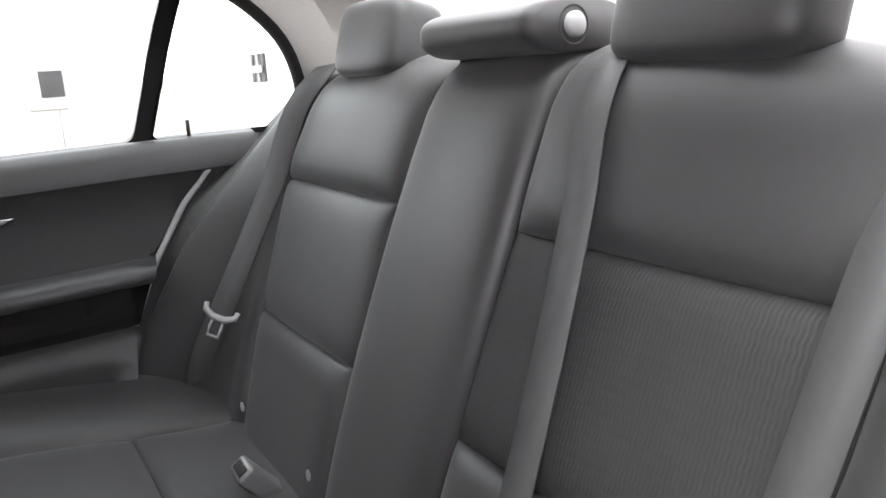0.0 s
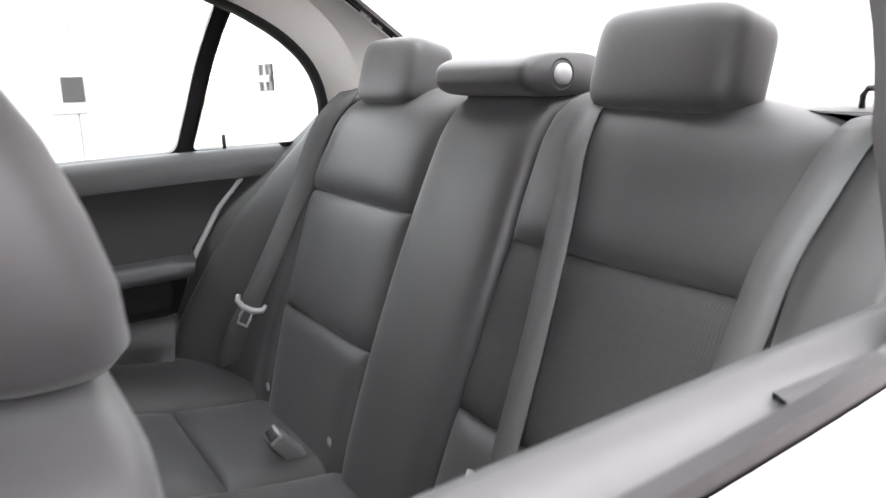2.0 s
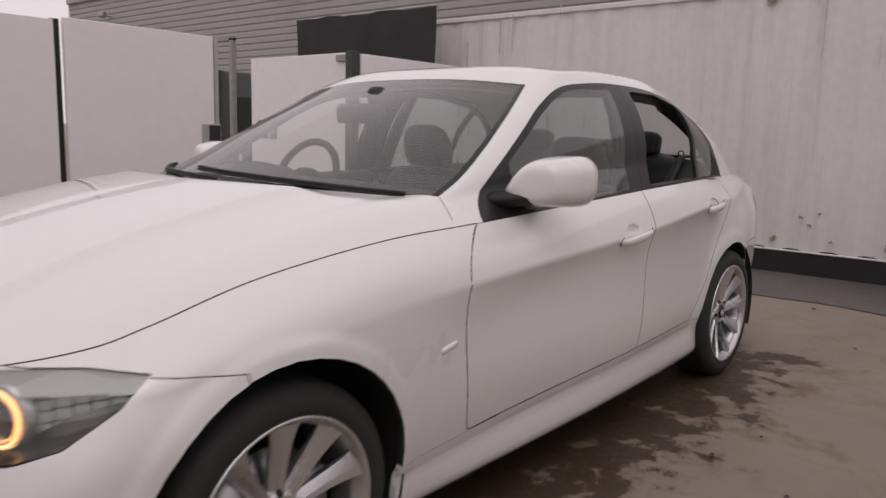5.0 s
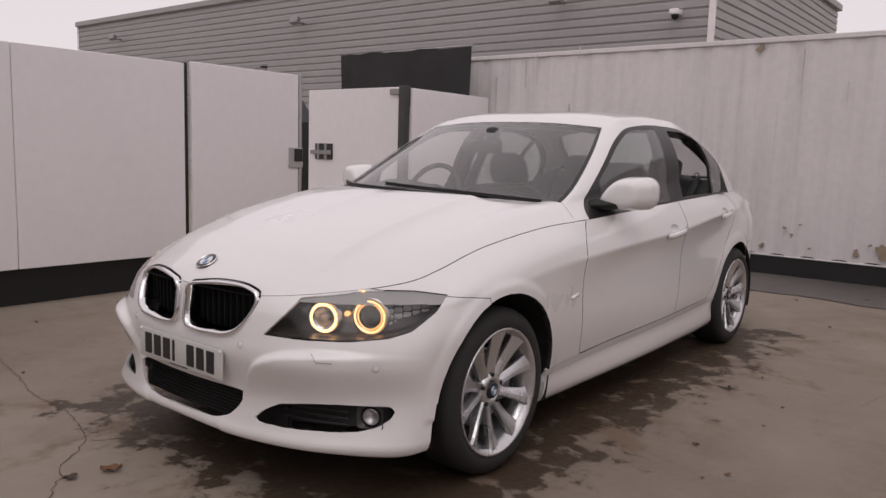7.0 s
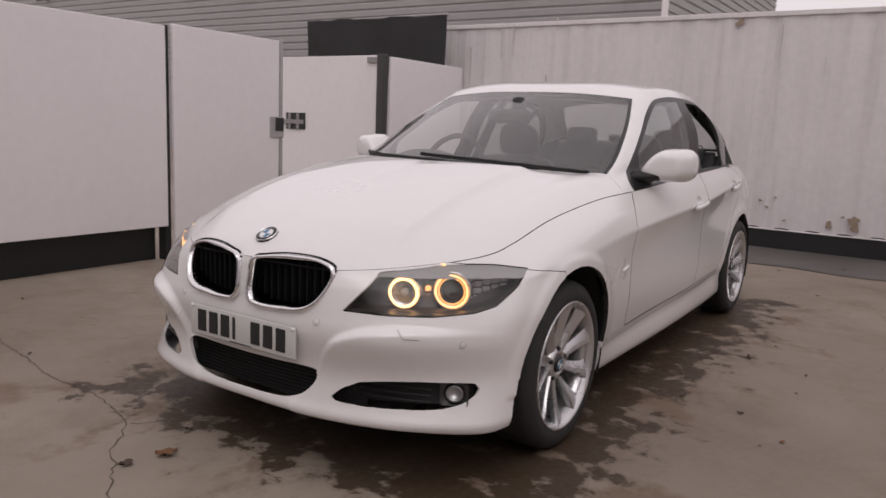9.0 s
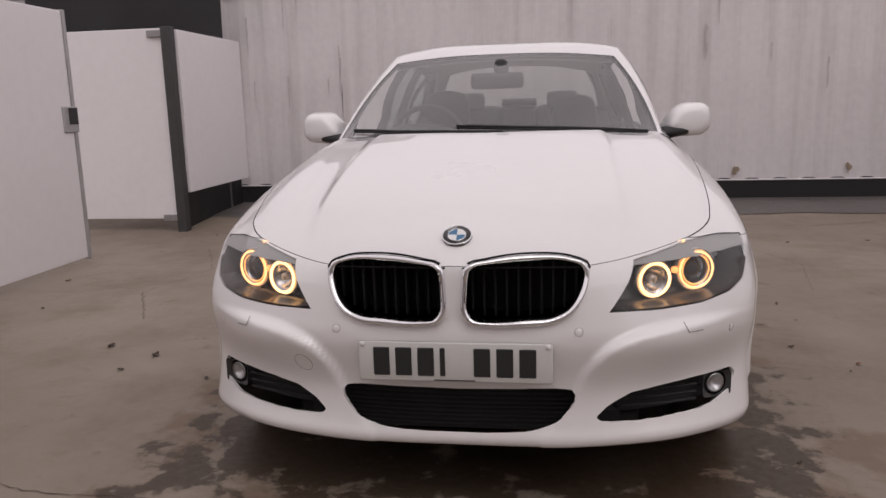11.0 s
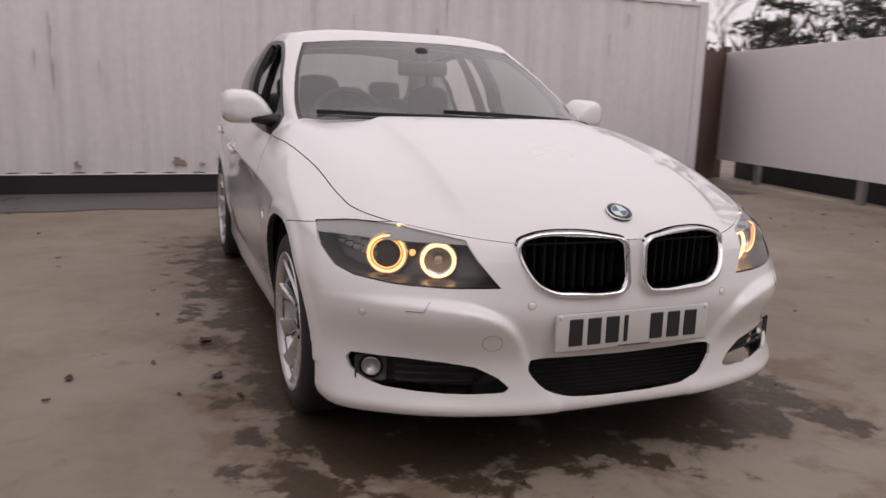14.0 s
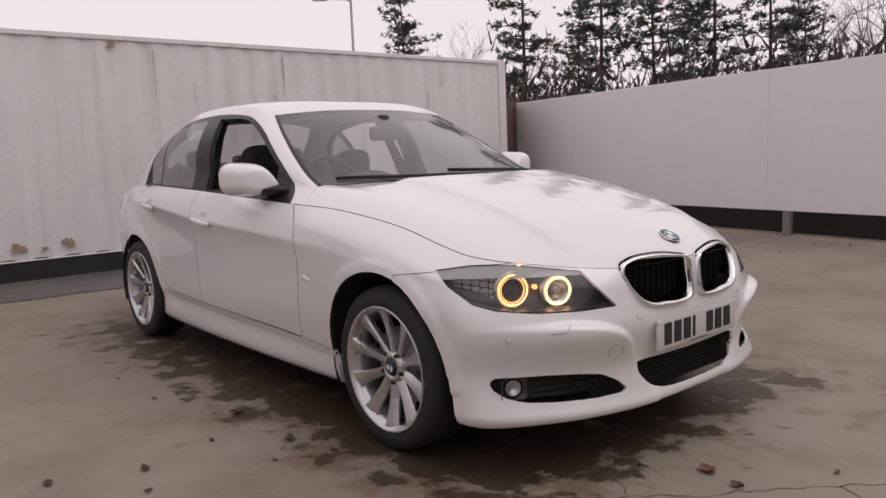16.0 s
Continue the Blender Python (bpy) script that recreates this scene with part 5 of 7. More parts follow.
def kidney_face(x, z):
    """How far forward the nose lies at a kidney."""
    k = (z - .57) / .13
    y = (-.775 + .18 * x * x) * (1 - k) + (-.758 + .49 * x * x) * k
    return y + .6 * max(0.0, z - .700)


grilles = both("grille", lambda b: prism(b, kidney_outline(0.012), -0.60, -0.61), M["dark_void"], car, "black kidney-shaped grille in a chrome surround", False)


def surround(b):
    rings = []
    o0, o1 = kidney_outline(0.010), kidney_outline(-0.007)
    ys = [kidney_face(*p) - .006 - .010 * step((p[1] - .68) / .04) for p in o0]
    for p, q, y0 in zip(o0, o1, ys):
        rings.append([(p[0], y0 + 0.010, p[1]), (p[0], y0 - 0.008, p[1]), ((2 * p[0] + q[0]) / 3, y0 - 0.016, (2 * p[1] + q[1]) / 3), (q[0], y0 - 0.006, q[1]), (q[0], y0 + 0.018, q[1])])
    R = [[b.verts.new(c) for c in r] for r in rings]
    for i in range(len(R)):
        a, c = R[i - 1], R[i]
        for j in range(4):
            b.faces.new((a[j], a[j + 1], c[j + 1], c[j]))
    bmesh.ops.recalc_face_normals(b, faces=b.faces[:])


both("chrome_surround", surround, M["chrome"], grilles, "chrome surround")
both("seam", lambda b: tube(b, [(p[0], kidney_face(*p) - .012, p[1]) for p in kidney_outline(.014) if p[1] > .69], .003, 6), M["void_gloss"], grilles, "black gap below the bonnet")
for k in range(10):
    x = .045 + k * .0305
    lo = float(np.interp(x, [.03, .06, .19, .268, .312, .338, .352], [.59, .565, .562, .572, .598, .634, .67]))
    hi = float(np.interp(x, [.03, .09, .21, .332, .352], [.70, .717, .721, .712, .69]))

    def slat(b, x=x, lo=lo, hi=hi):
        y = kidney_point((x, .63), 0).y + 0.042
        box(b, (x - .0035, y, lo), (x + .0035, y + 0.05, hi - .004), 0.0025, 2)
    both("slat", slat, M["void_gloss"], grilles)

# ---- lower intake, fog lamps ----
bm = bmesh.new()
box(bm, (-.44, -.66, .215), (.44, -.64, .42))
mesh_back = part("lower_grille", bm, M["dark_void"], car, "black lower air intake with a fine mesh", False)
for k in range(9):
    bm = bmesh.new()
    z = .257 + k * .0125
    tube(bm, [(x, -.735 + .18 * abs(x) ** 2, z) for x in np.linspace(-.31, .31, 13)], 0.0025, 6)
    part("slat", bm, M["void_gloss"], mesh_back)
fog_units = []
for i, s in enumerate(("left", "right")):
    b = take((FOG,), s)
    bmesh.ops.translate(b, verts=b.verts[:], vec=(0, 0.075, 0))
    fog_units.append(part("fog_recess", b, M["plastic"], car, "black fog lamp recess in the bumper"))
for k in range(3):
    def bar(b, k=k):
        z = .295 + k * .022
        tube(b, [(x, -.735 + 0.62 * max(0, x - .36) ** 1.6 + 0.06, z) for x in np.linspace(.43, .655, 9)], 0.004, 6)
    both("slat", bar, M["plastic"], fog_units)
FP = Vector((.716, -.542, .326))
fog_m = Matrix.Translation(FP) @ Vector((0.45, -1, 0)).to_track_quat("Z", "Y").to_matrix().to_4x4()
M["bezel_grey"] = mat("dark_grey_bezel", (0.045, 0.043, 0.043), 0.45, var=0.1, scale=20)


def fog_bezel(b):
    """Plate round the lamp, with a round hole."""
    outer, inner_ = [], []
    for a in np.linspace(0, 2 * math.pi, 33)[:-1]:
        ca, sa = math.cos(a), math.sin(a)
        k = 1 / max(abs(ca) / .046, abs(sa) / .038)
        outer.append(fog_m @ Vector((ca * k, sa * k, .010 - .10 * abs(ca * k) ** 1.5)))
        inner_.append(fog_m @ Vector((ca * .036, sa * .036, -.002)))
    V0, V1 = [b.verts.new(p) for p in outer], [b.verts.new(p) for p in inner_]
    for i in range(32):
        b.faces.new((V0[i - 1], V0[i], V1[i], V1[i - 1]))
    bmesh.ops.recalc_face_normals(b, faces=b.faces[:])


both("lamp_bezel", fog_bezel, M["bezel_grey"], fog_units, "dark grey bezel round the fog lamp")
both("lamp_bowl", lambda b: (lathe(b, [(.028, .0), (.026, .003), (.022, -.004), (.013, -.013), (.0001, -.016)], 28, "z", fog_m), bmesh.ops.recalc_face_normals(b, faces=b.faces[:])), M["satin"], fog_units, "round silver fog lamp")
both("lamp_glass", lambda b: disc(b, fog_m, .028, .004, .003), M["lens"], fog_units)

# ---- headlamps ----
lamps = []
for i, s in enumerate(("left", "right")):
    b = take((LAMP,), s)
    lamps.append(part("headlamp", b, M["lens"], car, "clear wrap-round headlamp with two glowing rings"))
    lamps[-1].visible_shadow = False
    b = take((LAMP,), s)
    sg = 1 if s == "left" else -1
    for v in b.verts:
        v.co += Vector((-0.06 * sg, 0.085, 0))
        v.co.z += (0.645 - v.co.z) * 0.06
    b.normal_update()
    rim = [e for e in b.edges if len(e.link_faces) == 1]
    r = bmesh.ops.extrude_edge_only(b, edges=rim)
    for v in [g for g in r["geom"] if isinstance(g, bmesh.types.BMVert)]:
        v.co -= Vector((-0.058 * sg, 0.081, 0))
    part("housing", b, M["lamp_dark"], lamps[-1], "dark grey lamp housing")
LD = Vector((0.42, -1, 0.02)).normalized()


def lamp_frame(c):
    return Matrix.Translation(c) @ LD.to_track_quat("Z", "Y").to_matrix().to_4x4()


OUT_C, IN_C = Vector((.661, -.500, .646)), Vector((.536, -.590, .637))
for c, r, th, glow in ((OUT_C, .052, .0030, M["amber"]), (IN_C, .045, .0042, M["amber_hot"])):
    m = lamp_frame(c)
    both("ring_light", lambda b: lathe(b, [(r + th * math.cos(t), th * math.sin(t)) for t in np.linspace(0, 2 * math.pi, 9)[:-1]], 44, "z", m, True), glow, lamps, "glowing warm ring")
    both("bezel", lambda b: (lathe(b, [(r + .012, -.03), (r + .010, -.002), (r + .006, -.006), (r - .008, -.006), (r - .012, -.03)], 40, "z", m), bmesh.ops.recalc_face_normals(b, faces=b.faces[:])), M["reflector"], lamps, "silver lamp bezel")
both("ring_light", lambda b: lathe(b, [(.042 + .0018 * math.cos(t), .0018 * math.sin(t)) for t in np.linspace(0, 2 * math.pi, 9)[:-1]], 44, "z", lamp_frame(OUT_C + LD * -.004), True), M["amber_dim"], lamps, "thin inner glowing ring")
mo = lamp_frame(OUT_C + LD * -0.03)
both("projector_lens", lambda b: (lathe(b, [(.0001, .022), (.013, .020), (.024, .013), (.030, .002), (.032, -.02)], 32, "z", mo), bmesh.ops.recalc_face_normals(b, faces=b.faces[:])), M["gloss_black"], lamps, "dark glass projector lens")
mi = lamp_frame(IN_C + LD * -0.008)
both("reflector_bowl", lambda b: (lathe(b, [(.040, .0), (.032, -.015), (.017, -.026), (.0001, -.030)], 32, "z", mi), bmesh.ops.recalc_face_normals(b, faces=b.faces[:])), M["reflector"], lamps, "faceted reflector bowl")
both("bulb", lambda b: disc(b, lamp_frame(IN_C + LD * -0.02), .012, .014, .004, 16), M["satin"], lamps)
both("side_glow", lambda b: disc(b, lamp_frame((OUT_C + IN_C) / 2 + LD * -.004 + Vector((0, 0, .012))), .009, .004, .003, 16), M["amber_dim"], lamps, "small amber glow between the rings")
for iu in range(5):
    for iz in range(4):
        c = Vector((.715 + iu * .0165, -.455 + iu * .0275, .612 + iz * .0225 + 0.004 * iu))
        if iu == 4 and iz == 0:
            continue
        wv = Vector((0.85, -0.5, 0)).to_track_quat("Z", "Y").to_matrix().to_4x4()
        both("indicator_cell", lambda b: box(b, (-.0145, -.0095, -.01), (.0145, .0095, .004), .003, 1, Matrix.Translation(c + Vector((-.034, .03, 0))) @ wv), M["led_clear"], lamps)
for i, side_ in enumerate(("left", "right")):
    inward = Vector((-.42 * (1 if i == 0 else -1), 1, -.02)).normalized()
    b = take((LAMP,), side_)
    bmesh.ops.bisect_plane(b, geom=b.verts[:] + b.edges[:] + b.faces[:], plane_co=(0, 0, .690), plane_no=(0, 0, 1), clear_inner=True)
    for v in b.verts:
        v.co += inward * .007 + Vector((0, 0, -.002))
    low = [e for e in b.edges if len(e.link_faces) == 1 and max(v.co.z for v in e.verts) < .689]
    r = bmesh.ops.extrude_edge_only(b, edges=low)
    for v in [g for g in r["geom"] if isinstance(g, bmesh.types.BMVert)]:
        v.co += inward * .03
    part("brow", b, M["lamp_brow"], lamps[i], "grey brow over the lamp rings")
both("brow_glow", lambda b: box(b, (-.022, -.004, -.004), (.022, .004, .004), .002, 1, Matrix.Translation((.607, -.498, .727)) @ Vector((0.42, -1, 0.3)).to_track_quat("Z", "Y").to_matrix().to_4x4()), M["amber"], lamps, "thin amber light strip")

# ---- number plate: letters as plain bars ----
plate = new("number_plate")
plate.parent = car
tagged(plate, "white number plate with a row of black bars")
bm = bmesh.new()
box(bm, (-.26, -.794, .400), (.26, -.785, .512), .006, 2)
part("plate", bm, M["plate"], plate)
for i in range(7):
    x = -.218 + i * .060 + (.030 if i > 3 else 0)
    bm = bmesh.new()
    box(bm, (x, -.7975, .418), (x + (.044 if i != 3 else .014), -.793, .496), .002, 1)
    part("bar", bm, M["ink"], plate, smooth=False)
for sx, sz in ((-.247, .503), (.247, .503)):
    bm = bmesh.new()
    disc(bm, Matrix.Translation((sx, -.794, sz)) @ Vector((0, -1, 0)).to_track_quat("Z", "Y").to_matrix().to_4x4(), .007, .004, .002, 12)
    part("screw_cap", bm, M["badge_white"], plate)
bm = bmesh.new()
box(bm, (-.055, -.7955, .405), (.055, -.793, .408), 0)
part("bar", bm, M["ink"], plate, smooth=False)
bm = bmesh.new()
box(bm, (-.2, -.786, .41), (.2, -.755, .505), .004, 1)
part("plate_backing", bm, M["plastic"], plate)

# ---- round badge ----
badge = new("badge")
badge.parent = car
tagged(badge, "round badge in dark, blue and white quarters")
hit, nrm = on_body((0.0015, -.672, 1.2), (0, 0, -1))
nrm.x = 0
bmx = frame_on(Vector((0, hit.y, hit.z)), nrm, 0.001, (0, 0.6, 0.8))
bm = bmesh.new()
lathe(bm, [(.0001, .005), (.040, .005), (.041, .003), (.041, -.004)], 40, "z", bmx)
bmesh.ops.recalc_face_normals(bm, faces=bm.faces[:])
part("disc", bm, M["gloss_black"], badge)
for r0, r1 in ((.0385, .041), (.0235, .0252)):
    bm = bmesh.new()
    ring(bm, bmx, r0, r1, .0065, 40)
    part("chrome_ring", bm, M["chrome"], badge)
for k in range(4):
    bm = bmesh.new()
    a0 = math.pi / 2 * k
    vs = [bm.verts.new(bmx @ Vector((0, 0, .0062)))] + [bm.verts.new(bmx @ Vector((.0236 * math.cos(a0 + t), .0236 * math.sin(a0 + t), .0062))) for t in np.linspace(0, math.pi / 2, 9)]
    bm.faces.new(vs)
    part("quarter", bm, M["badge_white" if k % 2 == 0 else "badge_blue"], badge, smooth=False)

# ---- sensors, towing-eye cover, washer flaps, side repeaters ----
for p in ((.325, .537), (.772, .497)):
    way = (0, 1, 0) if p[0] < .5 else (-0.6, 0.8, 0)
    org = (p[0], -1.5, p[1]) if p[0] < .5 else (.772 + .6, -.59 - .8, p[1])
    hit, nrm = on_body(org, way)
    both("parking_sensor", lambda b: disc(b, frame_on(hit, nrm), .0105, .0009, .0005, 20), M["paint"], bumper, "small round parking sensor")
    both("sensor_ring", lambda b: ring(b, frame_on(hit, nrm), .0108, .0122, .0006, 24), M["galv_pale"], bumper)
hit, nrm = on_body((.43, -1.5, .432), (0, 1, 0))
tow_m = flip(frame_on(hit, nrm))
bm = bmesh.new()
ring(bm, tow_m, .0275, .0287, .0009, 36)
part("towing_eye_cover", bm, M["galv"], bumper, "round towing-eye cover line")
wh, wn_ = on_body((.60 + .3, -.60 - .9, .527), (-0.3, 0.9, 0))


def washer(b):
    m = frame_on(wh, wn_)
    tube(b, [m @ Vector(q) for q in ((-.034, .022, .0005), (-.018, -.008, .0007), (.034, -.010, .0005))], 0.0012, 5)


both("washer_flap", washer, M["galv"], bumper, "outline of the lamp washer flap")
hit_i, nrm_i = on_body((1.4, .525, .610), (-1, 0, 0))
both("side_repeater", lambda b: box(b, (-.038, -.0105, -.012), (.038, .0105, .006), .0095, 4, frame_on(hit_i, nrm_i, 0, (0, -.16, 1))), M["led_clear"], wings, "small clear side repeater")

# ---- door handles ----


def door_handle(y, z, doors, reach):
    hit, nrm = on_body((1.4, y, z), (-1, 0, 0))
    m = frame_on(hit, nrm, 0, (0, -0.085, 1))

    def grip(b):
        rings = []
        for t in np.linspace(-1, 1, 15):
            w = .0175 * (1 - .45 * abs(t) ** 4)
            lift = .017 * (1 - abs(t) ** 6) + .001
            th = .011 * (1 - .35 * abs(t) ** 3)
            cx = reach * t
            rings.append([m @ Vector((cx, w * math.sin(a), lift + th * math.cos(a))) for a in np.linspace(0, 2 * math.pi, 11)[:-1]])
        loft(b, rings)
        bmesh.ops.recalc_face_normals(b, faces=b.faces[:])

    both("handle", grip, M["paint"], doors, "white door handle over a hollow")

    for sgn in (-1, 1):
        def gapline(b, sgn=sgn):
            pts = [m @ Vector((sgn * (reach + .003 - .010 * k * k), -.016 + .018 * (k + 1), .004)) for k in np.linspace(-1, 1, 7)]
            tube(b, pts, 0.0013, 6)
        both("gap", gapline, M["plastic"], doors)


door_handle(1.594, .810, doors_f, .122)
door_handle(2.438, .868, doors_r, .098)

# ---- mirrors ----
MIRROR_LINE = [tuple(q) for q in sample(spline([(-.062, .046), (-.030, .068), (.03, .076), (.080, .070), (.104, .046), (.110, .0), (.104, -.046), (.078, -.072), (.02, -.080), (-.05, -.078), (-.090, -.066), (-.118, -.042), (-.098, .002), (-.062, .046)]), 41)[:-1]]


def mirror_shell(b):
    rings = []
    for t in np.linspace(0, 1, 15):
        # from the back of the housing (front of the car) to the glass
        ph = .012 + (math.pi / 2 - .012) * t
        y = .872 + .178 * (1 - math.cos(ph))
        sc = math.sin(ph) ** .36
        hw, hh = .104 * sc, .082 * sc
        ring_pts = [(.872 + (px - .01) * sc + .010 * (sc - 1), y + 0.2 * px * sc + .01, 1.028 + (pz + .005) * sc) for px, pz in MIRROR_LINE]
        rings.append(ring_pts)
    loft(b, rings)
    bmesh.ops.recalc_face_normals(b, faces=b.faces[:])


mirrors = both("door_mirror", mirror_shell, M["paint"], doors_f, "white door mirror on a black foot")


def mirror_foot(b):
    rings = []
    for t in np.linspace(0, 1, 8):
        c = Vector((.735, .90, .972)).lerp(Vector((.855, .94, .985)), t)
        w, h = .075 - .02 * t, .030 - .008 * t
        rings.append([(c.x, c.y + w * math.cos(a), c.z + h * math.sin(a)) for a in np.linspace(0, 2 * math.pi, 15)[:-1]])
    loft(b, rings)
    bmesh.ops.recalc_face_normals(b, faces=b.faces[:])


both("mirror_foot", mirror_foot, M["plastic"], doors_f, "black mirror foot")

# ---- wipers ----
def wiper(pts, parent):
    bm = bmesh.new()
    tube(bm, pts, 0.0055, 8)
    w = part("wiper", bm, M["plastic"], parent, "black wiper arm and blade")
    bm = bmesh.new()
    tube(bm, [(x, y - .004, z - .008) for x, y, z in pts], 0.004, 6)
    part("blade", bm, M["plastic"], w)


def screen_at(x, dz):
    q = scr[:, min(71, int(abs(x) / .70 * 71))]
    k = np.interp(dz, q[:, 2] - q[0, 2], np.arange(len(q)))
    p = q[int(round(float(k)))]
    return (math.copysign(abs(p[0]), x), p[1] - .012, p[2] + .009)


wiper([screen_at(x, d) for x, d in ((.62, .0), (.45, .004), (.25, .010), (.02, .018), (-.12, .024))], car)
wiper([screen_at(x, d) for x, d in ((.05, .0), (-.15, .004), (-.35, .012), (-.50, .020), (-.60, .026))], car)
bm = bmesh.new()
grid_mesh(bm, [[(q[0] * sg * 0.985, q[1] - 0.035 + d, q[2] - .004 - 0.10 * (d > 0.02)) for d in (0, .03, .06)] for sg in (1,) for q in sample(ws_base, 24)] )
part("cowl_panel", bm, M["plastic"], car, "black cowl panel")
bm = bmesh.new()
grid_mesh(bm, [[(-q[0] * 0.985, q[1] - 0.035 + d, q[2] - .004 - 0.10 * (d > 0.02)) for d in (0, .03, .06)] for q in sample(ws_base, 24)])
part("cowl_panel", bm, M["plastic"], car, "black cowl panel")

# sensor pod behind the mirror at the top of the windscreen and the interior mirror
bm = bmesh.new()
box(bm, (-.036, 1.075, 1.262), (.036, 1.15, 1.336), .028, 4)
pod = part("sensor_pod", bm, M["plastic"], car, "black sensor pod at the windscreen top")
bm = bmesh.new()
box(bm, (-.141, 1.02, 1.195), (.112, 1.055, 1.27), .022, 4)
part("interior_mirror", bm, M["plastic"], car, "black interior mirror")
bm = bmesh.new()
box(bm, (-.127, 1.053, 1.208), (.098, 1.059, 1.257), .003, 1)
part("mirror_glass", bm, M["chrome"], car)


# ==== inside the car ====
M["seat"] = mat("dark_grey_leatherette", (0.034, 0.0335, 0.034), 0.5, var=0.06, scale=5, bump=0.04, bscale=900, sheen=0.15)
M["trim_dark"] = mat("dark_trim_plastic", (0.026, 0.026, 0.0265), 0.5, var=0.1, scale=10, bump=0.05, bscale=700)
M["trim_grey"] = mat("grey_door_top", (0.042, 0.042, 0.043), 0.5, var=0.06, scale=10, bump=0.05, bscale=700)
M["wood_gloss"] = mat("dark_gloss_inlay", (0.012, 0.011, 0.011), 0.12, var=0.1, scale=10)
M["headliner"] = mat("pale_headliner_cloth", (0.56, 0.55, 0.52), 0.9, var=0.03, scale=20, bump=0.05, bscale=600)
M["belt"] = mat("grey_seat_belt", (0.07, 0.07, 0.0705), 0.6, var=0.05, scale=30, bump=0.08, bscale=1500)
M["carpet"] = mat("black_carpet", (0.014, 0.014, 0.014), 0.95, var=0.2, scale=40, bump=0.4, bscale=700)
M["tongue"] = mat("grey_metal_tongue", (0.42, 0.42, 0.43), 0.35, metal=0.6, var=0.05)
M["seal"] = mat("pale_seal", (0.30, 0.30, 0.30), 0.5, var=0.03)
M["button"] = mat("grey_button", (0.32, 0.32, 0.32), 0.35, var=0.03)
M["buckle"] = mat("grey_buckle", (0.20, 0.20, 0.202), 0.3, metal=0.3, var=0.05)
M["shelf"] = mat("grey_parcel_shelf", (0.16, 0.16, 0.16), 0.9, var=0.06, scale=30, bump=0.05, bscale=700)


def ribbed(name, color):
    """Cloth with fine upright ribs of a zigzag weave."""
    m = mat(name, color, 0.75, var=0.06, scale=8)
    n, l = m.node_tree.nodes, m.node_tree.links
    b = n["Principled BSDF"]
    tc = n.new("ShaderNodeTexCoord")
    sp = n.new("ShaderNodeSeparateXYZ")
    l.new(tc.outputs["Object"], sp.inputs[0])

    def mth(op, a, c):
        q = n.new("ShaderNodeMath")
        q.operation = op
        for i, x in enumerate((a, c)):
            if isinstance(x, (int, float)):
                q.inputs[i].default_value = x
            elif x is not None:
                l.new(x, q.inputs[i])
        return q.outputs[0]
    zig = mth("MULTIPLY", mth("PINGPONG", mth("MULTIPLY", sp.outputs[2], 130.0), 1.0), 0.0011)
    u = mth("ADD", sp.outputs[0], zig)
    rib = mth("SINE", mth("MULTIPLY", u, 2 * math.pi / 0.0047), None)
    cross = mth("SINE", mth("MULTIPLY", sp.outputs[2], 2 * math.pi / 0.011), None)
    h = mth("ADD", rib, mth("MULTIPLY", cross, 0.2))
    bp = n.new("ShaderNodeBump")
    bp.inputs["Strength"].default_value = 0.22
    bp.inputs["Distance"].default_value = 0.0012
    l.new(h, bp.inputs["Height"])
    l.new(bp.outputs[0], b.inputs["Normal"])
    return m


M["ribbed"] = ribbed("ribbed_grey_cloth", (0.032, 0.0315, 0.032))


def pillow(bm, c, h, e=(0.35, 0.35), m=None, nu=28, nv=18):
    """A soft block: centre, half sizes, roundness in plan and in height."""
    def sg(v, p):
        return math.copysign(abs(v) ** p, v)
    rings = []
    for j in range(nv + 1):
        ph = -math.pi / 2 + math.pi * j / nv
        ring_pts = []
        for i in range(nu):
            th = 2 * math.pi * i / nu
            p = Vector((h[0] * sg(math.cos(ph), e[1]) * sg(math.cos(th), e[0]), h[1] * sg(math.cos(ph), e[1]) * sg(math.sin(th), e[0]), h[2] * sg(math.sin(ph), e[1])))
            p = (m @ p if m else p) + Vector(c)
            ring_pts.append(p)
        rings.append(ring_pts)
    loft(bm, rings, cap=False)
    bmesh.ops.remove_doubles(bm, verts=bm.verts[:], dist=1e-4)
    bmesh.ops.recalc_face_normals(bm, faces=bm.faces[:])


# the line of the rear seat back, from its foot over its top edge
BACK = spline([(2.447, .47), (2.499, .60), (2.539, .70), (2.579, .80), (2.619, .90), (2.657, .995), (2.680, 1.045), (2.708, 1.078), (2.745, 1.092), (2.80, 1.094)])
bk = np.array([BACK(k) for k in np.linspace(0, BACK.knots[-1], 200)])
bs = np.linspace(0, BACK.knots[-1], 200)


def s_of(z):
    return float(np.interp(z, bk[:160, 1], bs[:160]))


def back_point(x, s, lift=0.0):
    p = BACK(s)
    a, b = BACK(max(0, s - .005)), BACK(min(BACK.knots[-1], s + .005))
    t = (b - a) / np.linalg.norm(b - a)
    n = (-t[1], t[0])
    drop = (.040 if x > 0 else .014) * step((abs(x) - .28) / .28) * step((p[1] - .93) / .12)
    wing = max(0.0, abs(x) - .535)
    fwd = 2.1 * wing ** 1.35 * step((1.09 - p[1]) / .30)
    return Vector((x, p[0] + n[0] * lift - fwd, p[1] + n[1] * lift - drop))


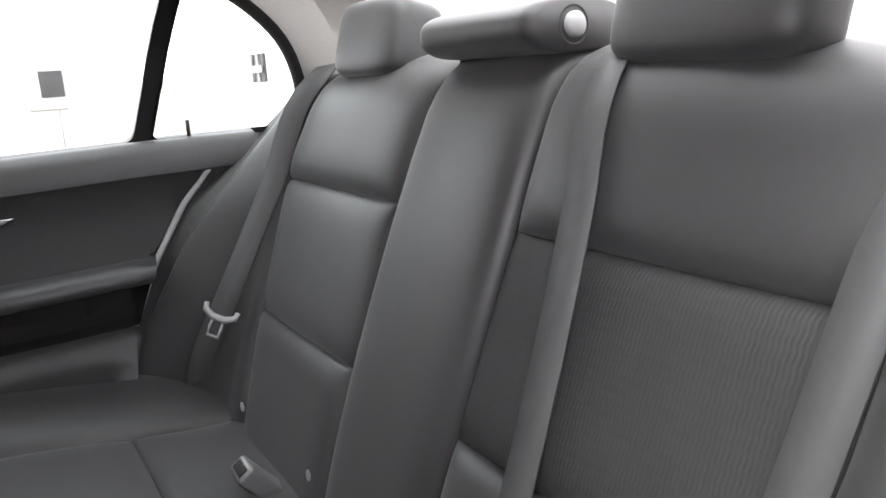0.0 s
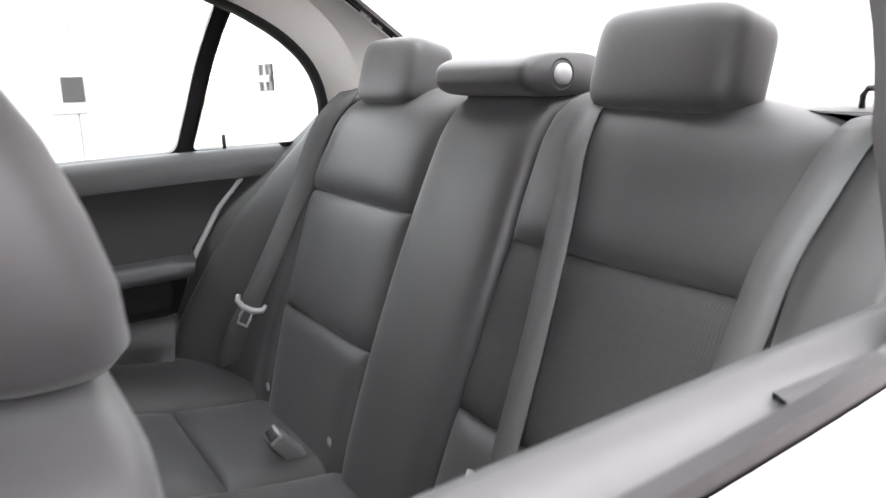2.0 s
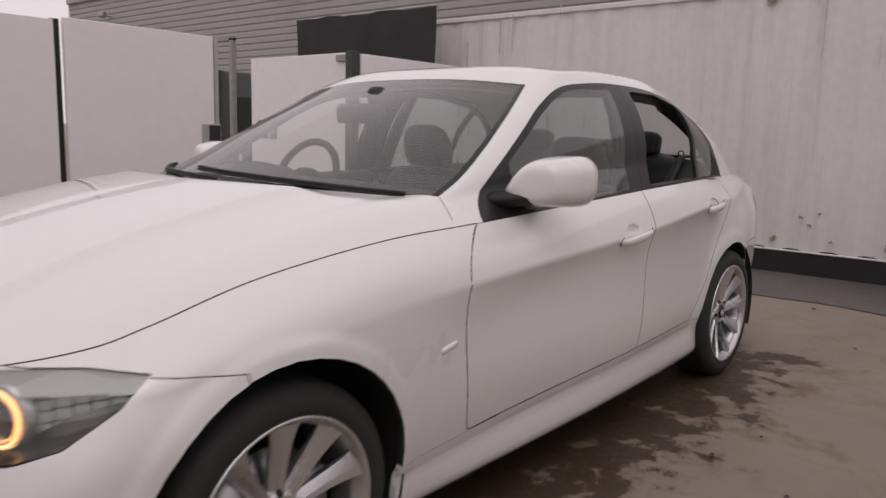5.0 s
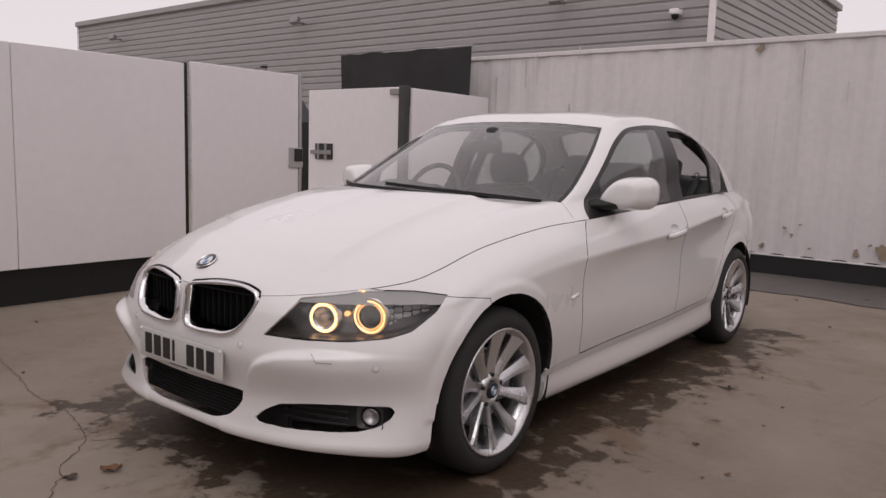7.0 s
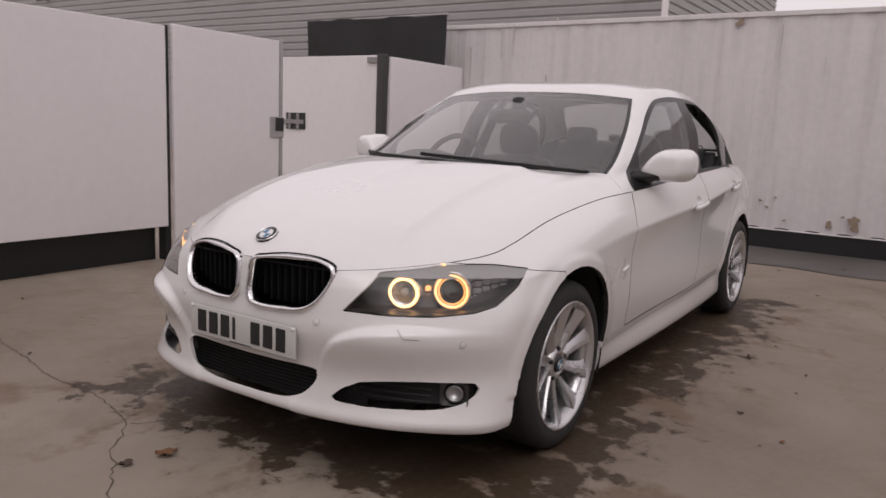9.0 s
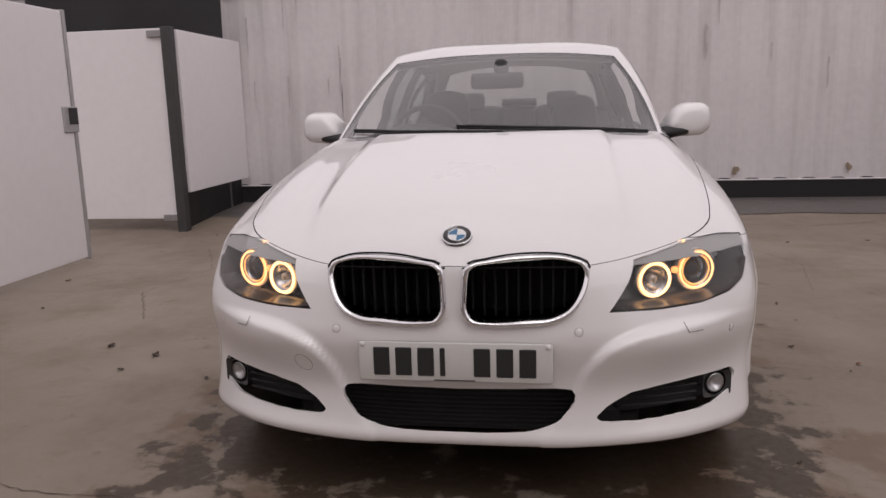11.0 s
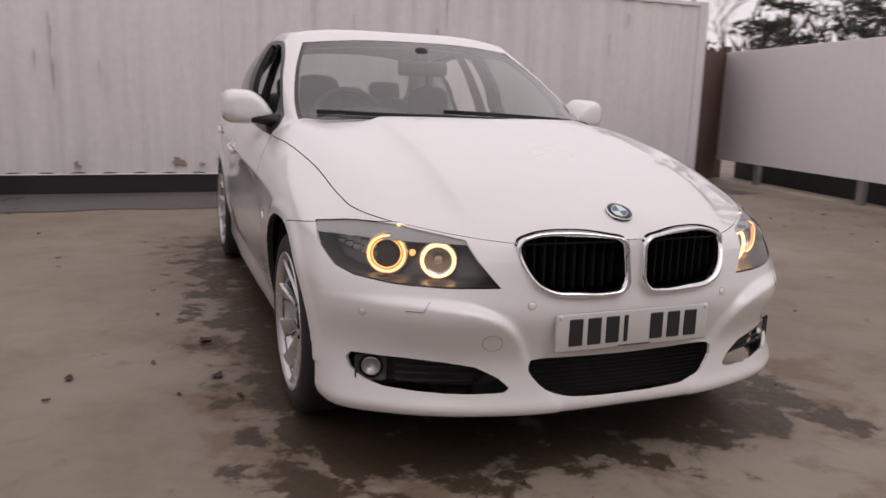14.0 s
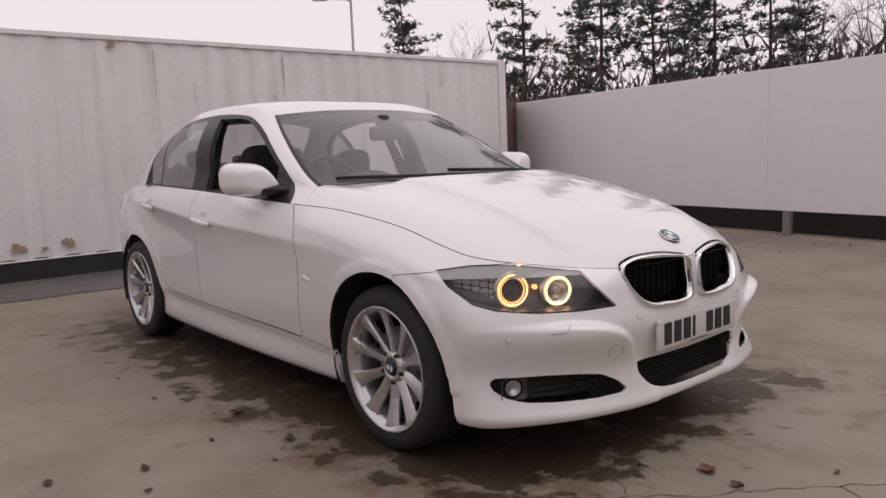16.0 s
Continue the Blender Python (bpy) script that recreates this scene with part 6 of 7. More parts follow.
def pad(bm, xl0, xr0, xl1, xr1, s0, s1, puff, nu=22, nv=22, sharp=7, bow=0.0, bow_r=0.0):
    """A stuffed panel on the seat back: x limits at its foot and its head."""
    P = []
    for i in range(nu + 1):
        u = i / nu
        row = []
        for j in range(nv + 1):
            v = j / nv
            # samples crowd towards the seams
            uu = 0.5 - 0.5 * math.cos(math.pi * u)
            vv = 0.5 - 0.5 * math.cos(math.pi * v)
            xl, xr = xl0 + (xl1 - xl0) * vv, xr0 + (xr1 - xr0) * vv
            xl += bow * math.sin(math.pi * vv)
            xr += bow_r * math.sin(math.pi * vv)
            x = xl + (xr - xl) * uu
            h = puff * (1 - abs(2 * uu - 1) ** sharp) ** 0.6 * (1 - abs(2 * vv - 1) ** sharp) ** 0.6 - .003
            row.append(back_point(x, s0 + (s1 - s0) * vv, h))
        P.append(row)
    grid_mesh(bm, P)
    bmesh.ops.recalc_face_normals(bm, faces=bm.faces[:])
    c = bm.faces[:][len(bm.faces) // 2]
    if c.normal.y > 0:
        bmesh.ops.reverse_faces(bm, faces=bm.faces[:])


rear_seat = new("rear_seat")
rear_seat.parent = car
tagged(rear_seat, "dark grey rear bench with three headrests and ribbed cloth panels")
ST = BACK.knots[-1]
SA, SB, SF = s_of(.910), s_of(.686), 0.0


def seat_pad(name, args, material, label="", **kw):
    bm = bmesh.new()
    pad(bm, *args, **kw)
    return part(name, bm, material, rear_seat, label)


for sg, inner in ((-1, (-.118, -.147, -.145, -.092)), (1, (.115, .117, .125, .130))):
    i0, i1, i2, i3 = inner
    o0, o1, o2, o3 = (sg * .440, sg * .515, sg * .549, sg * .515)
    def quad(a, b):
        return (min(a, b), max(a, b))
    for nm, (fa, fb), (ta, tb), sa, sb_, mt, pf in (
            ("lower_pad", (i0, o0), (i1, o1), SF, SB, M["seat"], .020), ("middle_pad", (i1, o1), (i2, o2), SB, SA, M["ribbed"] if sg > 0 else M["seat"], .017), ("upper_pad", (i2, o2), (i3, o3), SA, ST, M["seat"], .022)):
        l0, r0 = quad(fa, fb)
        l1, r1 = quad(ta, tb)
        seat_pad(nm, (l0, r0, l1, r1, sa, sb_, pf), mt, "ribbed grey cloth panel" if mt is M["ribbed"] else "")
    l0, r0 = quad(sg * .452, sg * .705)
    l1, r1 = quad(o3, sg * .612)
    seat_pad("side_bolster", (l0, r0, l1, r1, SF, ST, .020), M["seat"], nu=26, bow=(.045 if sg > 0 else 0.0), bow_r=(-.045 if sg < 0 else 0.0))
seat_pad("centre_pad", (-.116, .113, -.091, .128, SF, ST, .026), M["seat"], "plain centre panel of the bench", nv=40, bow=-.028)
bm = bmesh.new()
grid_mesh(bm, [[back_point(x, s, -.012) for s in np.linspace(0, ST, 30)] for x in np.linspace(-.70, .70, 30)])
part("seat_back_base", bm, M["trim_dark"], rear_seat)


# cushion
def cush_point(x, t, lift):
    """t runs from the back (0) over the front edge (1)."""
    y = 2.50 - .52 * min(t, .86) / .86
    z = .487 + .055 * step(t / .8) + .045 * step((abs(x) - .46) / .2)
    if t > .80:
        k = (t - .80) / .20
        z -= .16 * k * k
    return Vector((x, y, z + lift))


def cush_pad(xl, xr, t0, t1, puff, nu=20, nv=20):
    bm = bmesh.new()
    P = []
    for i in range(nu + 1):
        uu = 0.5 - 0.5 * math.cos(math.pi * i / nu)
        row = []
        for j in range(nv + 1):
            vv = 0.5 - 0.5 * math.cos(math.pi * j / nv)
            h = puff * (1 - abs(2 * uu - 1) ** 7) ** 0.6 * (1 - abs(2 * vv - 1) ** 7) ** 0.6
            row.append(cush_point(xl + (xr - xl) * uu, t0 + (t1 - t0) * vv, h))
        P.append(row)
    grid_mesh(bm, P)
    bmesh.ops.recalc_face_normals(bm, faces=bm.faces[:])
    if bm.faces[:][200].normal.z < 0:
        bmesh.ops.reverse_faces(bm, faces=bm.faces[:])
    part("cushion_pad", bm, M["seat"], rear_seat)


for xl, xr in ((-.70, -.50), (-.50, -.15), (-.15, .15), (.15, .50), (.50, .70)):
    if abs(xl + xr) < .01 or abs(xl + xr) > 1:
        cush_pad(xl, xr, 0, 1, .02)
    else:
        cush_pad(xl, xr, 0, .36, .02)
        cush_pad(xl, xr, .36, 1, .022)
bm = bmesh.new()
box(bm, (-.70, 2.02, .20), (.70, 2.55, .47), .02, 2)
part("cushion_base", bm, M["trim_dark"], rear_seat)

# headrests
tilt = Euler((radians(-16), 0, 0)).to_matrix().to_4x4()
for sg in (-1, 1):
    bm = bmesh.new()
    pillow(bm, (.306 if sg > 0 else -.338, 2.733, 1.134), (.108, .050, .062), (.46, .38), tilt, 52, 30)
    hr = part("headrest", bm, M["seat"], rear_seat, "padded outer headrest")
    for xx in (-.065, .065):
        bm = bmesh.new()
        tube(bm, [(sg * .320 + xx, 2.745, 1.06), (sg * .320 + xx, 2.742, 1.13)], .006, 10)
        part("headrest_post", bm, M["chrome"], hr)
        bm = bmesh.new()
        box(bm, (sg * .320 + xx - .02, 2.725, 1.088), (sg * .320 + xx + .02, 2.765, 1.098), .004, 2)
        part("post_sleeve", bm, M["plastic"], hr)
bm = bmesh.new()
rings = []
for t in np.linspace(-1, 1, 25):
    k = (1 - abs(t) ** 14) ** 0.5 * .14 + .86 if abs(t) < 1 else .86
    rings.append([(.116 * t + .012, 2.725 + .078 * k * math.copysign(abs(math.cos(a)) ** .75, math.cos(a)), 1.128 + .0305 * k * math.copysign(abs(math.sin(a)) ** .8, math.sin(a))) for a in np.linspace(0, 2 * math.pi, 37)[:-1]])
loft(bm, rings)
bmesh.ops.recalc_face_normals(bm, faces=bm.faces[:])
hr = part("headrest", bm, M["seat"], rear_seat, "low roll-shaped centre headrest with an end button")
for xx in (1, -1):
    mt = Matrix.Translation((.112 * xx + .012, 2.712, 1.128)) @ Vector((xx, 0, 0)).to_track_quat("Z", "Y").to_matrix().to_4x4()
    bm = bmesh.new()
    lathe(bm, [(.024, -.002), (.024, .003), (.020, .005), (.0185, .0005)], 28, "z", mt)
    bmesh.ops.recalc_face_normals(bm, faces=bm.faces[:])
    part("button_ring", bm, M["trim_dark"], hr)
    bm = bmesh.new()
    disc(bm, mt, .0145, .012, .004, 24)
    part("button", bm, M["button"], hr, "round grey push button")
for xx in (-.06, .06):
    bm = bmesh.new()
    box(bm, (xx - .025, 2.70, 1.085), (xx + .025, 2.75, 1.10), .005, 2)
    part("post_sleeve", bm, M["plastic"], hr)
for xx in (-.445, -.157, .445, .157):
    bm = bmesh.new()
    p = back_point(xx, s_of(.537), .019)
    pillow(bm, p, (.006, .003, .009), (1, 1), None, 12, 8)
    part("anchor_button", bm, M["button"], rear_seat, "small grey anchor button")


# belts
def ribbon(bm, pts, across, w=.041, th=.0014):
    """A flat band along points."""
    a = Vector(across).normalized()
    pts = [Vector(p) for p in pts]
    rings = []
    for i, p in enumerate(pts):
        t = (pts[min(i + 1, len(pts) - 1)] - pts[max(i - 1, 0)]).normalized()
        ac = (a - t * a.dot(t)).normalized()
        n = t.cross(ac)
        rings.append([p + ac * (w / 2 * sx) + n * (th * sy) for sx, sy in ((-1, -1), (1, -1), (1, 1), (-1, 1))])
    loft(bm, rings)
    bmesh.ops.recalc_face_normals(bm, faces=bm.faces[:])


def smooth_path(pts, n=24):
    return [Vector(p) for p in sample(spline(pts), n)]


def seat_belt(pts, across, label):
    bm = bmesh.new()
    ribbon(bm, smooth_path(pts, 30), across)
    return part("seat_belt", bm, M["belt"], car, label)


def tongue(belt, c, along, across):
    """The metal tongue: a cross bar that carries the belt, and a loop."""
    z = Vector(along).normalized()
    x = (Vector(across) - z * Vector(across).dot(z)).normalized()
    m = Matrix.Translation(c) @ Matrix((x, z.cross(x), z)).transposed().to_4x4()
    bm = bmesh.new()
    tube(bm, [m @ Vector(q) for q in ((-.030, 0, .016), (-.028, 0, .004), (-.012, -.002, -.004), (.012, -.002, -.004), (.028, 0, .004), (.030, 0, .016))], [.0045, .006, .0065, .0065, .006, .0045], 10)
    part("tongue_bar", bm, M["tongue"], belt, "pale grey belt tongue")
    bm = bmesh.new()
    tube(bm, [m @ Vector(q) for q in ((-.009, 0, -.006), (-.011, 0, -.022), (-.010, 0, -.038), (.010, 0, -.038), (.011, 0, -.022), (.009, 0, -.006))], .0032, 8, True)
    part("tongue_loop", bm, M["tongue"], belt)


b1 = seat_belt([(-.515, 2.775, 1.106), (-.517, 2.72, 1.106), (-.522, 2.672, 1.07), (-.526, 2.58, .90), (-.534, 2.47, .70), (-.56, 2.435, .62), (-.62, 2.42, .50)], (.55, .80, .25), "grey lap and shoulder belt hanging free")
tongue(b1, (-.534, 2.462, .685), (.05, .45, .9), (.55, .80, .1))
b2 = seat_belt([(.200, 2.80, 1.108), (.208, 2.74, 1.110), (.213, 2.69, 1.092), *[tuple(back_point(x, s_of(z), .028)) for x, z in ((.226, 1.03), (.240, .95), (.250, .85), (.257, .75), (.261, .66), (.263, .56), (.264, .50))]], (1, 0, 0), "grey shoulder belt of the middle seat")
tongue(b2, back_point(.248, s_of(.625), .034), (0, .35, .92), (1, 0, 0))
seat_belt([(.542, 2.775, 1.078), (.544, 2.715, 1.074), *[tuple(back_point(x, s_of(z), .030)) for x, z in ((.537, 1.04), (.530, .96), (.525, .90), (.518, .82), (.510, .72), (.500, .60), (.493, .50))]], (1, 0, 0), "grey shoulder belt of the window seat")
for xx, lab in ((-.218, "belt buckle with a grey top and dark button"), (.10, "belt buckle with a grey top and dark button"), (.26, "belt buckle with a grey top and dark button")):
    m = Matrix.Translation((xx, 2.405, .525)) @ Euler((radians(38), radians(12), 0)).to_matrix().to_4x4()
    bm = bmesh.new()
    box(bm, (-.021, -.014, -.045), (.021, .014, .045), .006, 3, m)
    bk_ob = part("belt_buckle", bm, M["buckle"], rear_seat, lab)
    bm = bmesh.new()
    box(bm, (-.014, -.0165, .004), (.014, -.012, .036), .002, 2, m)
    box(bm, (-.015, -.008, .040), (.015, .008, .0465), .002, 2, m)
    part("release_button", bm, M["plastic"], bk_ob)
bm = bmesh.new()
grid_mesh(bm, [[(x, y, 1.083 - .02 * (y > 3.1)) for y in np.linspace(2.76, 3.12, 8)] for x in np.linspace(-.585, .585, 14)])
shelf = part("parcel_shelf", bm, M["shelf"], car, "grey carpeted parcel shelf")
for xx in (.495, -.495):
    bm = bmesh.new()
    tube(bm, [(xx - .014, 2.82, 1.08), (xx - .014, 2.82, 1.096), (xx - .009, 2.82, 1.104), (xx + .009, 2.82, 1.104), (xx + .014, 2.82, 1.096), (xx + .014, 2.82, 1.08)], .0035, 8)
    part("tether_anchor", bm, M["plastic"], shelf, "small looped tether anchor")

# roof lining and pillar trims
def EDGE_X(z):
    """Half width of the cabin side at the quarter light."""
    return float(np.interp(z, [.98, 1.15, 1.34], [.745, .665, .580]))


bm = take((ROOF,), "both")
for v in bm.verts:
    v.co = Vector((v.co.x * .96, v.co.y, v.co.z - .035))
part("headlining", bm, M["headliner"], car, "pale cloth roof lining")
for s, sg in (("left", 1), ("right", -1)):
    bm = take((SIDE, C_POST), s, lambda c: c.z > .985 and c.y > 1.1)
    for v in bm.verts:
        v.co.x -= sg * .028
    part("pillar_trim", bm, M["headliner"], car, "pale pillar trim")
    bm = take((DLO_R,), s, lambda c: c.y > 2.60 or c.z > 1.33)
    for v in bm.verts:
        v.co.x -= sg * .034
    part("quarter_seal", bm, M["plastic"], car, "black seal round the rear side window")
    # reveal round the rear edge of the quarter light: dark seal, then pale lining
    edge_q = [(2.735, .985), (2.745, 1.05), (2.727, 1.112), (2.69, 1.174), (2.63, 1.230), (2.512, 1.292), (2.40, 1.325)]
    for nm, steps_, mt_, lab in (("quarter_seal", ((.002, -.004), (.012, .032), (.036, .042), (.050, .034), (.054, .024)), M["plastic"], "black seal of the quarter light"), ("pillar_trim", ((.052, .024), (.058, .014), (.068, -.008), (.082, -.05)), M["headliner"], "pale pillar trim")):
        bm = bmesh.new()
        P = []
        for yq, zq in sample(spline(edge_q), 22):
            d = Vector((2.50 - yq, 1.08 - zq)).normalized()
            hit_ = EDGE_X(zq)
            P.append([(sg * (hit_ - i_), yq + d.x * o_, zq + d.y * o_) for i_, o_ in steps_])
        grid_mesh(bm, P)
        bmesh.ops.recalc_face_normals(bm, faces=bm.faces[:])
        part(nm, bm, mt_, car, lab)
    bm = take((A_POST, SIDE), s, lambda c: c.y < 1.45 and c.z > .96)
    for v in bm.verts:
        v.co += Vector((-sg * .02, .03, 0))
    part("pillar_trim", bm, M["headliner"], car, "pale pillar trim")
    bm = bmesh.new()
    rings = []
    for z, x in ((.96, .715), (1.1, .675), (1.25, .62), (1.36, .56)):
        rings.append([(sg * (x - .01), 1.79 + (z - .96) * .26, z), (sg * (x - .05), 1.80 + (z - .96) * .26, z), (sg * (x - .05), 1.865 + (z - .96) * .16, z), (sg * (x - .01), 1.875 + (z - .96) * .16, z)])
    loft(bm, rings)
    bmesh.ops.recalc_face_normals(bm, faces=bm.faces[:])
    part("pillar_trim", bm, M["trim_grey"], car, "grey middle pillar trim")


# door linings
def door_lining(door, sg, y0, y1, slope):
    """Lining with a top ledge, a recessed panel, an armrest and a glossy inlay."""
    def section(name, prof, material, label="", a=y0, b=y1, n=14, lift=None):
        bm = bmesh.new()
        P = []
        for t in np.linspace(0, 1, n):
            row = []
            for x, z in prof:
                yy = a + (b - a) * t
                yy = min(yy, float(np.interp(z, [.30, .58, .77, .96], [2.32, 2.325, 2.385, 2.535]))) if slope else yy
                dz = (lift(t) if lift else 0) + (float(np.interp(yy, [.7, 1.75, 2.4, 2.8], [-.066, -.020, -.002, .002])) if z > .92 else 0)
                row.append((sg * (x - .70 * .062 * max(0, (yy - 1.1) / 2.0) ** 1.2), yy, z + dz))
            P.append(row)
        grid_mesh(bm, P)
        bmesh.ops.recalc_face_normals(bm, faces=bm.faces[:])
        return part(name, bm, material, door, label)
    section("door_ledge", [(.768, .978), (.757, .988), (.742, .993), (.725, .988), (.712, .970), (.706, .950), (.706, .932)], M["trim_grey"], "grey door top ledge")
    section("door_panel", [(.706, .934), (.714, .925), (.718, .85), (.715, .77)], M["trim_dark"], "dark upper door lining")
    section("armrest", [(.71, .775), (.672, .778), (.640, .772), (.628, .757), (.634, .742), (.66, .738)], M["trim_grey"], "padded door armrest", lift=lambda t: -.010 + .022 * t)
    section("gloss_inlay", [(.66, .742), (.672, .70), (.685, .66), (.69, .655)], M["wood_gloss"], "dark glossy inlay", lift=lambda t: -.010 + .022 * t)
    section("lower_lining", [(.69, .66), (.665, .645), (.660, .60), (.675, .52), (.69, .40), (.70, .30)], M["trim_dark"], "dark lower door lining")
    bm = bmesh.new()
    rings = []
    for t in np.linspace(0, 1, 10):
        w = .010 * math.sin(math.pi * min(1, .15 + t * .95)) + .002
        rings.append([(sg * (.688 - .012 * math.sin(math.pi * t)), y0 + .23 + .13 * t + w * .2 * math.cos(a), .868 + .018 * t + w * math.sin(a)) for a in np.linspace(0, 2 * math.pi, 9)[:-1]])
    loft(bm, rings)
    bmesh.ops.recalc_face_normals(bm, faces=bm.faces[:])
    part("inner_handle", bm, M["chrome"], door, "chrome inner door handle")


for i, sg in ((0, 1), (1, -1)):
    door_lining(doors_r[i], sg, 1.83, 2.56, 1)
    door_lining(doors_f[i], sg, .82, 1.78, 0)
    bm = bmesh.new()
    tube(bm, [(sg * .722, 2.50, .985), (sg * .722, 2.50, 1.022)], .004, 8)
    part("lock_pin", bm, M["plastic"], doors_r[i], "thin black lock pin")
    # rear end of the lining, behind the door, and its pale seal
    if sg < 0:
        ends = ((2.50, .0283), (2.62, .031), (2.74, .034))
        for name, prof, mt in (("door_ledge", ((.768, .978), (.757, .988), (.742, .993), (.725, .988), (.712, .970), (.706, .950), (.706, .932)), M["trim_grey"]), ("door_panel", ((.708, .934), (.716, .925), (.720, .85), (.717, .4)), M["trim_dark"])):
            bm = bmesh.new()
            grid_mesh(bm, [[(sg * (x - k), y, z) for x, z in prof] for y, k in ends])
            bmesh.ops.recalc_face_normals(bm, faces=bm.faces[:])
            part(name, bm, mt, doors_r[i])
    else:
        bm = bmesh.new()
        grid_mesh(bm, [[(x, y, z) for x, z in ((.745, .982), (.736, .985), (.734, .93), (.732, .4))] for y in (2.30, 2.45, 2.66)])
        bmesh.ops.recalc_face_normals(bm, faces=bm.faces[:])
        part("door_panel", bm, M["trim_dark"], doors_r[i])
    bm = bmesh.new()
    tube(bm, [(sg * (.690 if z > .8 else .676), y, z) for y, z in ((2.525, .935), (2.465, .87), (2.39, .76), (2.345, .66), (2.33, .58), (2.33, .50))], .006, 8)
    part("door_seal", bm, M["seal"], doors_r[i], "pale rubber door seal")

# floor, boot wall
bm = bmesh.new()
box(bm, (-.70, .45, .22), (.70, 2.6, .26), .01, 1)
box(bm, (-.66, 2.84, .24), (.66, 2.88, 1.02), .01, 1)
box(bm, (-.72, .40, .24), (.72, .46, .93), .01, 1)
box(bm, (-.13, .45, .25), (.13, 1.95, .46), .03, 2)
part("carpet", bm, M["carpet"], car, "black floor carpet")


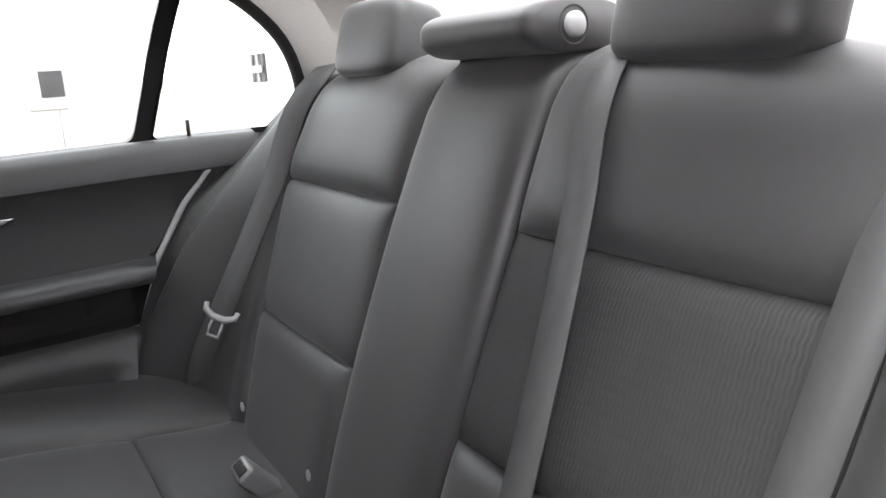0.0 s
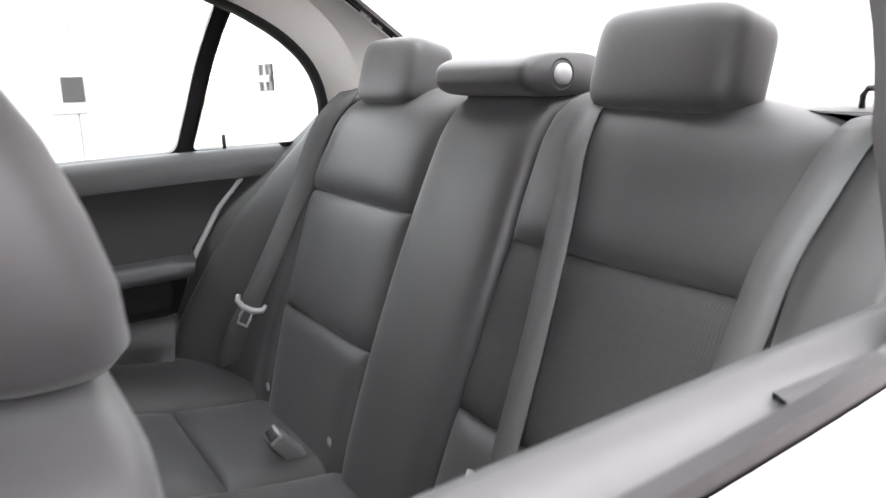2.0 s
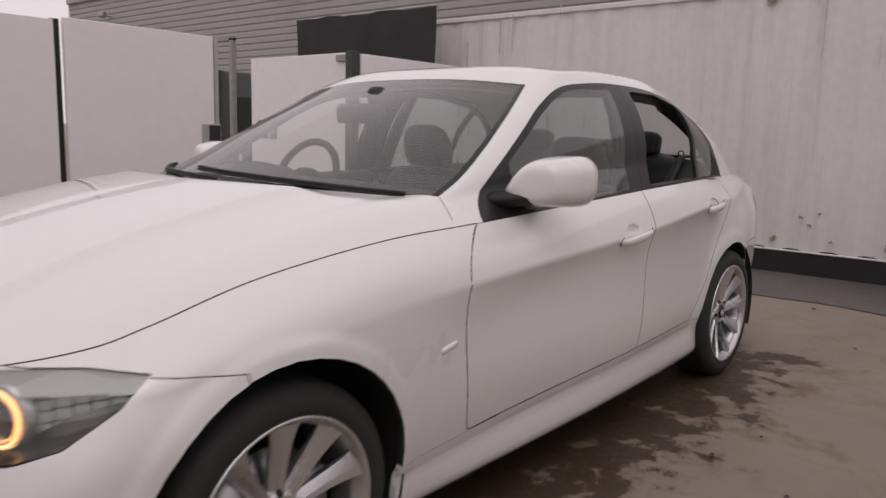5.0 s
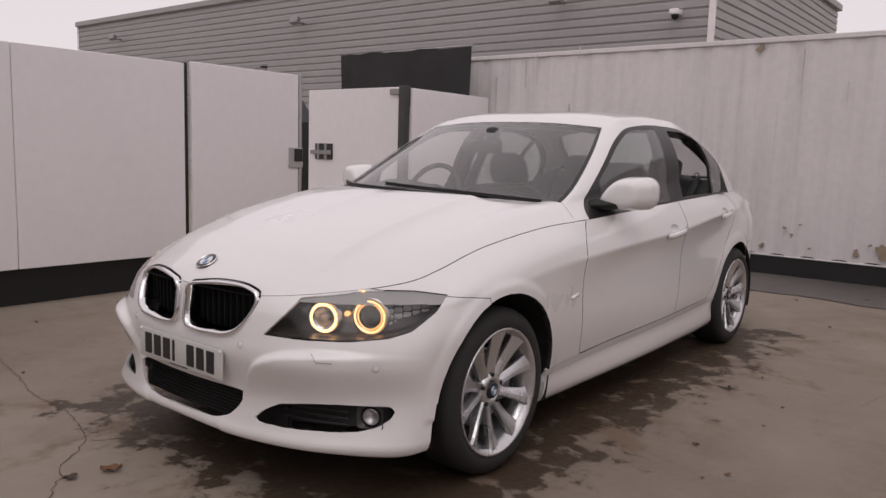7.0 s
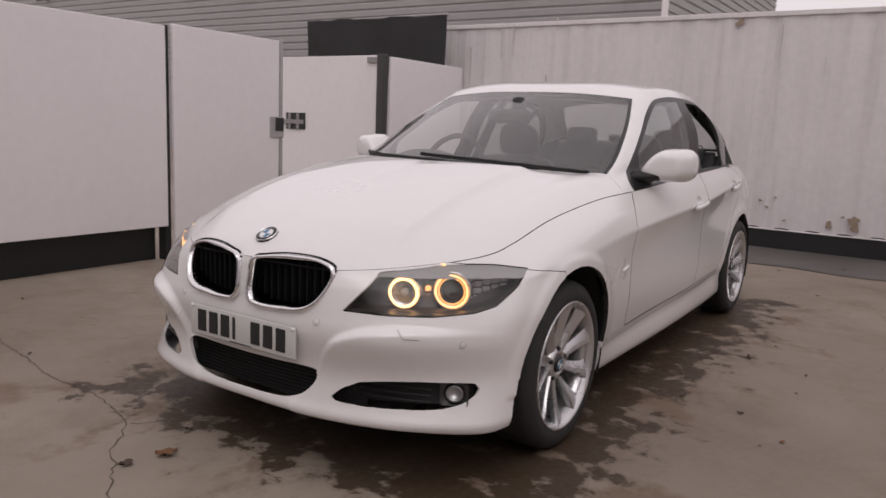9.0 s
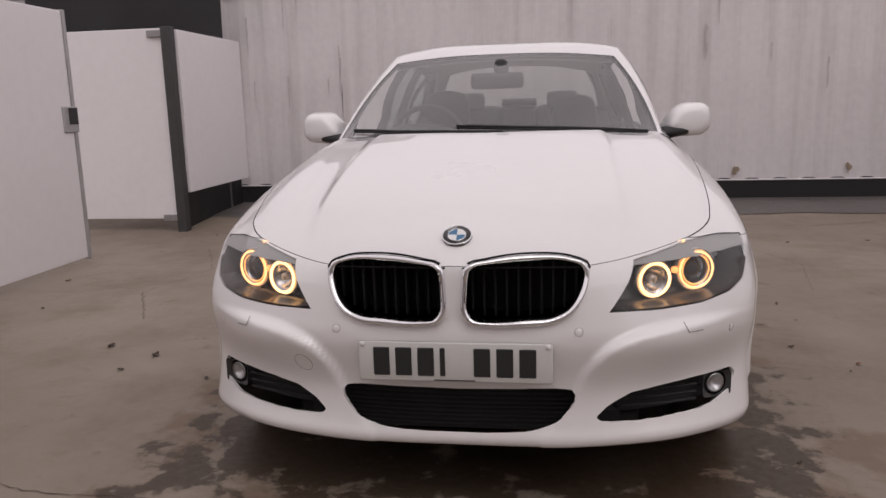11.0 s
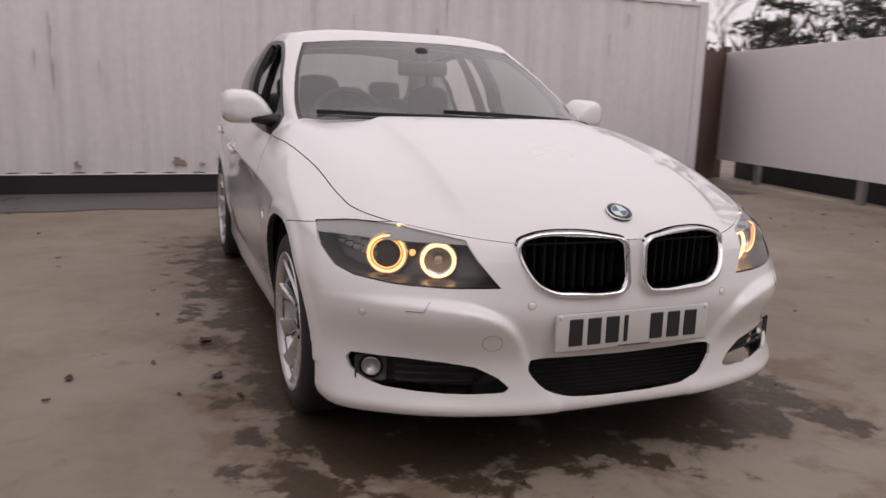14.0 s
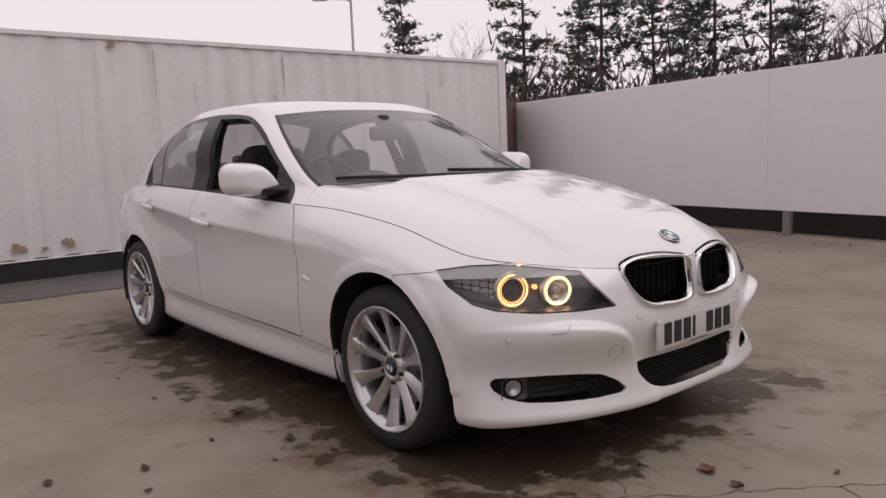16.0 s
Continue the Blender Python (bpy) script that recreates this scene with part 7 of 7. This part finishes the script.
# front seats
def front_seat(cx, yh, top, label):
    st = new("front_seat")
    st.parent = car
    tagged(st, label)
    bm = bmesh.new()
    rings = []
    for d, w, dp in ((.204, .070, .030), (.200, .100, .046), (.186, .122, .058), (.150, .134, .064), (.105, .134, .063), (.062, .127, .058), (.030, .112, .048), (.012, .090, .036), (.003, .060, .022), (0, .030, .010)):
        y = yh - .022 + .26 * (d - .10)
        rings.append([(cx + w * math.copysign(abs(math.cos(a)) ** .55, math.cos(a)), y + dp * math.copysign(abs(math.sin(a)) ** .7, math.sin(a)), top - d) for a in np.linspace(0, 2 * math.pi, 41)[:-1]])
    loft(bm, rings)
    bmesh.ops.recalc_face_normals(bm, faces=bm.faces[:])
    part("headrest", bm, M["seat"], st, "rounded padded headrest")
    bm = bmesh.new()
    rings = []
    zb = top - .205
    for z, w, d in ((.42, .225, .075), (.50, .245, .080), (.60, .256, .080), (.72, .258, .078), (.82, .252, .075), (zb - .09, .244, .072), (zb - .055, .232, .068), (zb - .028, .212, .061), (zb - .010, .18, .050), (zb, .13, .030)):
        y = yh - .005 - (zb - z) * .20
        rings.append([(cx + w * math.copysign(abs(math.cos(a)) ** .45, math.cos(a)), y + d * math.copysign(abs(math.sin(a)) ** .5, math.sin(a)), z) for a in np.linspace(0, 2 * math.pi, 41)[:-1]])
    loft(bm, rings)
    bmesh.ops.recalc_face_normals(bm, faces=bm.faces[:])
    part("backrest", bm, M["seat"], st)
    bm = bmesh.new()
    pillow(bm, (cx, yh - .36, .44), (.25, .27, .085), (.3, .5), None, 32, 16)
    part("seat_cushion", bm, M["seat"], st)
    bm = bmesh.new()
    box(bm, (cx - .2, yh - .56, .25), (cx + .2, yh - .12, .38), .02, 1)
    part("seat_rail", bm, M["plastic"], st)
    for xx in (-.06, .06):
        bm = bmesh.new()
        tube(bm, [(cx + xx, yh + .012, top - .26), (cx + xx, yh + .006, top - .15)], .007, 10)
        part("headrest_post", bm, M["chrome"], st)
        bm = bmesh.new()
        pillow(bm, (cx + xx, yh + .012, zb + .006), (.022, .022, .008), (.8, .8), None, 14, 8)
        part("post_sleeve", bm, M["plastic"], st)
    bm = bmesh.new()
    side = .249 if cx > 0 else -.249
    tube(bm, smooth_path([(cx + side * k, yh - .005 - .20 * e + d, zb - e) for e, d, k in ((.075, .064, .955), (.080, .035, .985), (.092, .005, .995), (.125, -.022, 1.005), (.185, -.035, 1.02), (.26, -.04, 1.03))], 24), .0022, 6)
    part("seam", bm, M["trim_dark"], st)


front_seat(.37, 2.021, 1.165, "dark grey front passenger seat pushed well back")
front_seat(-.37, 1.85, 1.205, "dark grey driver's seat")

# dashboard, steering wheel, console
bm = bmesh.new()
prof = [(.46, .90), (.50, .985), (.60, 1.00), (.78, 1.005), (.90, .985), (.96, .93), (.955, .80), (.90, .66), (.80, .55)]
P = []
for x in np.linspace(-.70, .70, 33):
    hood = .045 * math.exp(-((x + .37) / .17) ** 4)
    P.append([(x, y + .02 * hood, z - .03 * (abs(x) / .7) ** 3 + (hood if .7 < y < .93 and z > .95 else 0)) for y, z in prof])
grid_mesh(bm, P)
bmesh.ops.recalc_face_normals(bm, faces=bm.faces[:])
part("dashboard", bm, M["trim_dark"], car, "black dashboard with a hooded instrument binnacle")
wm = Matrix.Translation((-.37, 1.06, .95)) @ Euler((radians(68), 0, 0)).to_matrix().to_4x4()
bm = bmesh.new()
lathe(bm, [(.182 + .015 * math.cos(t), .015 * math.sin(t)) for t in np.linspace(0, 2 * math.pi, 13)[:-1]], 56, "z", wm, True)
bmesh.ops.recalc_face_normals(bm, faces=bm.faces[:])
sw = part("steering_wheel", bm, M["trim_dark"], car, "black leather steering wheel")
bm = bmesh.new()
pillow(bm, (0, 0, 0), (.075, .065, .028), (.6, .6), wm, 24, 14)
part("hub", bm, M["trim_dark"], sw)
for a in (0.15, math.pi - 0.15, -math.pi / 2):
    bm = bmesh.new()
    tube(bm, [wm @ Vector((r * math.cos(a), r * math.sin(a), -.004)) for r in (.05, .11, .18)], [.02, .016, .014], 10, flat=.5)
    part("spoke", bm, M["trim_dark"], sw)
bm = bmesh.new()
box(bm, (-.11, .90, .40), (.11, 1.45, .60), .03, 3)
part("centre_console", bm, M["trim_dark"], car, "black centre console")
